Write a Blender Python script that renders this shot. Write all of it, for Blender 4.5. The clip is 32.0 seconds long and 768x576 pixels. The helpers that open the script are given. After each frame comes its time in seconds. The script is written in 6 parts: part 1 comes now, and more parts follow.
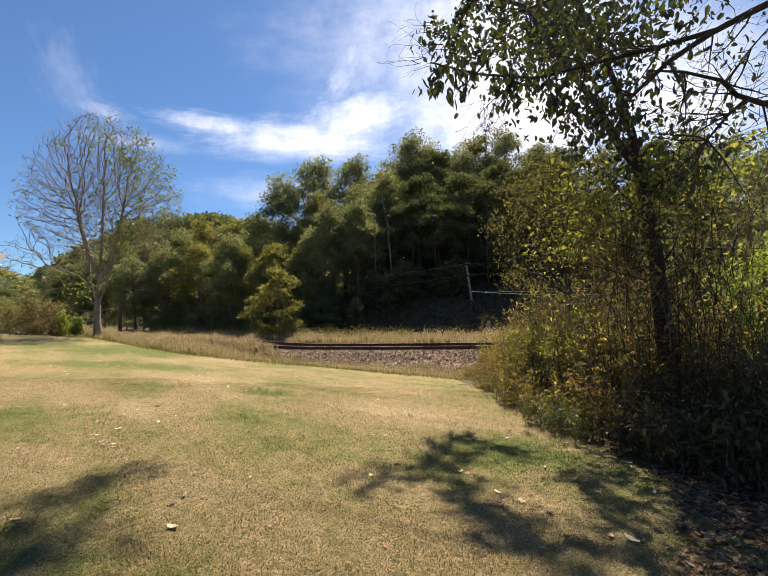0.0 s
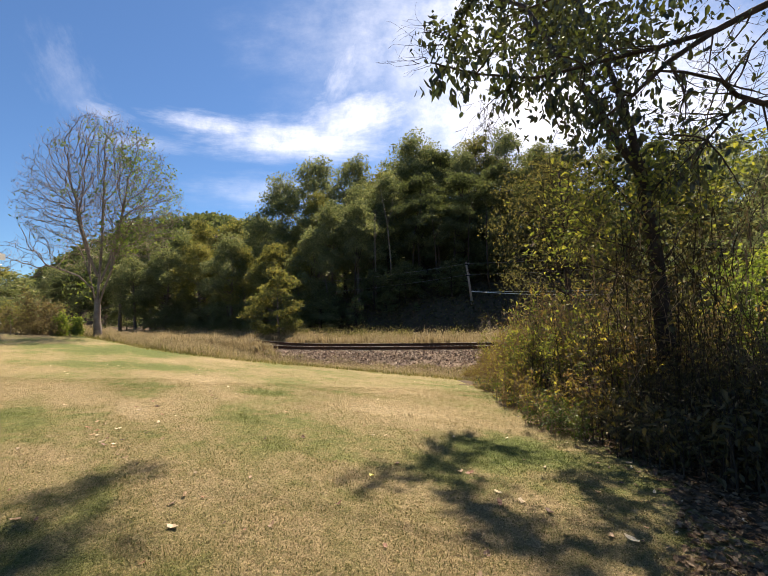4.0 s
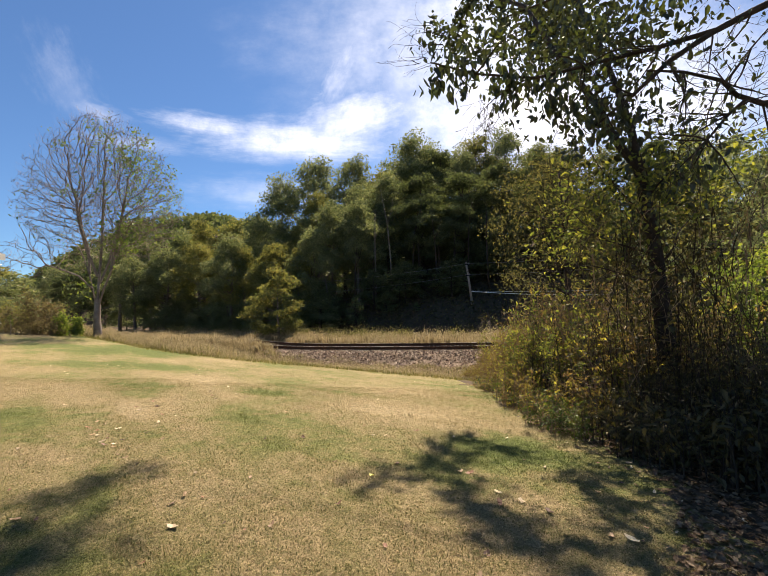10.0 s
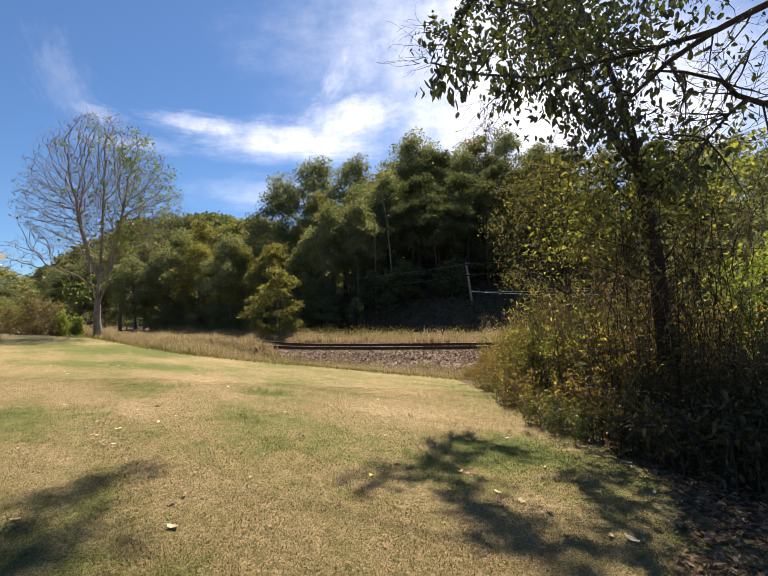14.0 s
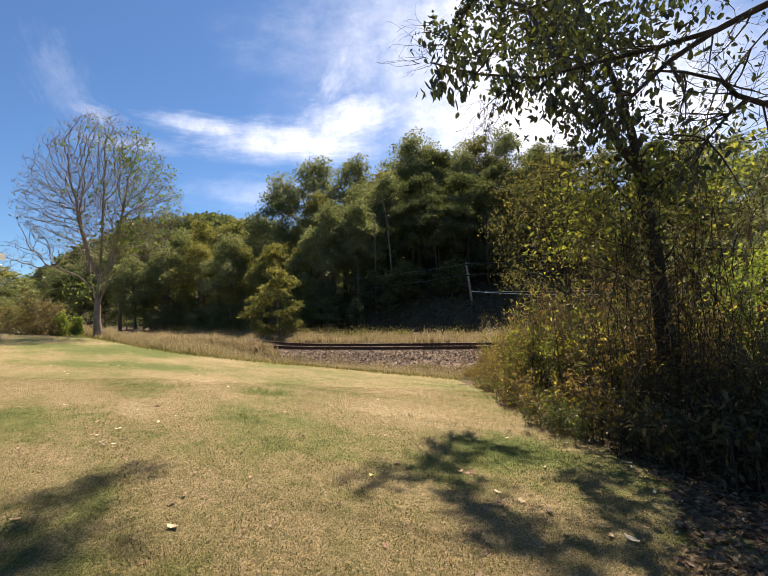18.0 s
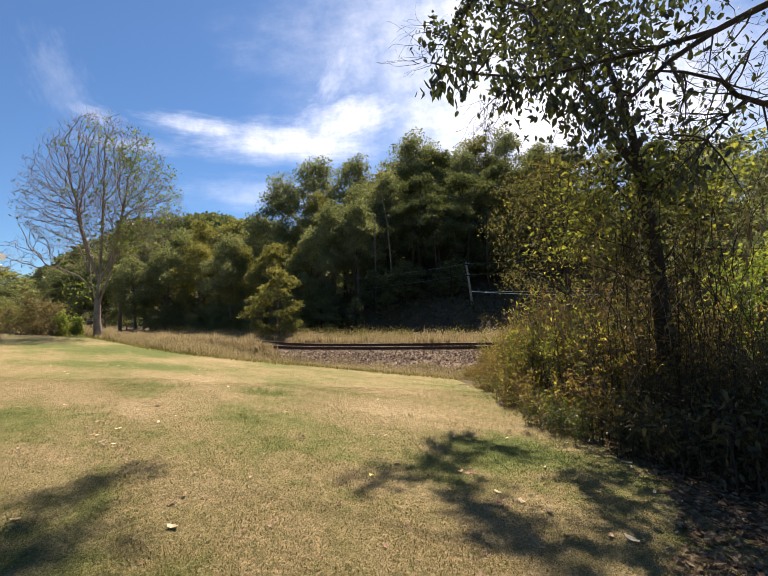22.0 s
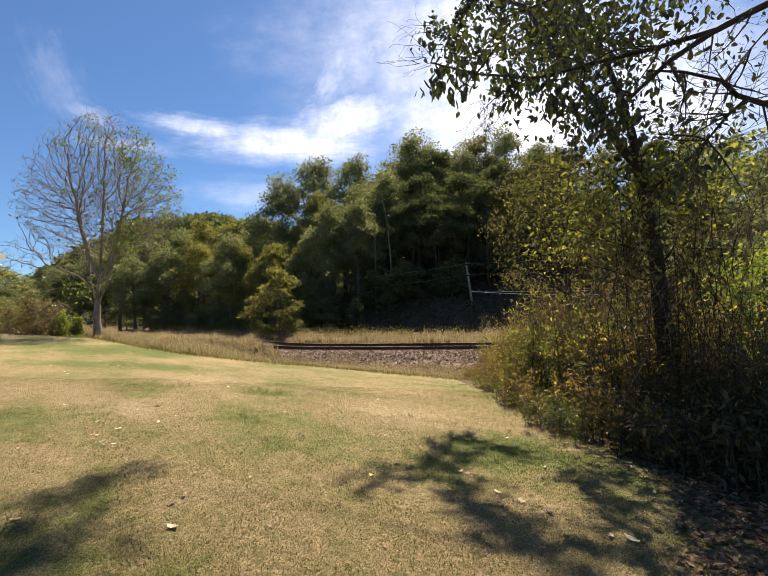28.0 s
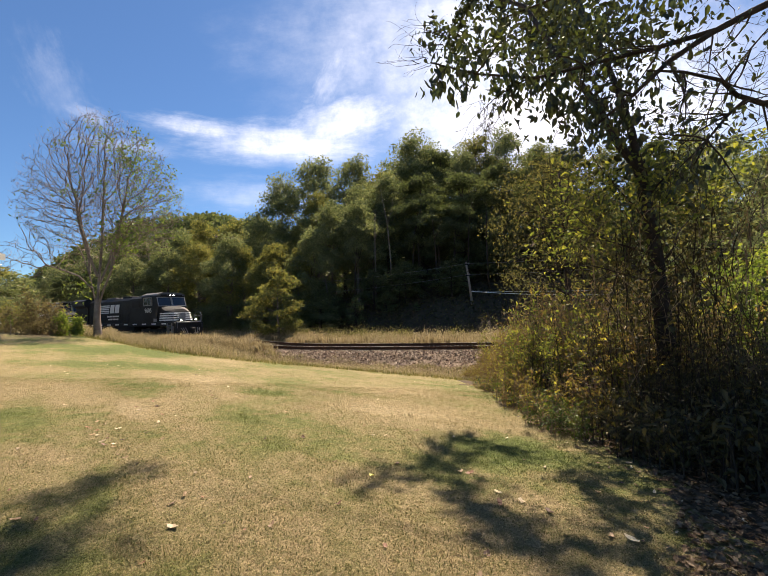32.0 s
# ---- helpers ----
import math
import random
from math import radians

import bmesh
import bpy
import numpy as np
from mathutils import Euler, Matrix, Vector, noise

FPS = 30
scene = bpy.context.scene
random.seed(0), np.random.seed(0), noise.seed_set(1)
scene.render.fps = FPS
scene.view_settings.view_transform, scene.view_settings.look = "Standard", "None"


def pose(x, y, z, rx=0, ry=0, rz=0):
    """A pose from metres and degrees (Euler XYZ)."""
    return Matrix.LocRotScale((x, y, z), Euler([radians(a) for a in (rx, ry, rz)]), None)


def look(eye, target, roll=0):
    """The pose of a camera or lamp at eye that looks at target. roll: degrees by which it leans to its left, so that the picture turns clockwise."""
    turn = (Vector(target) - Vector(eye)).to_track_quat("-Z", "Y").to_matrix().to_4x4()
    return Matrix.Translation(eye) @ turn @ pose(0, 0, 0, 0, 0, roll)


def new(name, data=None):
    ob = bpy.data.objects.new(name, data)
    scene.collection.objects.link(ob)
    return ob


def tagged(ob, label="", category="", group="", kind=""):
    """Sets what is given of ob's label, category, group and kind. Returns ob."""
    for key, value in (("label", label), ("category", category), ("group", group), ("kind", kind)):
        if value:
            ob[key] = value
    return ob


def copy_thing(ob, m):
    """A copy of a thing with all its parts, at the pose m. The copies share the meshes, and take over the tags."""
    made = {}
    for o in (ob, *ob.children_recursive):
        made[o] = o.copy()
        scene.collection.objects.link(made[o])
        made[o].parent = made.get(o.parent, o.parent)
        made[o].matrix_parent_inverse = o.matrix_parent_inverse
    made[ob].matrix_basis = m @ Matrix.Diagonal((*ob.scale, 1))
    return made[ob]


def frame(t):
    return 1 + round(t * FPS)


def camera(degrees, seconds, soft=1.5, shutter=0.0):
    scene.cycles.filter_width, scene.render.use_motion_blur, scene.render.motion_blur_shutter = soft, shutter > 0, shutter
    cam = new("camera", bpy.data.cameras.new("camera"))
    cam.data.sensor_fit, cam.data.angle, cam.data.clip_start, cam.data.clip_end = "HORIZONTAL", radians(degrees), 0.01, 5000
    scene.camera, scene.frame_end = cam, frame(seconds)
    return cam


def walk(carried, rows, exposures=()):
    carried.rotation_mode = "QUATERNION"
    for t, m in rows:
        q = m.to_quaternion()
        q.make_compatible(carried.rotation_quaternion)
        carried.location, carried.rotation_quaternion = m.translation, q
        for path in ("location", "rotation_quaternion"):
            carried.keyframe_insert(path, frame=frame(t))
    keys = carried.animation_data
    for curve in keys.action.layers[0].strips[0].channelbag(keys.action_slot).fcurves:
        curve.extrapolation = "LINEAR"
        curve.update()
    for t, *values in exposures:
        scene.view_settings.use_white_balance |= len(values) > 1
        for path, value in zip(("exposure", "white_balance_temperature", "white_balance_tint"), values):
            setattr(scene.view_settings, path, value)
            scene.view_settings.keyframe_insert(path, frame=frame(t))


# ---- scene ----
# ---- camera: stands still on a tripod ----
EYE = (0.0, 0.0, 2.29)
cam = camera(90, 32.0, soft=0.6)
STAND = look(EYE, (0.0, 10 * math.cos(radians(3.24)), 2.29 + 10 * math.sin(radians(3.24))), -2.03)
walk(cam, [(0, STAND), (32, STAND)], [(0, 1.22, 6900, 16), (32, 1.22, 6900, 16)])

# ---- sky, sun, exposure ----
SUN_EL, SUN_AZ = radians(52), radians(14.4)          # azimuth from +Y towards +X
SUN = Vector((math.sin(SUN_AZ) * math.cos(SUN_EL), math.cos(SUN_AZ) * math.cos(SUN_EL), math.sin(SUN_EL)))
world = bpy.data.worlds.new("sky")
scene.world = world
world.use_nodes = True
wn, wl = world.node_tree.nodes, world.node_tree.links
sky = wn.new("ShaderNodeTexSky")
sky.sky_type, sky.sun_disc = "NISHITA", False
sky.sun_elevation, sky.sun_rotation = SUN_EL, SUN_AZ
sky.air_density, sky.dust_density, sky.ozone_density = 1.0, 0.15, 3.5
deep = wn.new("ShaderNodeMix")                      # clear autumn air, a deeper blue
deep.data_type, deep.blend_type = "RGBA", "MULTIPLY"
deep.inputs[0].default_value, deep.inputs[7].default_value = 1.0, (0.70, 0.98, 1.19, 1)
wl.new(sky.outputs[0], deep.inputs[6])
wl.new(deep.outputs[2], wn["Background"].inputs[0])
wn["Background"].inputs[1].default_value = 0.049
lamp = bpy.data.lights.new("sun", "SUN")
lamp.energy, lamp.angle, lamp.color = 5.0, radians(0.6), (1.0, 0.91, 0.77)
sun = new("sun", lamp)
sun.matrix_basis = look(SUN * 60, (0, 0, 0))


# ---- materials ----
def material(name):
    m = bpy.data.materials.new(name)
    m.use_nodes = True
    nt = m.node_tree
    return m, nt.nodes, nt.links, nt.nodes["Principled BSDF"]


def noise_ramp(n, l, vec, scale, stops, detail=6.0, rough=0.6):
    t = n.new("ShaderNodeTexNoise")
    t.inputs["Scale"].default_value, t.inputs["Detail"].default_value, t.inputs["Roughness"].default_value = scale, detail, rough
    if vec is not None:
        l.new(vec, t.inputs["Vector"])
    r = ramp(n, stops)
    l.new(t.outputs["Fac"], r.inputs[0])
    return t, r


def ramp(n, stops):
    r = n.new("ShaderNodeValToRGB")
    e = r.color_ramp.elements
    while len(e) < len(stops):
        e.new(0.5)
    for k, (p, c) in zip(e, stops):
        k.position, k.color = p, (*c, 1)
    return r


def mix(n, l, fac, a, b, kind="MIX"):
    m = n.new("ShaderNodeMix")
    m.data_type, m.blend_type = "RGBA", kind
    for i, v in ((0, fac), (6, a), (7, b)):
        if isinstance(v, (int, float)):
            m.inputs[i].default_value = v
        elif isinstance(v, tuple):
            m.inputs[i].default_value = (*v, 1)
        else:
            l.new(v, m.inputs[i])
    return m.outputs[2]


def bump(n, l, p, height, strength=0.4, distance=0.02):
    b = n.new("ShaderNodeBump")
    b.inputs["Strength"].default_value, b.inputs["Distance"].default_value = strength, distance
    l.new(height, b.inputs["Height"])
    l.new(b.outputs[0], p.inputs["Normal"])


def place(n):
    return n.new("ShaderNodeNewGeometry").outputs["Position"]


def mottled(name, a, b, scale, rough=0.8, metal=0.0, fine=None, bumps=0.3, dist=0.01):
    """A surface between two colours at two scales, with fine relief."""
    m, n, l, p = material(name)
    tc = n.new("ShaderNodeTexCoord").outputs["Object"]
    t, r = noise_ramp(n, l, tc, scale, [(0.3, a), (0.7, b)])
    t2, r2 = noise_ramp(n, l, tc, fine or scale * 9, [(0.25, (0.72, 0.72, 0.72)), (0.75, (1.15, 1.15, 1.15))])
    l.new(mix(n, l, 0.8, r.outputs[0], r2.outputs[0], "MULTIPLY"), p.inputs["Base Color"])
    p.inputs["Roughness"].default_value, p.inputs["Metallic"].default_value = rough, metal
    p.inputs["Specular IOR Level"].default_value = 0.2
    bump(n, l, p, t2.outputs["Fac"], bumps, dist)
    return m


def foliage(name, stops, passing=0.4, gloss=0.025, wide=0.06, glow=(1.4, 1.4, 0.55), grain=0.55, patch=0.45):
    """Leaves: colour varies leaf by leaf and over the crown; light comes through them."""
    m, n, l, p = material(name)
    n.remove(p)
    g = n.new("ShaderNodeNewGeometry")
    t = n.new("ShaderNodeTexNoise")
    t.inputs["Scale"].default_value, t.inputs["Detail"].default_value = wide * 6, 3
    l.new(g.outputs["Position"], t.inputs["Vector"])
    a = n.new("ShaderNodeMath")
    a.operation = "MULTIPLY_ADD"
    a.inputs[1].default_value = grain
    l.new(g.outputs["Random Per Island"], a.inputs[0])
    b = n.new("ShaderNodeMath")
    b.operation = "MULTIPLY"
    b.inputs[1].default_value = patch
    l.new(t.outputs["Fac"], b.inputs[0])
    l.new(b.outputs[0], a.inputs[2])
    r = ramp(n, stops)
    l.new(a.outputs[0], r.inputs[0])
    d, tr, gl = n.new("ShaderNodeBsdfDiffuse"), n.new("ShaderNodeBsdfTranslucent"), n.new("ShaderNodeBsdfGlossy")
    gl.inputs["Roughness"].default_value = 0.45
    gl.inputs["Color"].default_value = (0.7, 0.7, 0.62, 1)
    l.new(r.outputs[0], d.inputs["Color"])
    warm = mix(n, l, 1.0, r.outputs[0], glow, "MULTIPLY")
    l.new(warm, tr.inputs["Color"])
    s1, s2 = n.new("ShaderNodeMixShader"), n.new("ShaderNodeMixShader")
    s1.inputs[0].default_value, s2.inputs[0].default_value = passing, gloss
    l.new(d.outputs[0], s1.inputs[1]), l.new(tr.outputs[0], s1.inputs[2])
    l.new(s1.outputs[0], s2.inputs[1]), l.new(gl.outputs[0], s2.inputs[2])
    l.new(s2.outputs[0], n["Material Output"].inputs[0])
    return m


def plain(name, colour, rough=0.5, metal=0.0, glow=0.0):
    m, n, l, p = material(name)
    p.inputs["Base Color"].default_value = (*colour, 1)
    p.inputs["Roughness"].default_value, p.inputs["Metallic"].default_value = rough, metal
    if glow:
        p.inputs["Emission Color"].default_value, p.inputs["Emission Strength"].default_value = (*colour, 1), glow
    return m


# greener (-) and drier (+) patches of the lawn: x, y, half length, half width, turn, how dry
LAWN_PATCHES = [(-5.9, 6.3, 1.2, 0.9, 10, -0.13), (-5.2, 8.3, 0.9, 0.45, -40, -0.10), (-3.5, 9.3, 1.3, 0.5, -35, -0.10), (-3.4, 5.5, 0.9, 0.4, -45, -0.08), (-2.4, 6.4, 1.3, 0.6, -42, -0.055), (-1.1, 4.6, 0.9, 0.5, -40, -0.04), (-0.6, 9.0, 1.6, 0.5, -30, -0.06),
                (-9.5, 14.0, 4.5, 1.6, -10, -0.10), (-16.0, 22.0, 9.0, 3.5, -15, -0.12), (1.4, 4.9, 0.8, 0.9, 0, -0.10), (0.6, 3.6, 0.9, 0.4, -70, -0.07), (-3.7, 3.8, 1.3, 0.7, -35, 0.09), (-2.1, 3.7, 0.9, 0.5, -42, 0.07), (-1.7, 2.6, 1.6, 0.6, 0, 0.04), (-4.6, 6.9, 1.6, 0.22, -48, 0.10), (0.3, 7.0, 1.0, 0.5, -20, 0.10), (-7.0, 10.5, 2.0, 0.5, -25, 0.08)]


def lawn_tone(n, l):
    """How dry the lawn is from place to place: broad patches drawn out along the mower's way, and tufts."""
    pos = place(n)
    way = n.new("ShaderNodeMapping")
    way.vector_type = "TEXTURE"
    way.inputs["Rotation"].default_value, way.inputs["Scale"].default_value = (0, 0, radians(-48)), (1.9, 0.8, 1.0)
    l.new(pos, way.inputs["Vector"])
    broad = n.new("ShaderNodeTexNoise")
    broad.inputs["Scale"].default_value, broad.inputs["Detail"].default_value, broad.inputs["Roughness"].default_value = 0.42, 4, 0.55
    l.new(way.outputs[0], broad.inputs["Vector"])
    tufts = n.new("ShaderNodeTexNoise")
    tufts.inputs["Scale"].default_value, tufts.inputs["Detail"].default_value, tufts.inputs["Roughness"].default_value = 3.2, 6, 0.7
    l.new(pos, tufts.inputs["Vector"])
    warp = n.new("ShaderNodeVectorMath")
    warp.operation = "MULTIPLY_ADD"
    warp.inputs[1].default_value = (0.9, 0.9, 0.0)
    l.new(tufts.outputs["Color"], warp.inputs[0]), l.new(pos, warp.inputs[2])
    shift = n.new("ShaderNodeVectorMath")
    shift.inputs[1].default_value = (-0.45, -0.45, 0.0)
    l.new(warp.outputs[0], shift.inputs[0])
    wavy = shift.outputs[0]
    tone = n.new("ShaderNodeMath")
    tone.operation = "MULTIPLY_ADD"
    tone.inputs[1].default_value = 0.34
    l.new(tufts.outputs["Fac"], tone.inputs[0])
    less = n.new("ShaderNodeMath")
    less.operation = "MULTIPLY_ADD"
    less.inputs[1].default_value, less.inputs[2].default_value = 0.72, -0.02
    l.new(broad.outputs["Fac"], less.inputs[0])
    sum_ = less.outputs[0]
    for x, y, long, wide, turn, dry in LAWN_PATCHES:
        spot = n.new("ShaderNodeMapping")
        spot.vector_type = "TEXTURE"
        spot.inputs["Location"].default_value, spot.inputs["Rotation"].default_value, spot.inputs["Scale"].default_value = (x, y, 0.6), (0, 0, radians(turn)), (long, wide, 9)
        l.new(wavy, spot.inputs["Vector"])
        far = n.new("ShaderNodeVectorMath")
        far.operation = "LENGTH"
        l.new(spot.outputs[0], far.inputs[0])
        fall = n.new("ShaderNodeMapRange")
        fall.interpolation_type = "SMOOTHSTEP"
        fall.inputs["From Min"].default_value, fall.inputs["From Max"].default_value = 1.25, 0.3
        fall.inputs["To Max"].default_value = dry
        l.new(far.outputs["Value"], fall.inputs["Value"])
        add = n.new("ShaderNodeMath")
        l.new(sum_, add.inputs[0]), l.new(fall.outputs[0], add.inputs[1])
        sum_ = add.outputs[0]
    l.new(sum_, tone.inputs[2])
    r = ramp(n, [(0.36, (0.104, 0.126, 0.040)), (0.445, (0.160, 0.158, 0.064)), (0.50, (0.216, 0.183, 0.093)), (0.59, (0.265, 0.210, 0.122)), (0.73, (0.335, 0.266, 0.172))])
    l.new(tone.outputs[0], r.inputs[0])
    return pos, r.outputs[0]


def lawn_material():
    m, n, l, p = material("mown_grass")
    pos, tone = lawn_tone(n, l)
    t3, thatch = noise_ramp(n, l, pos, 55, [(0.36, (0.42, 0.42, 0.38)), (0.62, (1.42, 1.38, 1.3))], 6, 0.8)
    t4, tuft = noise_ramp(n, l, pos, 13, [(0.34, (0.66, 0.72, 0.58)), (0.64, (1.25, 1.22, 1.18))], 4, 0.7)
    c = mix(n, l, 0.95, tone, thatch.outputs[0], "MULTIPLY")
    l.new(mix(n, l, 0.9, c, tuft.outputs[0], "MULTIPLY"), p.inputs["Base Color"])
    p.inputs["Roughness"].default_value = 0.95
    p.inputs["Specular IOR Level"].default_value = 0.15
    bump(n, l, p, t3.outputs["Fac"], 0.9, 0.03)
    return m


def mown_blades():
    """Blades of the lawn: the lawn's tone, each blade a little greener, paler or browner."""
    m, n, l, p = material("mown_blades")
    pos, tone = lawn_tone(n, l)
    g = n.new("ShaderNodeNewGeometry")
    r = ramp(n, [(0.0, (0.5, 0.62, 0.4)), (0.35, (0.85, 0.92, 0.75)), (0.7, (1.15, 1.1, 1.02)), (1.0, (1.75, 1.7, 1.6))])
    l.new(g.outputs["Random Per Island"], r.inputs[0])
    c = mix(n, l, 1.0, tone, r.outputs[0], "MULTIPLY")
    n.remove(p)
    d, tr, s = n.new("ShaderNodeBsdfDiffuse"), n.new("ShaderNodeBsdfTranslucent"), n.new("ShaderNodeMixShader")
    s.inputs[0].default_value = 0.4
    l.new(c, d.inputs["Color"]), l.new(c, tr.inputs["Color"])
    l.new(d.outputs[0], s.inputs[1]), l.new(tr.outputs[0], s.inputs[2]), l.new(s.outputs[0], n["Material Output"].inputs[0])
    return m


LAWN = lawn_material()
SOIL = mottled("leaf_mould", (0.045, 0.033, 0.02), (0.11, 0.075, 0.04), 0.8, 0.95, fine=14, bumps=0.8, dist=0.05)
VERGE_SOIL = mottled("dry_verge_soil", (0.12, 0.09, 0.045), (0.24, 0.18, 0.09), 0.9, 0.95, fine=18, bumps=0.8, dist=0.04)
STONE = mottled("ballast_stone", (0.15, 0.105, 0.065), (0.24, 0.17, 0.11), 3, 0.9, fine=30)
RUST = mottled("rusty_rail_steel", (0.06, 0.035, 0.022), (0.10, 0.055, 0.035), 4, 0.75, 0.3)
SHINE = mottled("worn_rail_head", (0.45, 0.43, 0.40), (0.6, 0.58, 0.55), 3, 0.3, 0.9)
TIE = mottled("creosoted_wood", (0.04, 0.03, 0.024), (0.10, 0.08, 0.06), 2, 0.9, fine=25)
BARK = mottled("grey_brown_bark", (0.10, 0.08, 0.06), (0.22, 0.18, 0.14), 3, 0.95, fine=22, bumps=0.9, dist=0.03)
PALE_BARK = mottled("pale_bark", (0.20, 0.165, 0.13), (0.36, 0.30, 0.24), 2, 0.9, fine=20, bumps=0.8, dist=0.03)
DARK_BARK = mottled("dark_bark", (0.028, 0.020, 0.015), (0.07, 0.051, 0.038), 4, 0.95, fine=26, bumps=0.9, dist=0.03)
STALK = mottled("dry_stalks", (0.16, 0.11, 0.07), (0.32, 0.23, 0.14), 2, 0.9)
LEAF_WOODS = foliage("woodland_leaves", [(0.15, (0.088, 0.104, 0.056)), (0.5, (0.165, 0.182, 0.098)), (0.85, (0.275, 0.275, 0.145))], 0.52, 0.025, glow=(1.18, 1.22, 0.72))
# Darker woodland leaf tone; part of it is the wood's shade, put in as colour.
LEAF_DARK = foliage("shade_toned_green_leaves", [(0.15, (0.05, 0.057, 0.032)), (0.5, (0.084, 0.097, 0.048)), (0.85, (0.14, 0.155, 0.068))], 0.44, 0.025, glow=(1.2, 1.28, 0.7))
LEAF_AUTUMN = foliage("turning_leaves", [(0.15, (0.105, 0.112, 0.046)), (0.5, (0.19, 0.188, 0.070)), (0.8, (0.28, 0.25, 0.09)), (0.95, (0.25, 0.18, 0.07))], 0.5, 0.02, glow=(1.2, 1.2, 0.65))
LEAF_YELLOW = foliage("yellow_green_leaves", [(0.15, (0.07, 0.088, 0.028)), (0.5, (0.15, 0.165, 0.045)), (0.85, (0.31, 0.28, 0.07))], 0.58, wide=0.3, glow=(1.4, 1.45, 0.65))
# Near-black stops paint backlit silhouettes; the last stop paints sunlit leaves.
LEAF_NEAR = foliage("silhouette_toned_leaves", [(0.25, (0.022, 0.026, 0.017)), (0.5, (0.036, 0.042, 0.022)), (0.75, (0.060, 0.074, 0.027)), (0.92, (0.16, 0.19, 0.04))], 0.34, 0.06, wide=0.4, glow=(1.35, 1.4, 0.6))
# The brightest stop is a painted highlight for weed leaves caught by sun.
LEAF_WEED = foliage("weed_leaves", [(0.15, (0.115, 0.070, 0.040)), (0.42, (0.185, 0.120, 0.062)), (0.62, (0.17, 0.135, 0.05)), (0.82, (0.42, 0.37, 0.085))], 0.62, wide=0.3, glow=(1.3, 1.32, 0.62))
# Leaf tones darkened to stand for shade under the trees.
LEAF_BRAMBLE = foliage("shade_darkened_leaves", [(0.2, (0.040, 0.036, 0.020)), (0.6, (0.072, 0.064, 0.030)), (0.9, (0.14, 0.10, 0.05))], 0.35, wide=0.3)
LEAF_BROWN = foliage("russet_shrub_leaves", [(0.15, (0.115, 0.086, 0.046)), (0.5, (0.185, 0.145, 0.08)), (0.85, (0.185, 0.175, 0.08))], 0.42, glow=(1.2, 1.15, 0.7))
LEAF_EDGE = foliage("low_green_leaves", [(0.15, (0.035, 0.05, 0.016)), (0.5, (0.07, 0.095, 0.025)), (0.85, (0.14, 0.16, 0.04))], 0.4, wide=0.5)
LEAF_SEED = foliage("brown_seed_heads", [(0.15, (0.095, 0.058, 0.034)), (0.5, (0.18, 0.12, 0.066)), (0.85, (0.31, 0.23, 0.13))], 0.5, wide=0.5, glow=(1.15, 1.05, 0.75))
# Darker copy of STALK, with the shade put into its colour.
DARK_STALK = mottled("shade_darkened_stems", (0.03, 0.022, 0.015), (0.075, 0.055, 0.036), 2, 0.9)
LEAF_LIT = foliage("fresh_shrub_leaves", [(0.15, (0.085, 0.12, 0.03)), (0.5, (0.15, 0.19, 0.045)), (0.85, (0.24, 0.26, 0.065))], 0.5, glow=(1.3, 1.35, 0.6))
GRASS_DRY = foliage("dry_tall_grass", [(0.15, (0.165, 0.132, 0.078)), (0.45, (0.30, 0.248, 0.150)), (0.75, (0.44, 0.365, 0.24)), (0.95, (0.21, 0.21, 0.085))], 0.5, 0.015, glow=(1.05, 1.0, 0.8))
GRASS_GREEN = foliage("green_verge_grass", [(0.15, (0.10, 0.105, 0.035)), (0.5, (0.18, 0.17, 0.06)), (0.85, (0.34, 0.28, 0.14))], 0.45, 0.02, glow=(1.1, 1.1, 0.7))
GRASS_MOWN = mown_blades()
LITTER = foliage("fallen_leaves", [(0.1, (0.045, 0.027, 0.017)), (0.45, (0.10, 0.062, 0.035)), (0.7, (0.17, 0.115, 0.066)), (0.93, (0.34, 0.26, 0.16))], 0.2, 0.03)


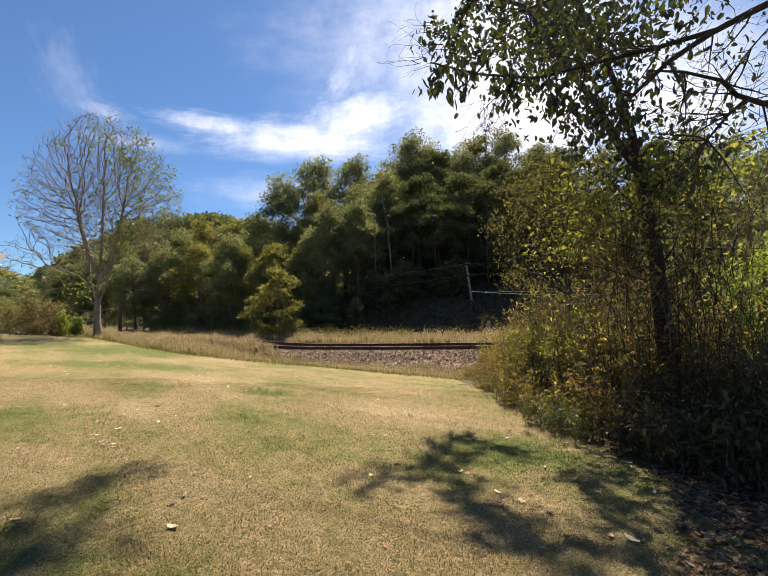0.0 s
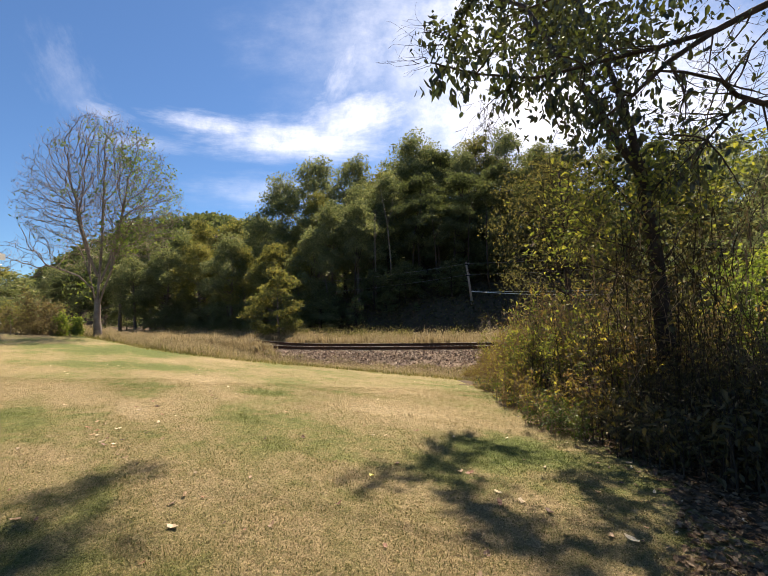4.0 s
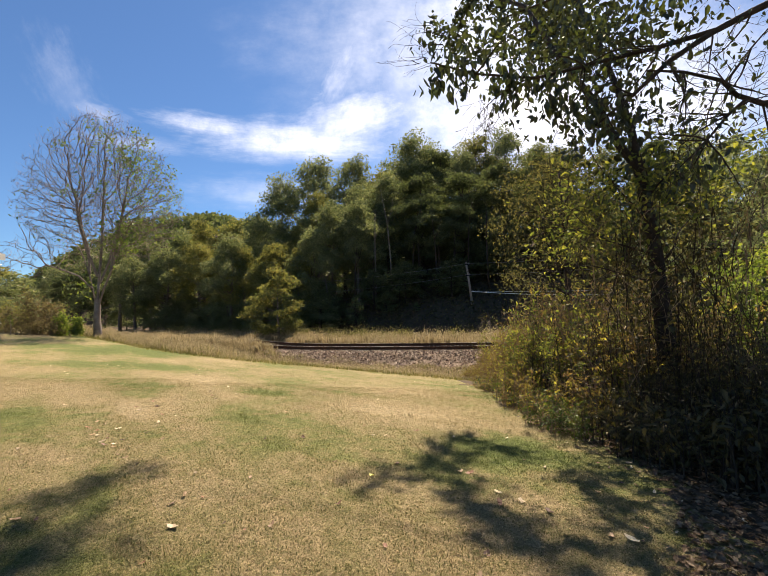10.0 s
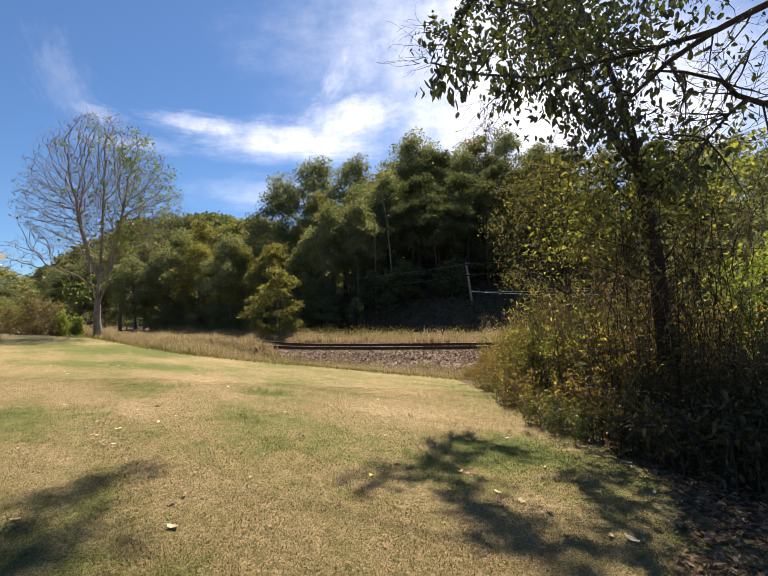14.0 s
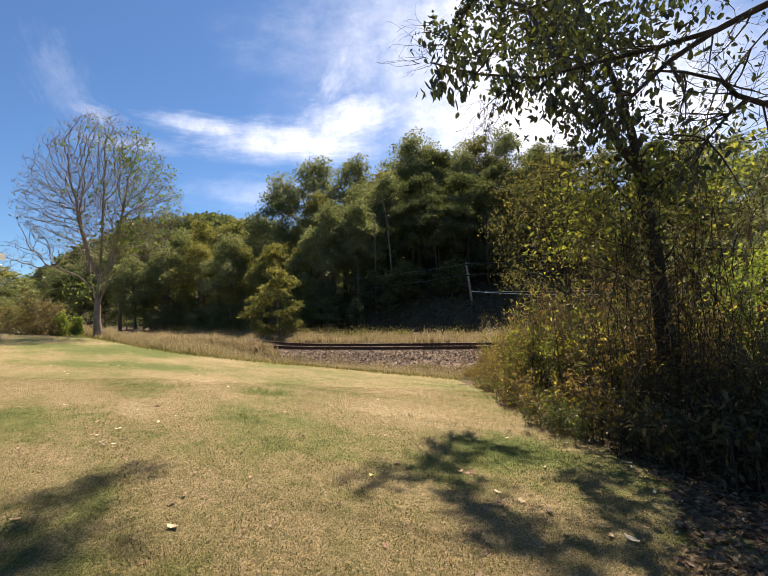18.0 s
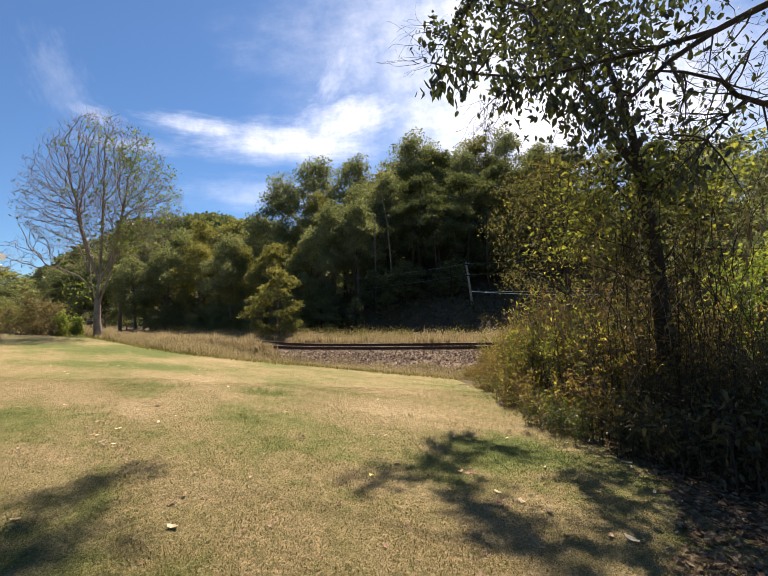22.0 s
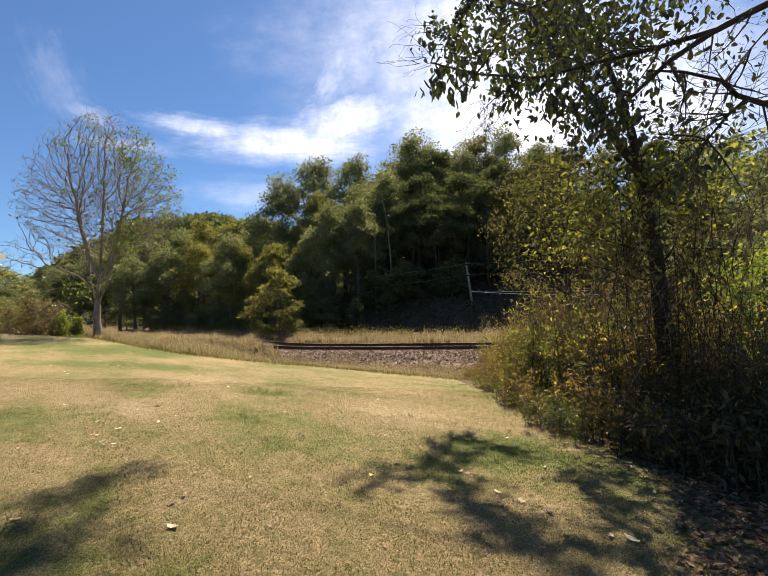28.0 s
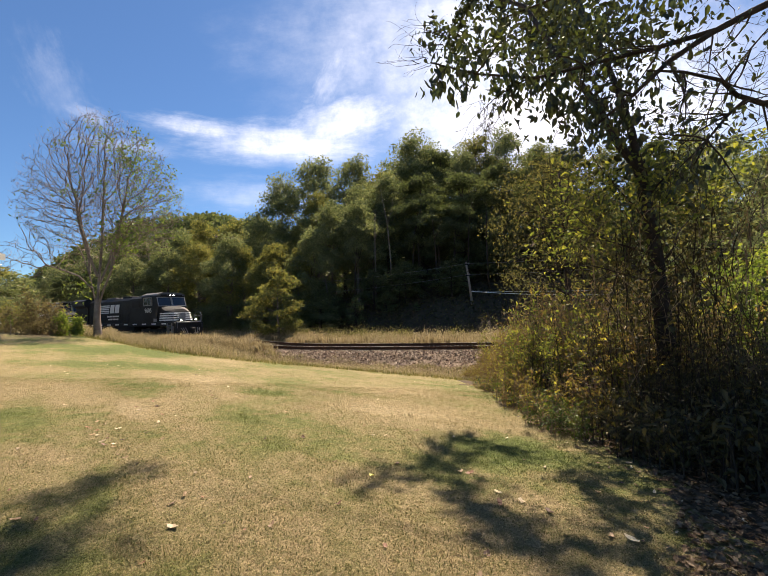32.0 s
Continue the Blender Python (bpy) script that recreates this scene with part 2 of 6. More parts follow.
# ---- mesh helpers ----
class Shape:
    """Collects vertices and faces of one mesh."""

    def __init__(self):
        self.v, self.f = [], []

    def add(self, verts, faces):
        k = len(self.v)
        self.v.extend(tuple(p) for p in verts)
        self.f.extend(tuple(i + k for i in q) for q in faces)
        return self

    def box(self, x0, x1, y0, y1, z0, z1, cut=0.0):
        """A box with its upright and lying edges cut by a small chamfer."""
        b = bmesh.new()
        bmesh.ops.create_cube(b, size=1)
        for p in b.verts:
            p.co = Vector(((x0 + x1) / 2 + p.co.x * (x1 - x0), (y0 + y1) / 2 + p.co.y * (y1 - y0), (z0 + z1) / 2 + p.co.z * (z1 - z0)))
        if cut:
            bmesh.ops.bevel(b, geom=b.edges[:], offset=cut, segments=1, affect="EDGES")
        b.verts.index_update()
        self.add([p.co for p in b.verts], [[p.index for p in q.verts] for q in b.faces])
        b.free()
        return self

    def prism(self, outline, axis, a, b):
        """An outline of (u, v) pulled along an axis from a to b."""
        n = len(outline)
        def at(u, v, w):
            return {"x": (w, u, v), "y": (u, w, v), "z": (u, v, w)}[axis]
        verts = [at(u, v, a) for u, v in outline] + [at(u, v, b) for u, v in outline]
        faces = [tuple(range(n))[::-1], tuple(range(n, 2 * n))] + [(i, (i + 1) % n, n + (i + 1) % n, n + i) for i in range(n)]
        return self.add(verts, faces)

    def tube(self, path, radii, sides=6, closed=True):
        """A tapered round tube through the points of path."""
        pts = [Vector(p) for p in path]
        n = len(pts)
        k = len(self.v)
        ref = Vector((0.31, 0.9, 0.3))
        for i, p in enumerate(pts):
            d = (pts[min(i + 1, n - 1)] - pts[max(i - 1, 0)]).normalized()
            a = d.cross(ref)
            a = a.normalized() if a.length > 1e-4 else Vector((1, 0, 0))
            b = d.cross(a)
            r = radii[i] if hasattr(radii, "__len__") else radii
            for j in range(sides):
                w = 2 * math.pi * j / sides
                self.v.append(tuple(p + (a * math.cos(w) + b * math.sin(w)) * r))
        for i in range(n - 1):
            for j in range(sides):
                q = (j + 1) % sides
                self.f.append((k + i * sides + j, k + i * sides + q, k + (i + 1) * sides + q, k + (i + 1) * sides + j))
        if closed:
            self.f.append(tuple(k + j for j in range(sides))[::-1])
            self.f.append(tuple(k + (n - 1) * sides + j for j in range(sides)))
        return self

    def arrays(self, verts, faces):
        k = len(self.v)
        self.v.extend(map(tuple, verts.tolist()))
        self.f.extend(map(tuple, (faces + k).tolist()))
        return self


def mesh_of(name, shape, mat, smooth=False):
    me = bpy.data.meshes.new(name)
    me.from_pydata(shape.v, [], shape.f)
    me.update()
    me.materials.append(mat)
    if smooth:
        me.shade_smooth()
    return me


MANY = {"leaf_spray", "leaves", "stalk_cluster", "twig_cluster", "vine_cluster", "bare_twig_cluster", "dead_twig_cluster", "stem_cluster"}


def part(name, shape, mat, parent=None, label="", smooth=False):
    """ONE mesh object, under its thing where a parent is given."""
    ob = new(name, mesh_of(name, shape, mat, smooth))
    ob.parent = parent
    return tagged(ob, label, kind="stuff" if name in MANY else "")


def thing(name, label, category, group="", kind="", at=(0, 0, 0), turn=0):
    ob = tagged(new(name), label, category, group, kind)
    ob.empty_display_size = 0.2
    ob.matrix_basis = pose(*at, 0, 0, turn)
    return ob


def turned(n, rng, lean=1.0):
    """n random directions across and along, as two unit frames of rows."""
    a = rng.normal(size=(n, 3))
    a[:, 2] *= lean
    a /= np.linalg.norm(a, axis=1)[:, None]
    b = rng.normal(size=(n, 3))
    b -= (b * a).sum(1)[:, None] * a
    b /= np.linalg.norm(b, axis=1)[:, None]
    return a, b, np.cross(a, b)


def leaves(shape, at, size, rng, wide=0.55, droop=0.0, vary=0.45):
    """Folded leaves: each a pointed blade of two facets with its midrib sunk."""
    n = len(at)
    if n == 0:
        return shape
    a, b, c = turned(n, rng)
    if droop:
        a = a * (1 - droop) + np.array((0, 0, -1.0)) * droop
        a /= np.linalg.norm(a, axis=1)[:, None]
        b -= (b * a).sum(1)[:, None] * a
        b /= np.linalg.norm(b, axis=1)[:, None]
        c = np.cross(a, b)
    s = (size * (1 + vary * (rng.random(n) * 2 - 1)))[:, None]
    w = s * wide * (0.8 + 0.4 * rng.random((n, 1)))
    rows = [at - a * s * 0.5]
    for along, side, sink in ((-0.26, 0.46, 0.03), (0.10, 0.40, 0.03)):
        rows += [at + a * s * along + b * w * side + c * s * sink, at + a * s * along - c * s * 0.06, at + a * s * along - b * w * side + c * s * sink]
    rows.append(at + a * s * 0.5 - c * s * 0.12)
    v = np.stack(rows, 1).reshape(-1, 3)
    k = np.arange(n)[:, None] * 8
    f = np.concatenate([k + np.array(q) for q in ((0, 2, 1), (0, 3, 2), (1, 2, 5), (1, 5, 4), (2, 3, 6), (2, 6, 5), (4, 5, 7), (5, 6, 7))], 0)
    return shape.arrays(v, f)


def kites(shape, at, size, rng, wide=0.7, vary=0.5, out=None):
    """Leaf sprays for crowns seen from far: two facets each. out: the way each of them faces, roughly."""
    n = len(at)
    a, b, c = turned(n, rng, 0.8)
    if out is not None:
        c = out + 1.0 * c
        c /= np.linalg.norm(c, axis=1)[:, None]
        a = a - (a * c).sum(1)[:, None] * c
        a /= np.linalg.norm(a, axis=1)[:, None]
        b = np.cross(c, a)
    s = (size * (1 + vary * (rng.random(n) * 2 - 1)))[:, None]
    v = np.stack([at - a * s * 0.5, at + b * s * wide * 0.5 + c * s * 0.12, at + a * s * 0.5, at - b * s * wide * 0.5 + c * s * 0.12], 1).reshape(-1, 3)
    k = np.arange(n)[:, None] * 4
    f = np.concatenate([k + np.array((0, 1, 2)), k + np.array((0, 2, 3))], 0)
    return shape.arrays(v, f)


def blades(shape, x, y, z, high, rng, width=0.012, lean=0.35):
    """Grass blades: a bent blade of two faces each."""
    n = len(x)
    w = rng.random(n) * 2 * math.pi
    dx, dy = np.cos(w), np.sin(w)
    tilt = rng.random(n) * lean
    h = high * (0.6 + 0.7 * rng.random(n))
    ww = width * (0.6 + 0.8 * rng.random(n))
    ex, ey = np.cos(w + 1.57 + rng.normal(size=n) * 0.5) * ww, np.sin(w + 1.57) * ww
    base = np.stack([x, y, z], 1)
    side = np.stack([ex, ey, np.zeros(n)], 1)
    midp = base + np.stack([dx * tilt * h * 0.3, dy * tilt * h * 0.3, h * 0.6], 1)
    tip = base + np.stack([dx * tilt * h, dy * tilt * h, h * (1 - 0.3 * tilt)], 1)
    v = np.stack([base - side, base + side, midp + side * 0.8, midp - side * 0.8, tip], 1).reshape(-1, 3)
    k = (np.arange(n) * 5).tolist()
    o = len(shape.v)
    shape.v.extend(map(tuple, v.tolist()))
    for i in k:
        shape.f.append((o + i, o + i + 1, o + i + 2, o + i + 3))
        shape.f.append((o + i + 3, o + i + 2, o + i + 4))
    return shape


def smooth(v, a, b):
    q = np.clip((v - a) / (b - a), 0, 1)
    return q * q * (3 - 2 * q)


# ---- the track's line, along its near rail ----
def track_line():
    """Points and headings of the near rail, by distance from where it crosses the line of sight ahead."""
    step, a0 = 0.5, radians(72.54)
    fwd, back = [], []
    x, y, a, t = 0.0, 24.06, a0, 0.0
    while t < 70:
        fwd.append((t, x, y, a))
        am = a + 0.01115 * step / 2
        x, y, a, t = x + math.sin(am) * step, y - math.cos(am) * step, a + 0.01115 * step, t + step
    x, y, a, t = 0.0, 24.06, a0, 0.0
    while t > -440:
        k = 0.01115 if t > -3 else 0.045 if t > -9 else (0.026 if t > -14 else -0.012 if t > -36 else 0.008 if t > -60 else (-0.008 if t > -125 else 0.0))
        am = a - k * step / 2
        x, y, a, t = x - math.sin(am) * step, y + math.cos(am) * step, a - k * step, t - step
        back.append((t, x, y, a))
    return np.array(back[::-1] + fwd)


TRACK = track_line()


def grade(t):
    """The rails climb a little towards the far end."""
    return 0.2 * smooth(-np.asarray(t, float), 6, 17)


def on_track(t, off=0.0):
    """Place and heading at a distance along the line; off: metres beyond the near rail, away from the lawn."""
    x, y, a = (np.interp(t, TRACK[:, 0], TRACK[:, i]) for i in (1, 2, 3))
    return float(x + off * math.cos(a)), float(y + off * math.sin(a)), float(a)


def beside(x, y):
    """Signed distance from the near rail, positive on the lawn's side, and the distance along it."""
    x, y = np.asarray(x, float).ravel(), np.asarray(y, float).ravel()
    w, t = np.empty(len(x)), np.empty(len(x))
    for i in range(0, len(x), 4000):
        dx, dy = x[i:i + 4000, None] - TRACK[None, ::2, 1], y[i:i + 4000, None] - TRACK[None, ::2, 2]
        k = np.argmin(dx * dx + dy * dy, 1)
        j = np.arange(len(k))
        a = TRACK[::2, 3][k]
        w[i:i + 4000] = -(dx[j, k] * np.cos(a) + dy[j, k] * np.sin(a))
        t[i:i + 4000] = TRACK[::2, 0][k]
    return w, t


def rough(x, y, scale, seed=0.0):
    return (np.sin(x * 1.7 / scale + seed) * np.cos(y * 1.3 / scale - seed * 2) + 0.6 * np.sin(x * 3.1 / scale + y * 2.3 / scale + seed) + 0.4 * np.cos(y * 5.3 / scale - x * 4.1 / scale)) / 2


def ground_z(x, y):
    """Height of the ground: the lawn falls to the ditch, the bed carries the track, the wooded hill rises behind."""
    x, y = np.asarray(x, float).ravel(), np.asarray(y, float).ravel()
    w, t = beside(x, y)
    cx, cy = np.clip(x, -45, 12), np.clip(y, -12, 36)
    lawn = 0.914 - 0.0295 * cx - 0.0512 * cy - 0.00137 * cx ** 2 - 0.00459 * cx * cy - 0.00188 * cy ** 2
    lawn = np.maximum(lawn, -1.0) + 0.035 * rough(x, y, 2.2)
    lift = grade(t)
    bed = lift - 0.24 - 0.55 * smooth(w, 1.3, 3.2)
    z = bed + (lawn - bed) * smooth(w + 2.3 * smooth(-t, 4, 11), 3.0, 5.8)
    bank = lift - 0.24 - 0.12 * smooth(-w, 2.9, 4.6)
    hill = np.clip(-w - 10, 0, 200)
    rise = 0.42 * smooth(t, -45, -5) + 0.10
    bank = bank + 28 * (1 - np.exp(-hill * rise / 28)) + 0.4 * rough(x, y, 7) * smooth(hill, 0, 12)
    return np.where(w > 0, z, bank)


def ground_at(x, y):
    return float(ground_z([x], [y])[0])


# ---- ground: one sheet to the horizon ----
def lawn_side(y):
    """Where the mown lawn ends under the trees, for each y."""
    return 2.75 - 0.68 * np.clip(3.7 - np.asarray(y, float), 0.0, 2.2)


def ground():
    def steps(stops):
        out = []
        for (a, b, s) in stops:
            out += list(np.arange(a, b, s))
        return np.array(out)
    xs = steps([(-2400, -400, 200), (-400, -120, 28), (-120, -46, 4), (-46, -24, 1.2), (-24, 14, 0.4), (14, 40, 1.3), (40, 120, 5), (120, 400, 28), (400, 2401, 200)])
    ys = steps([(-2400, -400, 200), (-400, -60, 34), (-60, -12, 4), (-12, 44, 0.4), (44, 80, 1.5), (80, 160, 5), (160, 400, 24), (400, 2401, 200)])
    gx, gy = np.meshgrid(xs, ys)
    z = ground_z(gx, gy)
    w, t = beside(gx, gy)
    far = np.hypot(gx.ravel(), gy.ravel())
    z = z * (1 - smooth(far, 200, 420))
    nx, ny = len(xs), len(ys)
    i = (np.arange(ny - 1)[:, None] * nx + np.arange(nx - 1)[None]).ravel()
    f = np.stack([i, i + 1, i + nx + 1, i + nx], 1)
    me = bpy.data.meshes.new("ground")
    me.from_pydata(np.stack([gx.ravel(), gy.ravel(), z], 1).tolist(), [], f.tolist())
    for m in (LAWN, VERGE_SOIL, SOIL, STONE):
        me.materials.append(m)
    wf = w[f].mean(1)
    xf, yf = gx.ravel()[f].mean(1), gy.ravel()[f].mean(1)
    edge = 6.1 + 0.35 * rough(xf, yf, 1.5)
    shade = (xf > lawn_side(yf) + 0.3 * rough(xf, yf, 0.9)) & (wf > 0) & (yf > -9 + 2.5 * rough(xf, yf, 2.0))
    mat = np.where(wf > edge, 0, np.where(wf > -5, 1, 2))
    mat = np.where((wf > -3.3) & (wf < 3.1 + 0.3 * rough(xf, yf, 0.8)), 3, mat)
    mat = np.where(shade & (mat == 0), 2, mat)
    me.polygons.foreach_set("material_index", mat.astype(np.int32))
    me.shade_smooth()
    return tagged(new("ground", me), "sloping mown lawn with dry tan patches falling to the railway", "lawn", kind="structure")


ground()


# ---- railway ----
def railway():
    line = thing("railway_track", "single railway track with rusty rails on grey ballast", "railway track", kind="structure")
    ts = np.arange(-90, 46, 1.0)
    # rail section: foot, web, head
    sec = [(-0.075, -0.186), (0.075, -0.186), (0.075, -0.172), (0.012, -0.15), (0.010, -0.05), (0.037, -0.038), (0.037, -0.006), (0.028, 0.0), (-0.028, 0.0), (-0.037, -0.006), (-0.037, -0.038), (-0.010, -0.05), (-0.012, -0.15), (-0.075, -0.172)]
    for off, up in ((0.0, 0.0), (1.505, 0.055)):
        rail, head = Shape(), Shape()
        n = len(sec)
        for t in ts:
            x, y, a = on_track(t, off)
            for u, v in sec:
                rail.v.append((x + u * math.cos(a), y + u * math.sin(a), v + up + float(grade(t))))
        for i in range(len(ts) - 1):
            for j in range(n):
                q = (j + 1) % n
                rail.f.append((i * n + j, i * n + q, (i + 1) * n + q, (i + 1) * n + j))
        r = part("rail", rail, RUST, line, "rust-brown steel rail", smooth=False)
        for t in ts:
            x, y, a = on_track(t, off)
            for u in (-0.027, 0.027):
                head.v.append((x + u * math.cos(a), y + u * math.sin(a), up + 0.004 + float(grade(t))))
        for i in range(len(ts) - 1):
            head.f.append((2 * i, 2 * i + 1, 2 * i + 3, 2 * i + 2))
        part("rail_head", head, SHINE, r, "bright worn running surface")
    tie = mesh_of("tie", Shape().box(-0.115, 0.115, -1.3, 1.3, -0.18, 0.0, 0.012), TIE)
    rng = random.Random(4)
    for t in np.arange(-24, 40, 0.52):
        x, y, a = on_track(t, 0.75)
        ob = new("tie", tie)
        ob.parent = line
        ob.matrix_basis = pose(x, y, float(grade(t)) - 0.192 + rng.uniform(-0.01, 0.008), 2.1, 0, math.degrees(a) - 90 + rng.uniform(-1, 1))
    plate = mesh_of("tie_plate", Shape().box(-0.09, 0.09, -0.17, 0.17, -0.008, 0.0), RUST)
    for t in np.arange(-8, 16, 0.52):
        x, y, a = on_track(t, 0.0)
        ob = new("tie_plate", plate)
        ob.parent = line
        ob.matrix_basis = pose(x, y, float(grade(t)) - 0.180, 0, 0, math.degrees(a) - 90)
    # ballast: crushed stones, angular, on the shoulder and between the ties
    rs = np.random.default_rng(11)
    n = 22000
    t = rs.uniform(-14, 15, n)
    w = rs.uniform(-2.6, 4.0, n)
    keep = rs.random(n) < np.where(w > 2.9, (4.0 - w), 1.0)
    t, w = t[keep], w[keep]
    px = np.array([on_track(q, -v) for q, v in zip(t, w)])
    z = ground_z(px[:, 0], px[:, 1]) + 0.01
    size = rs.uniform(0.035, 0.085, len(t))
    ico = np.array([(1, 0, 0), (-1, 0, 0), (0, 1, 0), (0, -1, 0), (0, 0, 1), (0, 0, -1)], float)
    tri = np.array([(0, 2, 4), (2, 1, 4), (1, 3, 4), (3, 0, 4), (2, 0, 5), (1, 2, 5), (3, 1, 5), (0, 3, 5)])
    v = ico[None] * size[:, None, None] * rs.uniform(0.55, 1.35, (len(t), 6, 1)) + rs.normal(size=(len(t), 6, 3)) * size[:, None, None] * 0.22
    v[:, :, 2] *= 0.8
    v += np.stack([px[:, 0], px[:, 1], z], 1)[:, None]
    f = (np.arange(len(t))[:, None, None] * 6 + tri[None]).reshape(-1, 3)
    s = Shape().arrays(v.reshape(-1, 3), f)
    part("ballast_stones", s, STONES, line, "grey-brown crushed stone ballast")["kind"] = "stuff"


def stones_material():
    m, n, l, p = material("crushed_stone")
    g = n.new("ShaderNodeNewGeometry")
    r = ramp(n, [(0.05, (0.105, 0.066, 0.038)), (0.4, (0.21, 0.14, 0.084)), (0.75, (0.32, 0.225, 0.14)), (0.97, (0.50, 0.39, 0.27))])
    l.new(g.outputs["Random Per Island"], r.inputs[0])
    t, q = noise_ramp(n, l, g.outputs["Position"], 40, [(0.3, (0.7, 0.7, 0.7)), (0.7, (1.1, 1.1, 1.1))])
    l.new(mix(n, l, 0.8, r.outputs[0], q.outputs[0], "MULTIPLY"), p.inputs["Base Color"])
    p.inputs["Roughness"].default_value = 0.9
    return m


STONES = stones_material()
railway()


# ---- verges: tall dry grass between lawn and track, weeds beyond it ----
def along(n, t0, t1, w0, w1, rng):
    t, w = rng.uniform(t0, t1, n), rng.uniform(w0, w1, n)
    p = np.array([on_track(a, -b) for a, b in zip(t, w)])
    return t, w, p[:, 0], p[:, 1]


def verges():
    rs = np.random.default_rng(21)
    s = Shape()
    t, w, x, y = along(60000, -56, 14, 1.6, 7.6, rs)
    edge = 6.6 + 0.45 * rough(x, y, 1.2, 2.0)
    inner = 1.7 + 1.4 * smooth(t, -9, 6) + 0.4 * rough(x, y, 0.8, 1.0)
    inner = np.where(t < -6.8 + 0.5 * rough(x, y, 0.5), 1.0, inner)
    ok = (w < edge) & (w > inner) & (x < 4.5)
    t, w, x, y = t[ok], w[ok], x[ok], y[ok]
    h = (0.24 + 0.18 * rough(x, y, 0.7, 3.0)) * (1 + 1.9 * smooth(-t, 3, 10)) * (1 - 0.4 * smooth(w, 5.8, 6.8))
    blades(s, x, y, ground_z(x, y), np.maximum(h * 0.78, 0.17), rs, 0.009, 1.6)
    g = rs.random(len(x)) < 0.6
    s2 = blades(Shape(), x[g] + 0.05, y[g] + 0.04, ground_z(x[g], y[g]), np.maximum(h[g] * 0.55, 0.1), rs, 0.014, 1.5)
    tagged(part("verge_grass_green", s2, GRASS_GREEN), "green grass among the dry stems of the verge", "grass", kind="stuff")
    tagged(part("verge_grass", s, GRASS_DRY), "uncut tan dry grass along the lawn edge", "grass", kind="stuff")
    s = Shape()
    t, w, x, y = along(7000, -46, 12, 5.4, 7.2, rs)
    ok = (w > 6.0 + 0.4 * rough(x, y, 1.2, 2.0)) & (x < 4)
    x, y = x[ok], y[ok]
    blades(s, x, y, ground_z(x, y), 0.13, rs, 0.018, 1.0)
    tagged(part("edge_grass", s, GRASS_GREEN), "low green grass at the mown edge", "grass", kind="stuff")
    s = Shape()
    t, w, x, y = along(40000, -50, 34, -7.5, -3.3, rs)
    lump = np.clip(0.8 + 0.4 * rough(x, y, 1.6, 5.0), 0.4, 1.3)
    h = 0.95 * lump * (0.75 + 0.25 * smooth(-w, 3.3, 5.0))
    blades(s, x, y, ground_z(x, y), h, rs, 0.022, 0.9)
    tagged(part("far_verge_grass", s, GRASS_DRY), "dry golden grass beyond the rails", "grass", kind="stuff")
    s = Shape()
    t, w, x, y = along(14000, -38, -7.3, 0.35, 1.9, rs)
    ok = t < -8.2 + 0.8 * rough(x, y, 0.4)
    blades(s, x[ok], y[ok], ground_z(x[ok], y[ok]), 0.55 + 0.3 * smooth(-t[ok], 8, 11) + 0.16 * rough(x[ok], y[ok], 0.6), rs, 0.012, 1.2)
    tagged(part("trackside_grass", s, GRASS_DRY), "tall dry grass close beside the rail", "grass", kind="stuff")
    s = Shape()
    t, w, x, y = along(9000, -56, 14, 2.0, 7.0, rs)
    ok = (w < 6.5 + 0.45 * rough(x, y, 1.2, 2.0)) & (w > 3.4 - 2.2 * smooth(-t, 6, 9)) & (x < 4.2)
    t, x, y = t[ok], x[ok], y[ok]
    h = (0.17 + 0.14 * rough(x, y, 0.7, 3.0)) * (1 + 1.5 * smooth(-t, 3, 10))
    kites(s, np.stack([x, y, ground_z(x, y) + np.maximum(h, 0.1) * rs.uniform(0.7, 1.35, len(x))], 1), 0.085, rs, 0.4)
    t, w, x, y = along(9000, -50, 34, -7.5, -3.3, rs)
    kites(s, np.stack([x, y, ground_z(x, y) + rs.uniform(0.5, 1.25, len(x)) * np.clip(0.8 + 0.4 * rough(x, y, 1.6, 5.0), 0.4, 1.3)], 1), 0.10, rs, 0.4)
    tagged(part("grass_seed_heads", s, GRASS_DRY), "feathery tan seed heads of the tall grass", "grass", kind="stuff")
    # seed heads and green weeds in the far verge
    s = Shape()
    for k in range(130):
        t = rs.uniform(-34, 26)
        w = rs.uniform(-7.2, -4.2)
        x, y, a = on_track(t, -w)
        z, r = ground_at(x, y), rs.uniform(0.35, 0.8)
        q = rs.normal(size=(110, 3)) * np.array((r * 0.55, r * 0.55, r * 0.42)) + np.array((x, y, z + rs.uniform(0.55, 1.0)))
        kites(s, q[q[:, 2] > z], 0.10, rs, 0.35)
    tagged(part("far_verge_weeds", s, GRASS_GREEN), "olive goldenrod weeds beyond the rails", "weeds", kind="stuff")


verges()


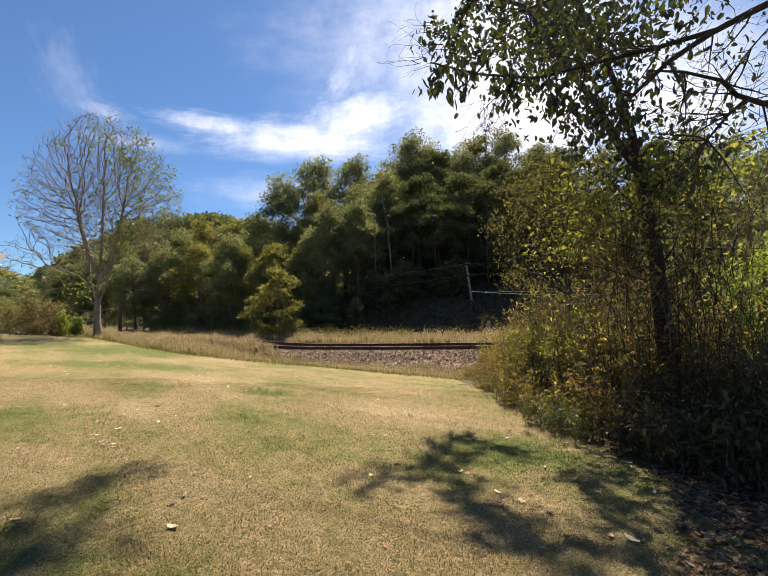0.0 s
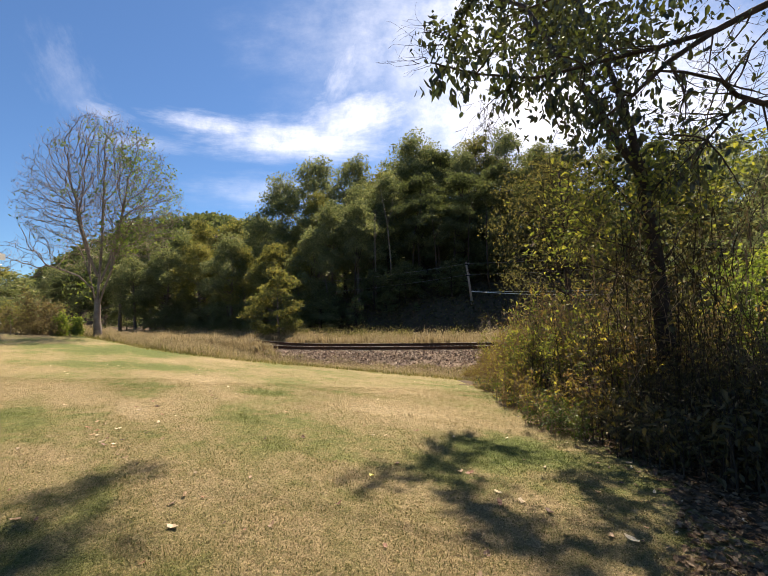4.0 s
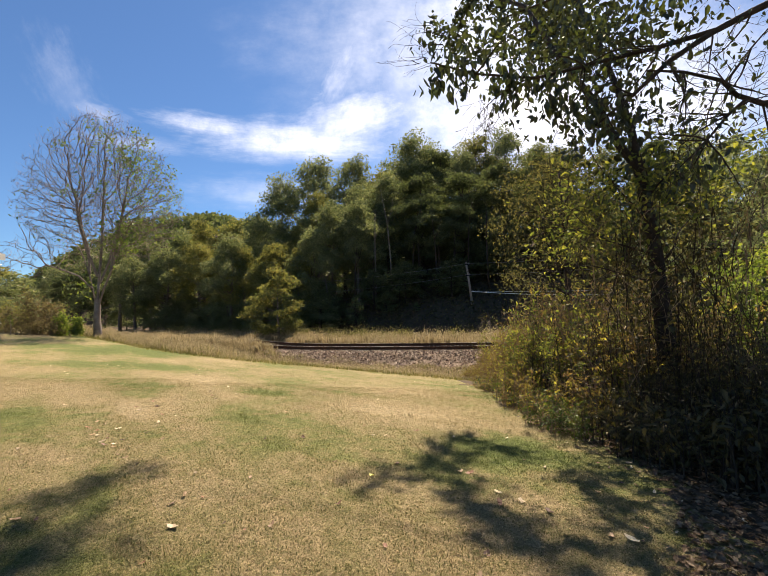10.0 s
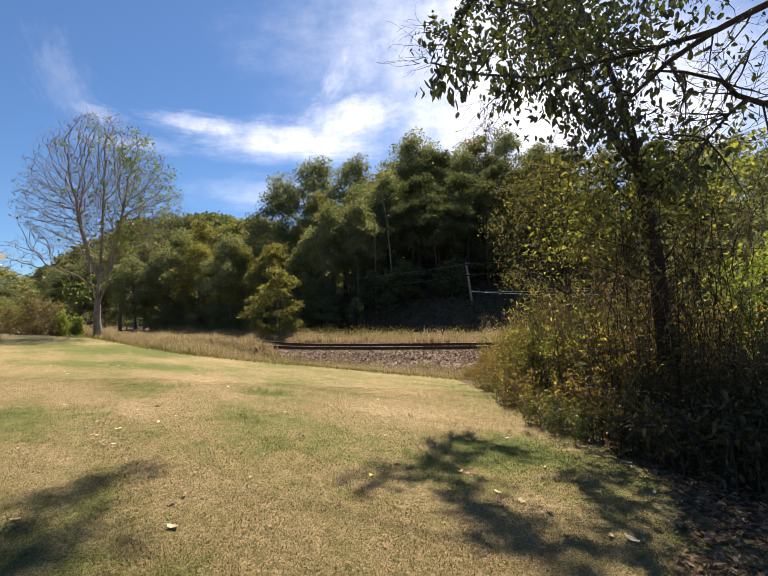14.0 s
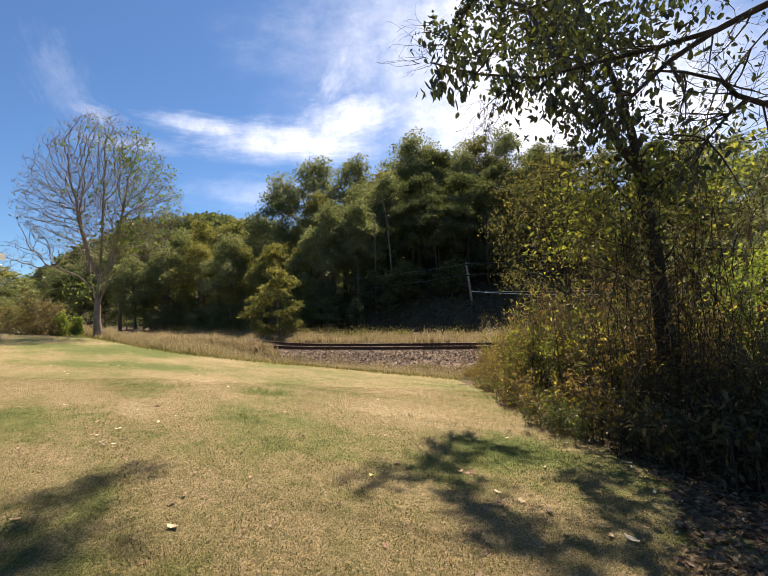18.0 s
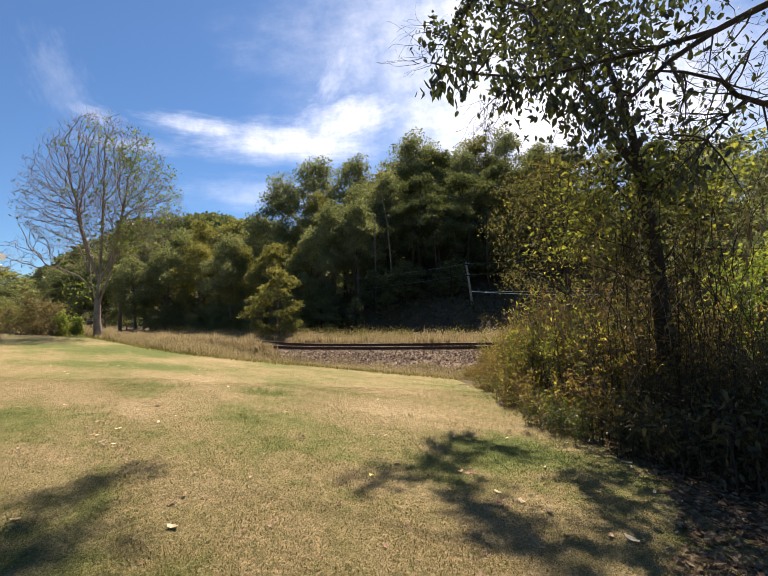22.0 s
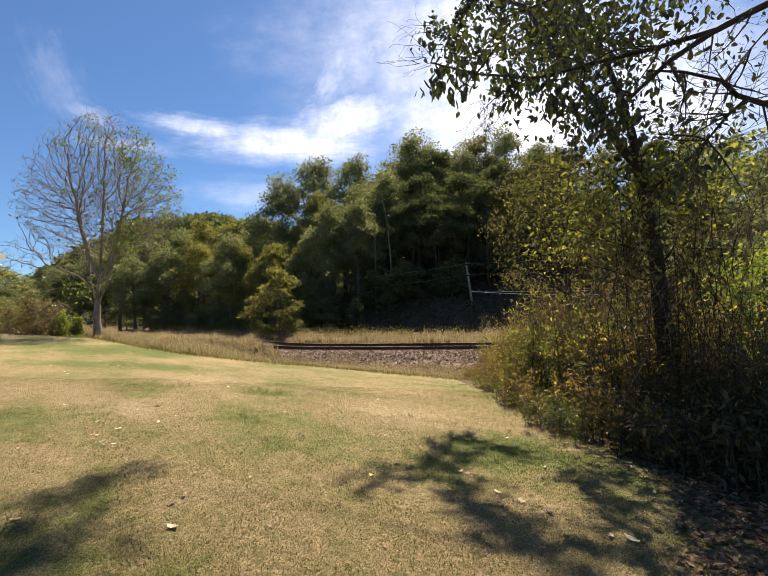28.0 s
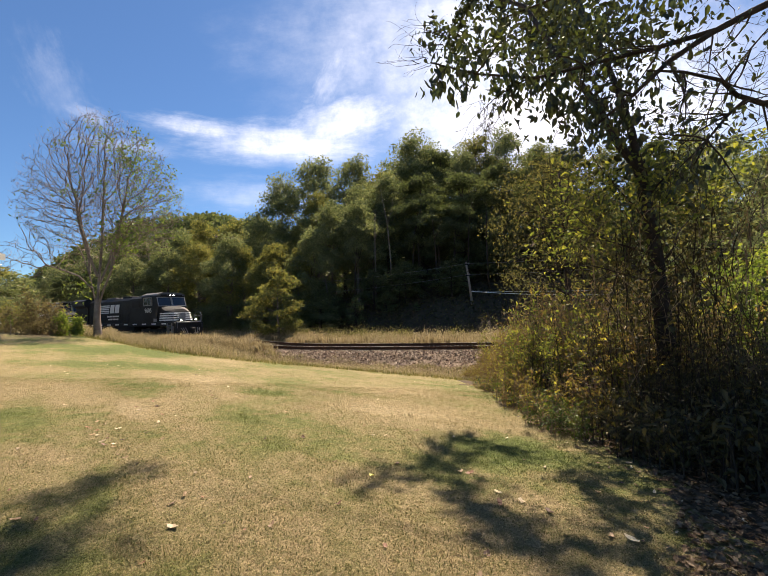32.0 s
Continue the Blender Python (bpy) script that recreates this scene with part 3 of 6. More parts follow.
# ---- lawn: blades near the camera, fallen leaves ----
def lawn_details():
    rs = np.random.default_rng(5)
    s = Shape()
    n = 210000
    d = 1.6 + 9.0 * rs.random(n) ** 1.5
    u = rs.uniform(-1.1, 1.1, n)
    x, y = u * d, d
    w, t = beside(x, y)
    ok = (w > 6.6) & (x < lawn_side(y) - 0.05 + 0.4 * rough(x, y, 0.8))
    x, y, d = x[ok], y[ok], d[ok]
    high = 0.014 + 0.0014 * d + 0.008 * rough(x, y, 0.5)
    blades(s, x, y, ground_z(x, y) - 0.003, np.maximum(high, 0.006), rs, 0.0027, 2.4)
    n = 42000
    d = 8.5 + 17 * rs.random(n) ** 1.3
    u = rs.uniform(-1.1, 0.45, n)
    x, y = u * d, d
    w, t = beside(x, y)
    ok = (w > 6.6) & (x < 2.7)
    x, y, d = x[ok], y[ok], d[ok]
    blades(s, x, y, ground_z(x, y) - 0.005, np.maximum(0.017 + 0.008 * rough(x, y, 0.8), 0.008), rs, 0.008, 2.4)
    tagged(part("lawn_blades", s, GRASS_MOWN), "short dry mown grass blades", "grass", kind="stuff")


lawn_details()


def curled_leaf(seed, size):
    """A fallen leaf: a curled, lobed sheet with thickness."""
    r = random.Random(seed)
    n = 11
    top = []
    for i in range(n):
        w = 2 * math.pi * i / n
        q = size * (0.5 + 0.18 * math.cos(2 * w) + r.uniform(-0.10, 0.10))
        x, y = math.cos(w) * q, math.sin(w) * q * 0.75
        top.append((x, y, 0.35 * (x * x + 0.5 * y * y) / size + r.uniform(0, 0.16) * size))
    s = Shape()
    k = len(top)
    verts = [(0, 0, 0.012 * size)] + top + [(0, 0, -0.02 * size)] + [(x, y, z - 0.03 * size) for x, y, z in top]
    faces = [(0, 1 + i, 1 + (i + 1) % k) for i in range(k)] + [(k + 1, k + 2 + (i + 1) % k, k + 2 + i) for i in range(k)]
    faces += [(1 + i, k + 2 + i, k + 2 + (i + 1) % k, 1 + (i + 1) % k) for i in range(k)]
    return s.add(verts, faces)


def leaf_material(name, a, b):
    m, n, l, p = material(name)
    o = n.new("ShaderNodeObjectInfo")
    t, r = noise_ramp(n, l, n.new("ShaderNodeTexCoord").outputs["Object"], 60, [(0.3, a), (0.7, b)])
    q = ramp(n, [(0.0, (0.55, 0.5, 0.45)), (1.0, (1.25, 1.2, 1.1))])
    l.new(o.outputs["Random"], q.inputs[0])
    l.new(mix(n, l, 1.0, r.outputs[0], q.outputs[0], "MULTIPLY"), p.inputs["Base Color"])
    p.inputs["Roughness"].default_value = 0.6
    return m


def fallen():
    r = random.Random(9)
    kinds = [("pale dry", leaf_material("bleached_leaf", (0.50, 0.40, 0.24), (0.72, 0.62, 0.42))),
             ("tan", leaf_material("tan_leaf", (0.30, 0.19, 0.09), (0.44, 0.30, 0.16))),
             ("dark brown", leaf_material("brown_leaf", (0.08, 0.045, 0.025), (0.16, 0.09, 0.05))),
             ("red-brown", leaf_material("russet_leaf", (0.17, 0.075, 0.035), (0.27, 0.13, 0.065))),
             ("yellow-green", leaf_material("yellow_leaf", (0.36, 0.34, 0.06), (0.5, 0.46, 0.10)))]
    mades = []
    for i, (word, mat) in enumerate(kinds):
        for j in range(2):
            me = mesh_of("fallen_leaf", curled_leaf(i * 7 + j, 0.072), mat)
            mades.append((word, me))
    # single leaves that stand out on the lawn: x, y, kind, size
    spots = [(-1.53, 2.76, 0, 1.2), (-5.91, 7.12, 0, 1.2), (-4.23, 6.63, 0, 1.1), (-4.28, 4.53, 0, 1.1), (-4.24, 5.51, 3, 1.0), (-3.85, 5.07, 1, 1.2), (-3.5, 4.77, 0, 1.1), (-3.37, 4.63, 3, 1.1), (-3.42, 9.48, 2, 1.0), (-1.11, 5.07, 2, 1.2),
             (-1.7, 3.25, 1, 1.1), (-0.85, 2.79, 1, 0.9), (0.07, 4.17, 2, 1.1), (-0.18, 3.79, 4, 1.2), (0.7, 3.97, 1, 1.0), (1.07, 3.24, 0, 1.2), (1.22, 3.07, 2, 1.2), (0.88, 3.21, 3, 1.1), (0.79, 3.93, 3, 1.1), (1.61, 2.68, 0, 1.2),
             (1.49, 2.72, 1, 1.0), (2.59, 4.27, 0, 0.9), (1.6, 4.08, 0, 0.9), (-0.72, 7.35, 1, 1.0), (-4.04, 8.87, 2, 1.1), (-4.44, 6.86, 3, 1.1), (-4.11, 6.94, 2, 1.2), (-3.47, 7.84, 2, 1.0), (-3.18, 5.13, 2, 0.9), (-2.82, 4.86, 1, 0.9),
             (-0.58, 4.15, 1, 0.9), (-1.84, 3.71, 0, 0.8), (-2.74, 2.87, 1, 1.0), (-2.98, 4.3, 1, 0.8)]
    for i in range(75):
        d = 2.2 + 15 * r.random() ** 1.1
        spots.append((r.uniform(-1.05, 0.6) * d, d, r.choice((0, 0, 1, 1, 1, 2, 2, 2, 3, 3)), r.uniform(0.45, 1.0)))
    for i in range(12):
        q = i / 11
        spots.append((-4.4 + 1.75 * q + r.gauss(0, 0.05), 5.75 - 1.75 * q + r.gauss(0, 0.07), r.choice((1, 1, 3, 0)), r.uniform(0.6, 1.1)))
    for i in range(45):
        d = r.uniform(5, 14)
        spots.append((r.uniform(-0.9, 0.3) * d, d, r.choice((0, 0, 1, 3)), r.uniform(0.8, 1.25)))
    for i in range(140):
        y = r.uniform(1.7, 6.5)
        spots.append((float(lawn_side(y)) + 0.05 + r.gauss(0, 0.36), y, r.choice((0, 1, 1, 2, 2, 3)), r.uniform(0.4, 0.85)))
    for x, y, k, size in spots:
        w, t = beside([x], [y])
        if w[0] < 6.0:
            continue
        word, me = mades[k * 2 + r.randrange(2)]
        ob = new("fallen_leaf", me)
        ob.matrix_basis = pose(x, y, ground_at(x, y) + 0.010, r.uniform(-14, 14), r.uniform(-14, 14), r.uniform(0, 360)) @ Matrix.Diagonal((size * 0.8, size * 0.8, size * 0.8, 1))
        tagged(ob, word + " curled leaf lying on the lawn", "leaf", "fallen leaves on the lawn")


fallen()


# ---- trees ----
def branch(wood, tips, start, way, length, radius, depth, r, up=0.12, bend=0.28, spread=0.75, kids=(2, 4), sides=6, thin=0.0045, shrink=(0.5, 0.75)):
    """Grow a limb with its side branches; tips gets the ends of the twigs."""
    n = 5 if depth > 1 else 4
    pts, rad = [Vector(start)], [radius]
    d = Vector(way).normalized()
    for i in range(n):
        d = (d + Vector((r.gauss(0, bend), r.gauss(0, bend), r.gauss(0, bend) + up)) * 0.5).normalized()
        pts.append(pts[-1] + d * length / n)
        rad.append(max(thin, radius * (1 - 0.62 * (i + 1) / n)))
    wood.tube(pts, rad, sides if depth > 2 else (5 if depth > 1 else 3), False)
    if depth == 0:
        tips.append(pts[-1])
        tips.append(pts[-2])
        return
    for i in range(r.randint(*kids)):
        q = r.uniform(0.35, 0.98)
        k = min(n - 1, int(q * n))
        p = pts[k].lerp(pts[k + 1], q * n - k)
        side = Vector((r.gauss(0, 1), r.gauss(0, 1), r.gauss(0, 0.6)))
        side = (side - side.dot(d) * d).normalized()
        branch(wood, tips, p, d * 0.75 + side * spread, length * r.uniform(*shrink), max(thin, rad[k] * r.uniform(0.45, 0.65)), depth - 1, r, up, bend, spread, kids, sides, thin, shrink)
    branch(wood, tips, pts[-1], d, length * 0.6, rad[-1], depth - 1, r, up, bend, spread, kids, sides, thin, shrink)


def wood_tree(seed, high, wide, low, leafs, size, mats, name, label, group, lean=0.0):
    """A woodland tree: trunk with limbs, and a crown of leaf sprays in uneven clumps with gaps."""
    r, rs = random.Random(seed), np.random.default_rng(seed)
    tree = thing(name, label, "tree", group)
    wood = Shape()
    top = high * 0.8
    path = [(lean * q * q * 2 + r.uniform(-0.12, 0.12) * q, r.uniform(-0.12, 0.12) * q, -0.5 + (top + 0.5) * q) for q in (0, 0.12, 0.3, 0.5, 0.7, 0.86, 1)]
    rad = [high * 0.016 * (1.5, 1.1, 0.95, 0.8, 0.55, 0.36, 0.12)[i] for i in range(7)]
    wood.tube(path, rad, 8)
    blobs = []
    for i in range(13):
        q = low + (1 - low) * (i + 0.5) / 13
        a = i * 2.4 + r.uniform(-0.5, 0.5)
        full = math.sin(math.pi * min(1.0, 0.18 + 0.86 * (q - low) / (1 - low))) ** 0.7
        reach = wide * full * r.uniform(0.45, 0.85)
        p0 = Vector((lean * q * q * 1.2, 0, q * high * 0.84))
        p1 = Vector((p0.x + math.cos(a) * reach, math.sin(a) * reach, q * high + r.uniform(-0.02, 0.05) * high))
        wood.tube([p0, p0.lerp(p1, 0.5) + Vector((0, 0, -0.03 * high)), p1], [high * 0.005, high * 0.0035, high * 0.0012], 5, False)
        blobs.append((p1, wide * r.uniform(0.34, 0.52)))
    for i in range(9):
        a, q = r.uniform(0, 6.28), r.uniform(low + 0.1, 0.97)
        full = math.sin(math.pi * min(1.0, 0.22 + 0.8 * (q - low) / (1 - low)))
        blobs.append((Vector((math.cos(a) * wide * full * 0.8, math.sin(a) * wide * full * 0.8, q * high)), wide * r.uniform(0.2, 0.34)))
    part("trunk", wood, mats[0], tree, smooth=True)
    crown = Shape()
    total = sum(b[1] ** 2 for b in blobs)
    for c, rad in blobs:
        # each mass of the crown is a heap of rounded clumps, fuller above than below
        heaps = 14
        d = rs.normal(size=(heaps, 3))
        d /= np.linalg.norm(d, axis=1)[:, None]
        d[:, 2] = np.abs(d[:, 2]) * 1.3 - 0.45
        mids = d * rad * rs.uniform(0.35, 0.95, (heaps, 1)) + np.array(c)
        n = int(leafs * rad ** 2 / total / heaps)
        for m in mids:
            e = rs.normal(size=(n, 3))
            e /= np.linalg.norm(e, axis=1)[:, None]
            e[:, 2] = np.where(e[:, 2] < -0.35, -e[:, 2], e[:, 2])
            q = rad * rs.uniform(0.32, 0.52) * (0.35 + 0.75 * rs.random(n) ** 0.6)
            kites(crown, e * q[:, None] * np.array((1, 1, 0.9)) + m, size, rs, 0.72, out=e)
    part("crown", crown, mats[1], tree)
    return tree


def put_copy(ob, x, y, top, turn, wide=1.0, high=1.0, sink=0.0):
    """A copy of a tree, scaled so that its top stands at that height."""
    for _ in range(12):
        if beside([x], [y])[0][0] < -9.5:
            break
        x, y, top = x * (y + 1.5) / y, y + 1.5, 2.29 + (top - 2.29) * (y + 1.5) / y
    z = ground_at(x, y) - sink
    s = (top - z) / high
    c = copy_thing(ob, pose(x, y, z, 0, 0, turn))
    c.scale = (s * wide, s * wide, s)
    return c


# ---- woods on the hill behind the track ----
def woods():
    g = "trees of the wooded hillside"
    V = {
        "dark": wood_tree(31, 18, 5.2, 0.36, 14500, 0.26, (DARK_BARK, LEAF_DARK), "forest_tree", "tall deep green broadleaf tree on the wooded hill, toned down for shade", g),
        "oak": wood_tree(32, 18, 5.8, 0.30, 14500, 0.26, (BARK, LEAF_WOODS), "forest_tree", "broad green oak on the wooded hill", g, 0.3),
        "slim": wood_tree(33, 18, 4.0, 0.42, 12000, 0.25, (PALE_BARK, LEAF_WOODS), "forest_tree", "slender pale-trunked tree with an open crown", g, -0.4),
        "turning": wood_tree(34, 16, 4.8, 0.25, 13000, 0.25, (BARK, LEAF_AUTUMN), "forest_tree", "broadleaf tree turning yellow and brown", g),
        # Like "low", but in darker bark and leaves that stand for shade.
        "dim": wood_tree(37, 9, 3.6, 0.10, 4600, 0.23, (DARK_BARK, LEAF_DARK), "understory_tree", "low tree under the woods, toned dark for shade", g),
        "low": wood_tree(35, 9, 3.6, 0.08, 5200, 0.23, (BARK, LEAF_WOODS), "understory_tree", "low leafy tree at the foot of the woods", g),
    }
    H = {"dark": 20.2, "oak": 20.2, "slim": 19.8, "turning": 18.0, "low": 9.5, "dim": 9.5}
    # the skyline: x, y, top, kind, width
    rows = [(-15.6, 60, 24.0, "oak", 1.0), (-10.3, 60, 27.0, "oak", 1.05), (-4.2, 61, 27.4, "oak", 1.0), (0.6, 60, 24.6, "turning", 1.0), (5.6, 66, 33.0, "oak", 1.1), (10.4, 64, 30.4, "dark", 0.9),
            (16.4, 64, 31.4, "turning", 1.15), (20.8, 62, 31.4, "oak", 1.0), (26.0, 62, 29.0, "oak", 1.1), (13.2, 60, 27.6, "oak", 1.0), (31.0, 64, 30.0, "dark", 1.0), (36.0, 60, 27.0, "oak", 1.0), (42.0, 60, 26.0, "slim", 1.1),
            (5.2, 50, 21.0, "dark", 1.15), (10.6, 49, 20.6, "dark", 1.2), (16.0, 50, 22.2, "dark", 1.2), (20.8, 48, 22.4, "dark", 1.1), (-3.0, 52, 19.5, "oak", 1.0), (0.8, 54, 22.0, "oak", 1.0), (-9.0, 53, 19.0, "turning", 0.9), (-13.6, 52, 15.0, "oak", 1.0),
            (-20.5, 64, 19.0, "oak", 1.0), (-25.5, 66, 19.0, "turning", 1.15), (-30.5, 65, 18.6, "turning", 1.1), (-35.0, 66, 17.2, "oak", 1.1), (-40.0, 66, 16.4, "slim", 1.3), (-45.5, 66, 15.6, "oak", 1.2), (-52.0, 70, 15.0, "oak", 1.2),
            (-58, 73, 14.0, "dark", 1.2), (-64.5, 76, 13.0, "oak", 1.2), (-22.5, 56, 13.0, "oak", 1.2), (-28.0, 58, 13.6, "turning", 1.2), (-33.5, 59, 13.0, "oak", 1.2), (-39.0, 60, 12.0, "oak", 1.2), (-45.0, 60, 11.4, "dark", 1.2)]
    rows += [(-14 + 2.3 * i, 70.0 + (i * 7) % 5, 2.29 + (0.25 + 0.018 * i) * 70, ("oak", "turning", "oak", "dark")[i % 4], 1.2) for i in range(11)]
    r = random.Random(77)
    for x, y, top, kind, wide in rows:
        put_copy(V[kind], x, y, top, r.uniform(0, 360), wide, H[kind])
    # depths of the wood, under the skyline
    for i in range(26):
        x = -18 + 2.4 * i + r.uniform(-1.0, 1.0)
        y = r.uniform(42.5, 47) if x < 22 else r.uniform(34, 50)
        limit = 2.29 + (0.19 if x < -7 else 0.27 if x < 0 else 0.34) * y
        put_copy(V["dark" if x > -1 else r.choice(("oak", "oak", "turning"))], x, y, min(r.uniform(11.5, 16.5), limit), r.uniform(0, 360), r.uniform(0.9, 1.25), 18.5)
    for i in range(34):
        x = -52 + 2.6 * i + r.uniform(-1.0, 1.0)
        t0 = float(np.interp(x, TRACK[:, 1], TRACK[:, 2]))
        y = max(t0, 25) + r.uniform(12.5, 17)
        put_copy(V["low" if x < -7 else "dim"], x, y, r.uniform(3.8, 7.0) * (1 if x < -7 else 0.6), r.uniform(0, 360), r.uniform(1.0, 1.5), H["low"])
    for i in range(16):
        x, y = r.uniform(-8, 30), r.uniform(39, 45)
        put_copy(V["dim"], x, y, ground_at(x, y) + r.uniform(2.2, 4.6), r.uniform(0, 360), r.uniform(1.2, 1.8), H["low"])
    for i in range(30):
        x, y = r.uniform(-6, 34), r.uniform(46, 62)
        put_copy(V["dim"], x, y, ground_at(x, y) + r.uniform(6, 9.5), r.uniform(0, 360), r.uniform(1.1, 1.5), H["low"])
    for i in range(22):
        x = -33 + 1.25 * i + r.uniform(-0.5, 0.5)
        y = max(float(np.interp(x, TRACK[:, 1], TRACK[:, 2])), 25) + r.uniform(11.5, 13.5)
        put_copy(V["low"], x, y, ground_at(x, y) + r.uniform(2.0, 3.6), r.uniform(0, 360), r.uniform(1.5, 2.2), H["low"])
    # the pale young tree in front of the wood, in the sun
    lit = wood_tree(36, 7, 2.6, 0.06, 6500, 0.20, (BARK, LEAF_LITTREE), "sunlit_tree", "small yellow-green tree in the sun before the dark wood", "")
    lit.matrix_basis = pose(-9.75, 35.2, ground_at(-9.75, 35.2) - 0.1, 0, 0, 30)
    lit.scale = (0.98, 0.98, 0.88)
    put_copy(lit, -8.6, 38.5, 8.2, 80, 0.62, 7.2)
    for i in range(20):
        x, y = 28 + 2.2 * i + r.uniform(-1.5, 1.5), r.uniform(44, 62) + 0.5 * i
        put_copy(V[r.choice(("oak", "turning", "slim"))], x, y, 2.29 + 0.25 * y + r.uniform(-1.5, 2.5), r.uniform(0, 360), r.uniform(1.0, 1.4), 18.5)
        put_copy(V["low"], x * 0.8, y * 0.8, ground_at(x * 0.8, y * 0.8) + r.uniform(4, 7), r.uniform(0, 360), 1.5, H["low"])
    # bare slanting trunks in the dark
    for k, (x, y, h, lean) in enumerate([(-5.9, 41.5, 7.2, -1.4), (0.9, 43, 12.5, -0.9), (-0.9, 43, 11.0, 0.2), (3.4, 44, 10.0, 1.3), (-3.2, 42.0, 8.0, 0.4), (5.8, 41.5, 9.0, -0.3), (7.9, 42.5, 8.0, 0.5), (11.2, 41.0, 9.5, 0.2), (13.4, 41.5, 8.5, -0.5), (-8.4, 43.5, 7.5, 0.3), (9.6, 43.0, 10.0, 0.8)]):
        s = Shape()
        z = ground_at(x, y)
        p = [(0, 0, -0.3), (0.05 * lean, 0.1, h * 0.35), (0.3 * lean, 0.0, h * 0.68), (lean, 0.1, h)]
        s.tube(p, [0.11, 0.085, 0.06, 0.015], 7)
        s.tube([p[2], (0.3 * lean + 0.5, 0, h * 0.8), (0.3 * lean + 0.8, 0.1, h * 0.95)], [0.04, 0.03, 0.008], 5)
        ob = tagged(part("bare_tree", s, BARK if k < 3 else DARK_BARK, smooth=True), "thin bare trunk standing in the dark wood", "tree", "bare trunks in the wood")
        ob.matrix_basis = pose(x, y, z)
    for k, ob in enumerate(V.values()):
        x, y = (48 + 5 * k, 66 - 2 * k)
        ob.matrix_basis = pose(x, y, ground_at(x, y), 0, 0, 40 * k)


def undergrowth():
    rs = np.random.default_rng(43)
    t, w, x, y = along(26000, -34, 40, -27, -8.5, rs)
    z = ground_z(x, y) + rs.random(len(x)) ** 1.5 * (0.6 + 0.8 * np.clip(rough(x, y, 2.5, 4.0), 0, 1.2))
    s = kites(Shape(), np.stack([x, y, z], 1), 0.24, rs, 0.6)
    tagged(part("undergrowth", s, LEAF_BRAMBLE), "leafy undergrowth coloured dark for the shaded slope", "undergrowth", kind="stuff")


undergrowth()
LEAF_LITTREE = foliage("sunlit_leaves", [(0.15, (0.10, 0.115, 0.04)), (0.5, (0.18, 0.18, 0.065)), (0.85, (0.28, 0.235, 0.08))], 0.45, 0.012, glow=(1.2, 1.2, 0.7))
woods()


def far_hill():
    """The farther wooded hill on the left: its crowns, joined."""
    rs = np.random.default_rng(41)
    s = Shape()
    n = 620
    x, y = rs.uniform(-190, 25, n), rs.uniform(96, 190, n)
    for a, b in zip(x, y):
        u = a / b
        ridge = np.interp(u, [-1.3, -1.02, -0.9, -0.8, -0.68, -0.5, -0.4, -0.3, -0.2, 0.1], [0.04, 0.085, 0.13, 0.18, 0.245, 0.262, 0.258, 0.235, 0.20, 0.16]) * 150
        q = (b - 96) / 54
        z = 2.3 + ridge * (0.25 + 0.75 * math.sin(min(q, 1.25) * math.pi / 2)) - 4.5
        rad = rs.uniform(3.6, 5.6)
        d = rs.normal(size=(105, 3))
        d /= np.linalg.norm(d, axis=1)[:, None]
        d[:, 2] = np.abs(d[:, 2]) * 1.2 - 0.25
        d[:, 1] = np.where(d[:, 1] > 0.45, -d[:, 1], d[:, 1])
        kites(s, d * rad * (0.75 + 0.35 * rs.random((105, 1))) + np.array((a, b, z)), 1.15, rs, 0.8)
    tagged(part("far_woods", s, LEAF_FAR), "far wooded hill with green and yellowing crowns", "woods", kind="stuff")
    hill = Shape()
    us = np.linspace(-1.35, 0.2, 40)
    ds = np.linspace(90, 200, 14)
    for b in ds:
        for u in us:
            ridge = np.interp(u, [-1.3, -1.02, -0.9, -0.8, -0.68, -0.5, -0.4, -0.3, -0.2, 0.1], [0.04, 0.085, 0.13, 0.18, 0.245, 0.262, 0.258, 0.235, 0.20, 0.16]) * 150
            q = max(0.0, (b - 96) / 54)
            hill.v.append((u * b, b, ridge * (0.25 + 0.75 * math.sin(min(q, 1.25) * math.pi / 2)) - 5.5 - (4 if b < 92 else 0)))
    for i in range(len(ds) - 1):
        for j in range(len(us) - 1):
            k = i * len(us) + j
            hill.f.append((k, k + 1, k + len(us) + 1, k + len(us)))
    tagged(part("far_hillside", hill, SOIL, smooth=True), "shaded floor of the far wooded hill", "hill", kind="structure")


LEAF_FAR = foliage("far_leaves", [(0.15, (0.075, 0.098, 0.042)), (0.5, (0.125, 0.145, 0.065)), (0.8, (0.19, 0.19, 0.085)), (0.95, (0.27, 0.21, 0.09))], 0.35, 0.02, wide=0.015, glow=(1.15, 1.2, 0.7))
far_hill()


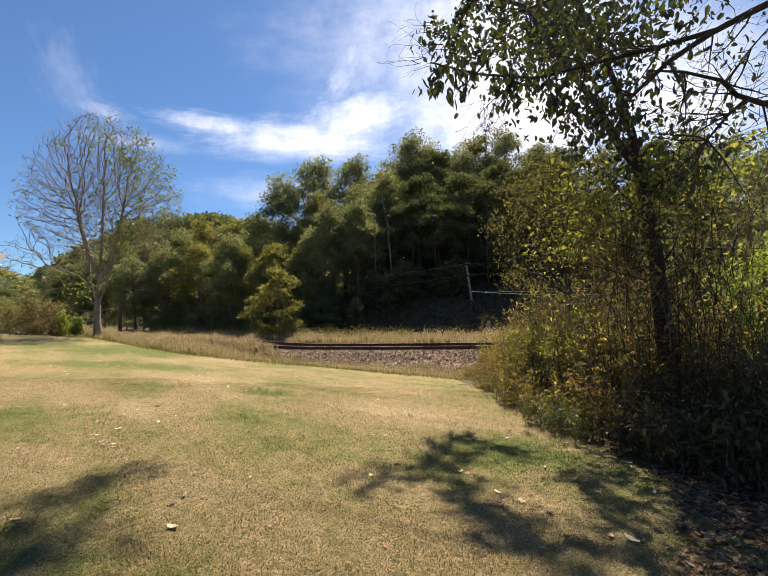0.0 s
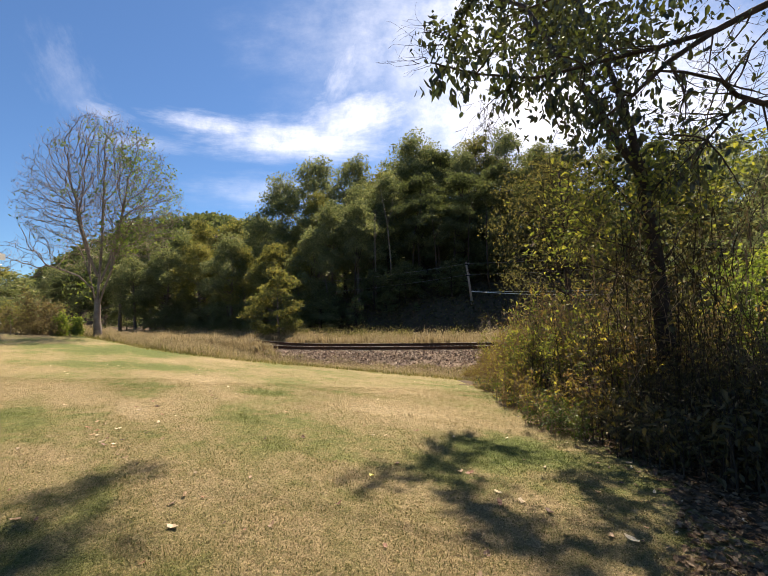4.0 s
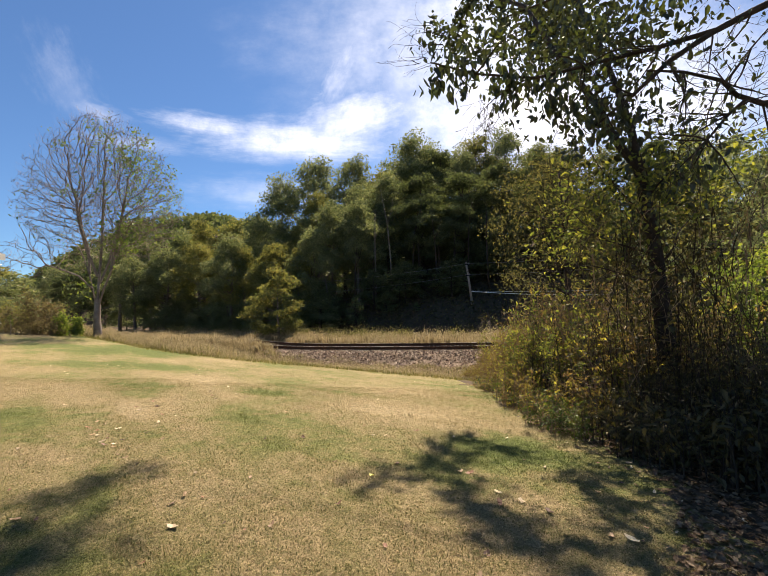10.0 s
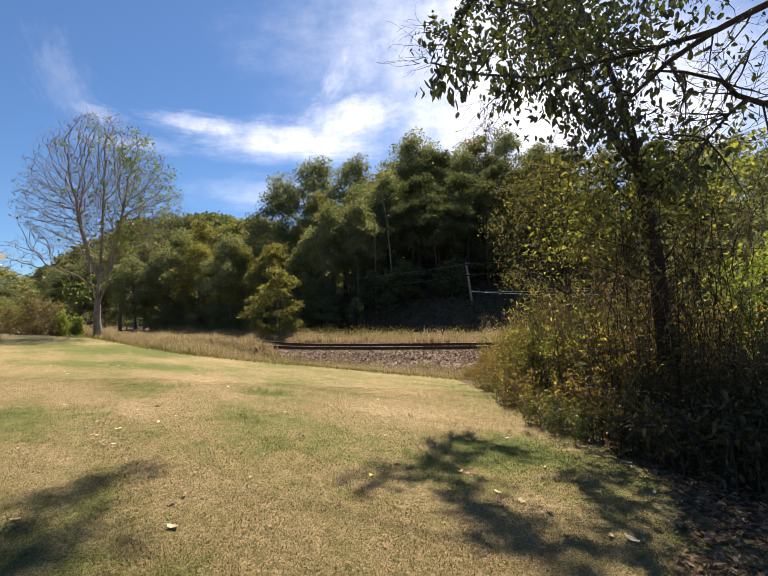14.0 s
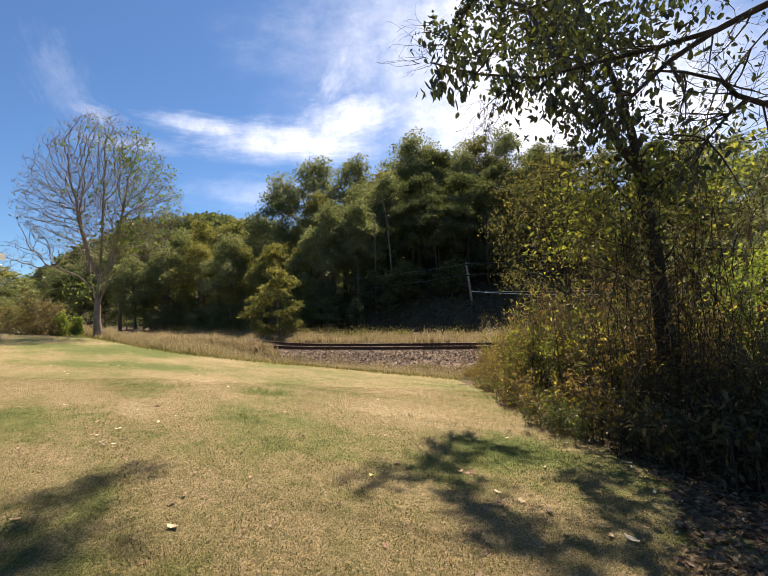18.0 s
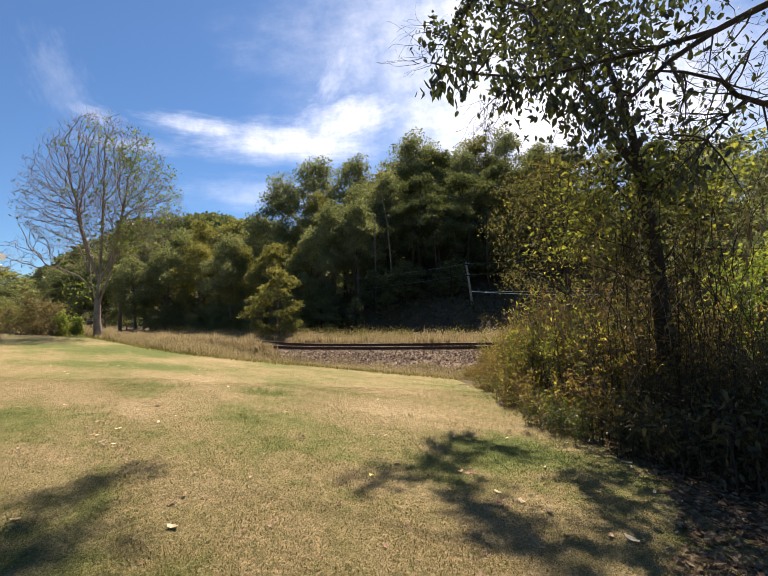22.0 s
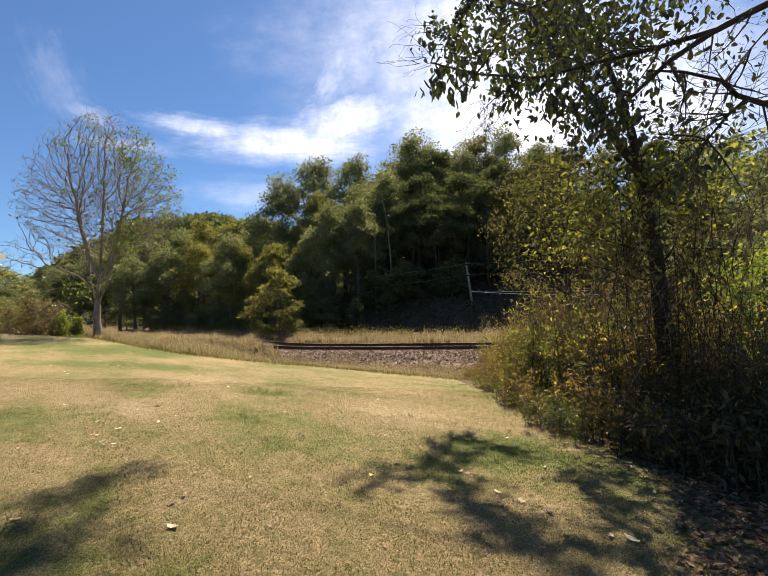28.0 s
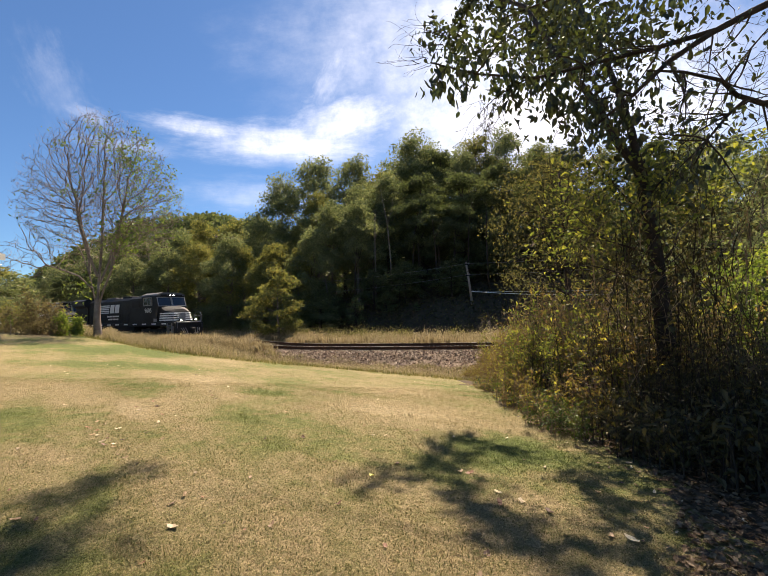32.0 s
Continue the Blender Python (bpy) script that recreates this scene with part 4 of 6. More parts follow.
# ---- shrubs and trees at the left end of the lawn ----
def shrub(seed, name, label, at, wide, high, leafs, size, mat, deep=None, group="", stems=9):
    r, rs = random.Random(seed), np.random.default_rng(seed)
    ob = thing(name, label, "shrub", group)
    wood, crown = Shape(), Shape()
    deep = deep or wide
    blobs = []
    for i in range(stems):
        a, q = r.uniform(0, 6.28), r.uniform(0.2, 0.95)
        x, y = math.cos(a) * wide * q, math.sin(a) * deep * q
        h = high * math.sqrt(max(0.05, 1 - 0.8 * q * q)) * r.uniform(0.75, 1.0)
        wood.tube([(x * 0.25, y * 0.25, -0.1), (x * 0.6, y * 0.6, h * 0.55), (x, y, h)], [0.022, 0.015, 0.005], 5, False)
        blobs += [(x, y, h * 0.86, 0.34), (x * 0.9, y * 0.9, h * 0.5, 0.4), (x * 0.95, y * 0.95, h * 0.22, 0.36)]
    for x, y, z, q in blobs:
        n = leafs // len(blobs)
        p = rs.normal(size=(n, 3)) * np.array((wide, deep, high * 0.8)) * q * 0.42 + np.array((x, y, z))
        kites(crown, p[p[:, 2] > 0.02], size, rs, 0.6)
    part("stem_cluster", wood, STALK, ob)
    part("leaves", crown, mat, ob)
    ob.matrix_basis = pose(*at, ground_at(*at))
    return ob


shrub(1, "shrub", "russet-brown bush at the far end of the lawn", (-29.4, 32.2), 2.0, 3.5, 4600, 0.16, LEAF_BROWN)
shrub(2, "shrub", "fresh green bush beside the russet bush", (-26.3, 31.8), 1.1, 2.2, 2400, 0.18, LEAF_LIT)
shrub(3, "shrub", "grey-green bush at the lawn's end", (-32.6, 33.0), 1.7, 2.6, 2600, 0.17, LEAF_LITTREE)
shrub(4, "shrub", "olive bush behind the lawn", (-35.0, 34.6), 2.0, 3.2, 2600, 0.18, LEAF_WOODS)
shrub(5, "shrub", "low brown brush at the lawn's end", (-27.6, 31.2), 1.5, 1.3, 2000, 0.14, LEAF_BROWN)
for k, (x, y, top, w) in enumerate([(-39.5, 40.5, 7.2, 1.0), (-44.0, 44.0, 8.4, 1.1), (-37.2, 37.5, 5.6, 0.9)]):
    t = wood_tree(60 + k, 7, 3.0, 0.06, 3000, 0.26, (BARK, (LEAF_WOODS, LEAF_AUTUMN, LEAF_WOODS)[k]), "small_tree", ("grey-green small tree at the lawn's end", "small tree with yellowing leaves", "low olive-green tree at the lawn's end")[k], "small trees at the lawn's end")
    z = ground_at(x, y)
    t.matrix_basis = pose(x, y, z, 0, 0, 50 * k)
    t.scale = (w, w, (top - z) / 7.4)


# ---- the half-bare tree at the end of the lawn ----
def grow(pos, up, aims, step, reach, kill, rs, rounds=70, rise=0.12):
    """Let twigs grow from the given stems towards points of the crown. pos, up: places, and the index below each one."""
    pos, up = [np.array(p, float) for p in pos], list(up)
    arr = np.array(pos)
    d = np.linalg.norm(aims[:, None] - arr[None], axis=2)
    near, dist = d.argmin(1), d.min(1)
    alive = np.ones(len(aims), bool)
    kids = {}
    for _ in range(rounds):
        act = np.nonzero(alive & (dist < reach))[0]
        if not len(act):
            break
        pull = np.zeros((len(pos), 3))
        ways = aims[act] - np.array(pos)[near[act]]
        np.add.at(pull, near[act], ways / (np.linalg.norm(ways, axis=1)[:, None] + 1e-6))
        fresh = []
        for i in np.unique(near[act]):
            if kids.get(i, 0) > 2:
                continue
            w = pull[i] / (np.linalg.norm(pull[i]) + 1e-6) + rs.normal(size=3) * 0.22 + np.array((0, 0, rise))
            if up[i] >= 0:
                w += 0.5 * (pos[i] - pos[up[i]]) / (np.linalg.norm(pos[i] - pos[up[i]]) + 1e-6)
            kids[i] = kids.get(i, 0) + 1
            fresh.append((pos[i] + w / np.linalg.norm(w) * step, i))
        if not fresh:
            break
        k = len(pos)
        pos += [p for p, _ in fresh]
        up += [i for _, i in fresh]
        d = np.linalg.norm(aims[:, None] - np.array([p for p, _ in fresh])[None], axis=2)
        j, m = d.argmin(1), d.min(1)
        closer = m < dist
        near, dist = np.where(closer, k + j, near), np.where(closer, m, dist)
        alive &= dist > kill
    return np.array(pos), up


def bare_tree():
    r, rs = random.Random(8), np.random.default_rng(8)
    x, y = -24.7, 33.0
    z = ground_at(x, y)
    tree = thing("half_bare_tree", "tall half-bare tree with pale trunk and few green leaves", "tree")
    trunk = Shape().tube([(0.12, 0, -0.5), (0.08, 0, 0.4), (0.0, 0, 1.5), (0.02, 0, 2.6), (0.03, 0, 3.3)], [0.40, 0.31, 0.26, 0.24, 0.17], 12, False)
    part("trunk", trunk, TWIG, tree, "pale grey trunk", smooth=True)
    stems = [[(-0.12, 0, 2.7), (-0.35, 0, 4.0), (-0.75, 0.1, 5.4), (-1.3, 0.2, 6.8), (-2.0, 0.3, 8.2)], [(0.02, 0, 2.7), (0.1, 0, 4.2), (0.15, 0.1, 6.0), (0.3, 0.1, 8.0), (0.35, 0.1, 10.0), (0.5, 0.0, 12.0)],
             [(0.16, 0, 2.7), (0.6, -0.1, 4.0), (1.25, -0.2, 5.4), (1.9, -0.3, 7.0), (2.5, -0.3, 8.6)], [(-0.4, -0.05, 4.2), (-1.4, -0.3, 5.3), (-2.8, -0.5, 5.9), (-4.3, -0.5, 6.4)],
             [(0.12, 0.1, 4.6), (0.3, 0.9, 6.4), (0.5, 1.4, 8.6), (0.9, 1.7, 11.0)], [(0.1, -0.1, 5.2), (-0.3, -0.8, 7.4), (-0.7, -1.2, 9.8), (-0.9, -1.3, 12.2)],
             [(-0.75, 0.1, 5.5), (-1.0, 0.3, 7.6), (-1.7, 0.4, 9.6), (-2.1, 0.5, 11.8)], [(1.3, -0.2, 5.6), (1.5, 0.0, 7.6), (1.9, 0.1, 9.8), (2.2, 0.2, 11.6)]]
    pos, up, limb = [], [], []
    for k, w in enumerate(stems):
        for i in range(len(w) - 1):
            for q in range(4):
                pos.append(np.array(w[i]) * (1 - q / 4) + np.array(w[i + 1]) * q / 4)
                up.append(-1 if i + q == 0 else len(pos) - 2)
                limb.append(k)
    n = 8200
    d = rs.normal(size=(n, 3))
    d /= np.linalg.norm(d, axis=1)[:, None]
    aims = d * (rs.random((n, 1)) ** 0.5) * np.array((6.7, 5.2, 7.8)) + np.array((0.55, 0, 11.9))
    aims[:, :2] *= 1 - 0.030 * np.clip(aims[:, 2:] - 11, 0, 9)
    aims = aims[(aims[:, 2] > 5.6 + 0.5 * np.clip(aims[:, 0], -1, 9)) & (np.abs(aims[:, 0]) > 0.8 * (9 - aims[:, 2]))]
    low = rs.normal(size=(150, 3)) * np.array((1.4, 1.0, 0.7)) + np.array((-6.0, -0.4, 7.0))
    pos, up = grow(pos, up, np.concatenate([aims, low]), 0.30, 2.6, 0.33, rs, 80, 0.34)
    limb += [0] * (len(pos) - len(limb))
    kids = [[] for _ in pos]
    for i, u in enumerate(up):
        if u >= 0:
            kids[u].append(i)
            limb[i] = limb[u]
    load = np.zeros(len(pos))
    for i in range(len(pos) - 1, -1, -1):
        load[i] = max(load[i], 1.0)
        if up[i] >= 0:
            load[up[i]] += load[i]
    rad = np.minimum(0.0125 * load ** 0.37, 0.19)
    wood = [Shape() for _ in stems]
    todo = [i for i, u in enumerate(up) if u < 0]
    while todo:
        i = todo.pop()
        chain = [i] if up[i] < 0 else [up[i], i]
        while kids[chain[-1]]:
            ks = sorted(kids[chain[-1]], key=lambda k: -load[k])
            chain.append(ks[0])
            todo += ks[1:]
        if len(chain) < 2:
            continue
        width = [rad[k] for k in chain]
        width[0] = min(width[0], width[1] * 1.25)
        wood[limb[i]].tube([pos[k] for k in chain], width, 7 if width[0] > 0.05 else 4, False)
        e = pos[chain[-1]]
        for _ in range(2):
            w = np.array((r.gauss(0, 0.5), r.gauss(0, 0.5), r.uniform(0.2, 1.0)))
            wood[limb[i]].tube([e, e + w * 0.3, e + w * 0.55 + np.array((0, 0, 0.12))], [0.010, 0.008, 0.004], 3, False)
    for w in wood:
        part("limb", w, TWIG, tree, "grey-brown limb with bare twigs", smooth=True)
    tips = np.array([p for p, k in zip(pos, kids) if not k])
    keep = ((tips[:, 0] > 3.2 + rs.normal(size=len(tips)) * 1.5) & (rs.random(len(tips)) < 0.55)) | ((tips[:, 0] > 0) & (tips[:, 2] > 14) & (rs.random(len(tips)) < 0.16)) | (rs.random(len(tips)) < 0.02)
    p = np.repeat(tips[keep], 7, 0)
    part("leaves", leaves(Shape(), p + rs.normal(size=p.shape) * 0.24, 0.21, rs, 0.5, 0.35), LEAF_BRIGHT, tree, "sparse green leaves")
    tuft = np.concatenate([rs.normal(size=(420, 3)) * np.array((0.75, 0.6, 0.9)) + np.array((2.6, -0.3, 8.6)), rs.normal(size=(200, 3)) * np.array((0.6, 0.5, 0.6)) + np.array((2.9, -0.3, 15.0)), rs.normal(size=(110, 3)) * np.array((0.8, 0.5, 0.7)) + np.array((-1.3, -0.4, 4.6))])
    part("leaves", leaves(Shape(), tuft, 0.24, rs, 0.55, 0.4), LEAF_BRIGHT, tree, "tuft of green leaves on the trunk")
    tree.matrix_basis = pose(x, y, z)


LEAF_BRIGHT = foliage("sunlit_green_leaves", [(0.15, (0.08, 0.115, 0.03)), (0.5, (0.14, 0.19, 0.05)), (0.85, (0.22, 0.25, 0.07))], 0.45, 0.05, glow=(1.3, 1.35, 0.6))
TWIG = mottled("grey_brown_twigs", (0.14, 0.105, 0.085), (0.29, 0.235, 0.19), 2, 0.9)
bare_tree()


# ---- a young sapling on the lawn's end ----
def sapling():
    r, rs = random.Random(3), np.random.default_rng(3)
    ob = thing("sapling", "thin young sapling standing on the lawn's end", "tree")
    x, y = -28.6, 29.4
    wood, tips = Shape(), []
    wood.tube([(0, 0, -0.05), (0.02, 0, 0.5), (0.0, 0, 1.15)], [0.025, 0.018, 0.008], 6)
    for i in range(5):
        branch(wood, tips, (0, 0, 0.55 + 0.12 * i), (r.uniform(-1, 1), r.uniform(-1, 1), 1), 0.3, 0.008, 1, r)
    part("trunk", wood, PALE_BARK, ob)
    p = np.repeat(np.array([tuple(q) for q in tips]), 2, 0)
    part("leaves", leaves(Shape(), p + rs.normal(size=p.shape) * 0.05, 0.09, rs), LEAF_LIT, ob)
    ob.matrix_basis = pose(x, y, ground_at(x, y))


sapling()


# ---- the house whose eave reaches in beside the lawn ----
def house():
    H = thing("house", "pale house with overhanging eave and a white floodlight", "house")
    x0, x1, y0, y1 = -24.0, -14.6, 4.0, 13.2
    z = min(ground_at(x0, y0), ground_at(x1, y1), ground_at(x0, y1), ground_at(x1, y0)) - 0.3
    wall = Shape()
    for a, b, c, d in ((x0, x1, y0, y0 + 0.2), (x0, x1, y1 - 0.2, y1), (x0, x0 + 0.2, y0 + 0.2, y1 - 0.2), (x1 - 0.2, x1, y0 + 0.2, y1 - 0.2)):
        wall.box(a, b, c, d, z, 4.95)
    part("wall", wall, SIDING, H, "cream painted siding")
    mid = (x0 + x1) / 2
    roof = Shape().prism([(x0 - 0.75, 4.62), (x0 - 0.75, 4.80), (mid, 7.6), (x1 + 0.75, 4.80), (x1 + 0.75, 4.62), (mid, 7.40)], "y", y0 - 0.5, y1 + 0.75)
    part("roof", roof, ROOFING, H, "brown shingled roof")
    part("fascia", Shape().box(x1 + 0.752, x1 + 0.782, y0 - 0.5, y1 + 0.75, 4.58, 4.82), SIDING, H, "pale eave board")
    part("soffit", Shape().box(x1 + 0.01, x1 + 0.70, y0 - 0.45, y1 + 0.70, 4.60, 4.63), SIDING, H, "pale eave underside")
    f = part("floodlight", Shape().box(x1 + 0.58, x1 + 0.70, y1 + 0.42, y1 + 0.54, 4.50, 4.60, 0.01), SIDING, H, "white eave floodlight")
    for k in (-1, 1):
        part("lamp_head", Shape().tube([(x1 + 0.64, y1 + 0.48, 4.50), (x1 + 0.66 + 0.06 * k, y1 + 0.50 + 0.1 * k, 4.36)], [0.05, 0.085], 10), SIDING, f, "white lamp head")
    for k, y in enumerate((6.2, 10.4)):
        w = part("window", Shape().box(x1 + 0.004, x1 + 0.03, y, y + 1.1, 2.4, 3.9, 0.005), WINDOW, H, "dark house window")
        part("frame", Shape().box(x1 + 0.032, x1 + 0.06, y - 0.08, y, 2.3, 4.0).box(x1 + 0.032, x1 + 0.06, y + 1.1, y + 1.18, 2.3, 4.0).box(x1 + 0.032, x1 + 0.06, y, y + 1.1, 2.3, 2.4).box(x1 + 0.032, x1 + 0.06, y, y + 1.1, 3.9, 4.0), SIDING, w)


SIDING = mottled("cream_paint", (0.62, 0.60, 0.54), (0.74, 0.72, 0.66), 2, 0.6)
ROOFING = mottled("brown_shingles", (0.14, 0.11, 0.085), (0.24, 0.19, 0.15), 3, 0.9)
WINDOW = plain("window_glass", (0.03, 0.035, 0.04), 0.05)
house()


# ---- the leafy tree beside the lawn, its trunk among the weeds ----
def clump(shape, at, spread, n, size, rs, wide=0.55, droop=0.35):
    p = rs.normal(size=(n, 3)) * np.array(spread) + np.array(at)
    return leaves(shape, p, size, rs, wide, droop)


def near_tree():
    rs, r = np.random.default_rng(14), random.Random(14)
    tree = thing("leafy_tree", "leafy tree with dark trunk, vines and turning leaves above the weeds", "tree")
    x, y = 4.35, 6.0
    z = ground_at(x, y)
    T = Shape()
    T.tube([(4.45, 6.05, z - 0.3), (4.38, 6, z + 0.6), (4.32, 6, 2.0), (4.28, 6, 3.1), (4.2, 6, 3.8), (4.12, 6, 4.5)], [0.20, 0.15, 0.125, 0.10, 0.088, 0.09], 10, False)
    part("trunk", T, DARK_BARK, tree, "dark furrowed trunk", smooth=True)
    # Upper second limb routed to cast a lawn streak; third added to carry clumps.
    ways = [[(4.12, 6, 4.4), (4.08, 6.05, 5.0), (3.98, 6.1, 5.6), (3.85, 6.4, 6.8), (3.9, 7.2, 8.4), (4.2, 8.6, 9.6)],
            [(4.1, 6, 4.4), (3.85, 6.1, 4.9), (3.62, 6.2, 5.6), (3.3, 6.6, 6.6), (3.2, 7.8, 8.6), (2.95, 10.2, 11.0), (2.66, 11.1, 11.1), (2.64, 11.9, 11.0), (2.5, 12.9, 10.95)],
            [(2.95, 10.2, 11.0), (2.3, 11.6, 12.4), (1.4, 13.2, 13.8), (0.4, 13.9, 15.0)]]
    girth = (0.072, 0.072, 0.022)
    for w, q in zip(ways, girth):
        part("limb", Shape().tube(w, [q * (1 - 0.9 * i / len(w)) for i in range(len(w))], 8, False), DARK_BARK, tree, "dark forked limb", smooth=True)
    low = Shape()
    for a, b in (((4.3, 6, 3.0), (3.0, 6.2, 3.7)), ((4.25, 6, 3.5), (3.2, 6.6, 4.5)), ((4.3, 6, 2.8), (5.6, 6.3, 4.4)), ((4.2, 6, 3.9), (5.3, 5.8, 4.9)), ((4.1, 6, 4.4), (3.1, 5.9, 5.4)), ((4.3, 6, 2.6), (3.4, 5.7, 2.7))):
        branch(low, [], a, Vector(b) - Vector(a), 1.25, 0.018, 2, r, 0.02, 0.25, 0.8)
    part("twig_cluster", low, DARK_BARK, tree, "thin dark side branches")
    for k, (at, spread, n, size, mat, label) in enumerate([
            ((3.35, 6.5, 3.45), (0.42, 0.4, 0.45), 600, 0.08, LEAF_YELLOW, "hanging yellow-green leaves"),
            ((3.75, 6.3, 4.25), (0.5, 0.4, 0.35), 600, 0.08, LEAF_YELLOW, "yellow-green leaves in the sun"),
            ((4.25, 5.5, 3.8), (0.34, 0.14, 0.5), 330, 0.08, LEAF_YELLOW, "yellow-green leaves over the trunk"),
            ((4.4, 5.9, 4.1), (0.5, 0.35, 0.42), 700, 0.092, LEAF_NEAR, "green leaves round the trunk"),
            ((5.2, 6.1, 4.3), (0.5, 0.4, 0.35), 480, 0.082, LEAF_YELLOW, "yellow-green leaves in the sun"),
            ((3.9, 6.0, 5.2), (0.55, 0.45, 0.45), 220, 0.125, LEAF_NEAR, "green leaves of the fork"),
            ((3.2, 6.4, 5.9), (0.6, 0.5, 0.5), 270, 0.125, LEAF_NEAR, "leaves toned dark as silhouettes against the sky"),
            ((3.9, 6.8, 7.2), (0.6, 0.5, 0.4), 260, 0.12, LEAF_NEAR, "leaves toned dark as silhouettes against the sky"),
            ((3.9, 6.0, 2.5), (0.40, 0.4, 0.75), 900, 0.08, LEAF_BRAMBLE, "vine leaves on the trunk, coloured dark for shade"),
            ((4.8, 6.1, 2.5), (0.40, 0.4, 0.75), 800, 0.08, LEAF_BRAMBLE, "vine leaves on the trunk, coloured dark for shade"),
# Added clumps, each set sunward of a lawn spot to throw shadow on it.
((1.77, 11.57, 11.1), (0.17, 0.19, 0.12), 45, 0.14, LEAF_NEAR, "added high leaves that shade the lawn"),
            ((2.12, 11.82, 11.06), (0.17, 0.19, 0.12), 66, 0.14, LEAF_NEAR, "added high leaves that shade the lawn"),
            ((2.52, 11.97, 11.0), (0.17, 0.19, 0.12), 108, 0.14, LEAF_NEAR, "added high leaves that shade the lawn"),
            ((2.57, 12.62, 10.97), (0.17, 0.19, 0.12), 91, 0.14, LEAF_NEAR, "added high leaves that shade the lawn"),
            ((3.02, 13.17, 10.9), (0.17, 0.19, 0.12), 125, 0.14, LEAF_NEAR, "added high leaves that shade the lawn"),
            ((3.47, 12.62, 10.95), (0.17, 0.19, 0.12), 108, 0.14, LEAF_NEAR, "added high leaves that shade the lawn"),
            ((2.87, 12.37, 10.98), (0.17, 0.19, 0.12), 74, 0.14, LEAF_NEAR, "added high leaves that shade the lawn"),
            ((2.67, 11.37, 11.05), (0.17, 0.19, 0.12), 91, 0.14, LEAF_NEAR, "added high leaves that shade the lawn"),
            ((2.7, 10.97, 11.08), (0.17, 0.19, 0.12), 99, 0.14, LEAF_NEAR, "added high leaves that shade the lawn"),
            ((2.82, 10.62, 11.1), (0.17, 0.19, 0.12), 99, 0.14, LEAF_NEAR, "added high leaves that shade the lawn"),
            ((3.02, 10.32, 11.12), (0.17, 0.19, 0.12), 99, 0.14, LEAF_NEAR, "added high leaves that shade the lawn"),
            ((3.72, 11.03, 10.21), (0.15, 0.17, 0.12), 87, 0.14, LEAF_NEAR, "added high leaves that shade the lawn"),
            ((3.62, 10.48, 10.26), (0.15, 0.17, 0.12), 74, 0.14, LEAF_NEAR, "added high leaves that shade the lawn"),
            ((3.37, 9.88, 10.3), (0.15, 0.17, 0.12), 81, 0.14, LEAF_NEAR, "added high leaves that shade the lawn"),
            ((3.02, 9.98, 10.31), (0.15, 0.17, 0.12), 47, 0.14, LEAF_NEAR, "added high leaves that shade the lawn"),
            ((4.46, 9.18, 9.49), (0.36, 0.4, 0.25), 374, 0.16, LEAF_NEAR, "added high leaves that shade the lawn"),
            ((4.21, 9.98, 9.43), (0.36, 0.4, 0.25), 269, 0.16, LEAF_NEAR, "added high leaves that shade the lawn"),
            ((4.01, 8.88, 9.51), (0.36, 0.4, 0.25), 269, 0.16, LEAF_NEAR, "added high leaves that shade the lawn"),
            ((5.11, 9.78, 9.43), (0.36, 0.4, 0.25), 402, 0.16, LEAF_NEAR, "added high leaves that shade the lawn"),
            ((4.91, 10.68, 9.38), (0.36, 0.4, 0.25), 163, 0.16, LEAF_NEAR, "added high leaves that shade the lawn"),
            ((5.91, 10.08, 9.33), (0.36, 0.4, 0.25), 175, 0.16, LEAF_NEAR, "added high leaves that shade the lawn"),
            ((4.31, 10.98, 9.33), (0.36, 0.4, 0.25), 101, 0.16, LEAF_NEAR, "added high leaves that shade the lawn"),
            ((6.11, 11.18, 9.33), (0.36, 0.4, 0.25), 156, 0.16, LEAF_NEAR, "added high leaves that shade the lawn"),
            ((4.21, 12.08, 9.28), (0.36, 0.4, 0.25), 78, 0.16, LEAF_NEAR, "added high leaves that shade the lawn"),
            ((0.24, 14.55, 15.16), (0.17, 0.2, 0.12), 66, 0.16, LEAF_NEAR, "added high leaves that shade the lawn"),
            ((0.04, 14.2, 15.18), (0.17, 0.2, 0.12), 60, 0.16, LEAF_NEAR, "added high leaves that shade the lawn"),
            ((-0.16, 14.0, 15.19), (0.17, 0.2, 0.12), 33, 0.16, LEAF_NEAR, "added high leaves that shade the lawn"),
            ((0.34, 13.6, 15.18), (0.17, 0.2, 0.12), 66, 0.16, LEAF_NEAR, "added high leaves that shade the lawn"),
            ((0.54, 13.25, 15.19), (0.17, 0.2, 0.12), 88, 0.16, LEAF_NEAR, "added high leaves that shade the lawn"),
            ((0.09, 13.05, 15.19), (0.17, 0.2, 0.12), 88, 0.16, LEAF_NEAR, "added high leaves that shade the lawn"),
            ((0.84, 13.3, 15.17), (0.17, 0.2, 0.12), 44, 0.16, LEAF_NEAR, "added high leaves that shade the lawn")]):
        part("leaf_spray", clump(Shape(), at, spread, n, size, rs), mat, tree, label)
    vines = Shape()
    for i in range(12):
        a = (r.uniform(3.7, 5.2), r.uniform(5.7, 6.4), r.uniform(3.2, 4.6))
        b = (a[0] + r.uniform(-0.3, 0.3), a[1] + r.uniform(-0.2, 0.2), r.uniform(0.3, 1.2))
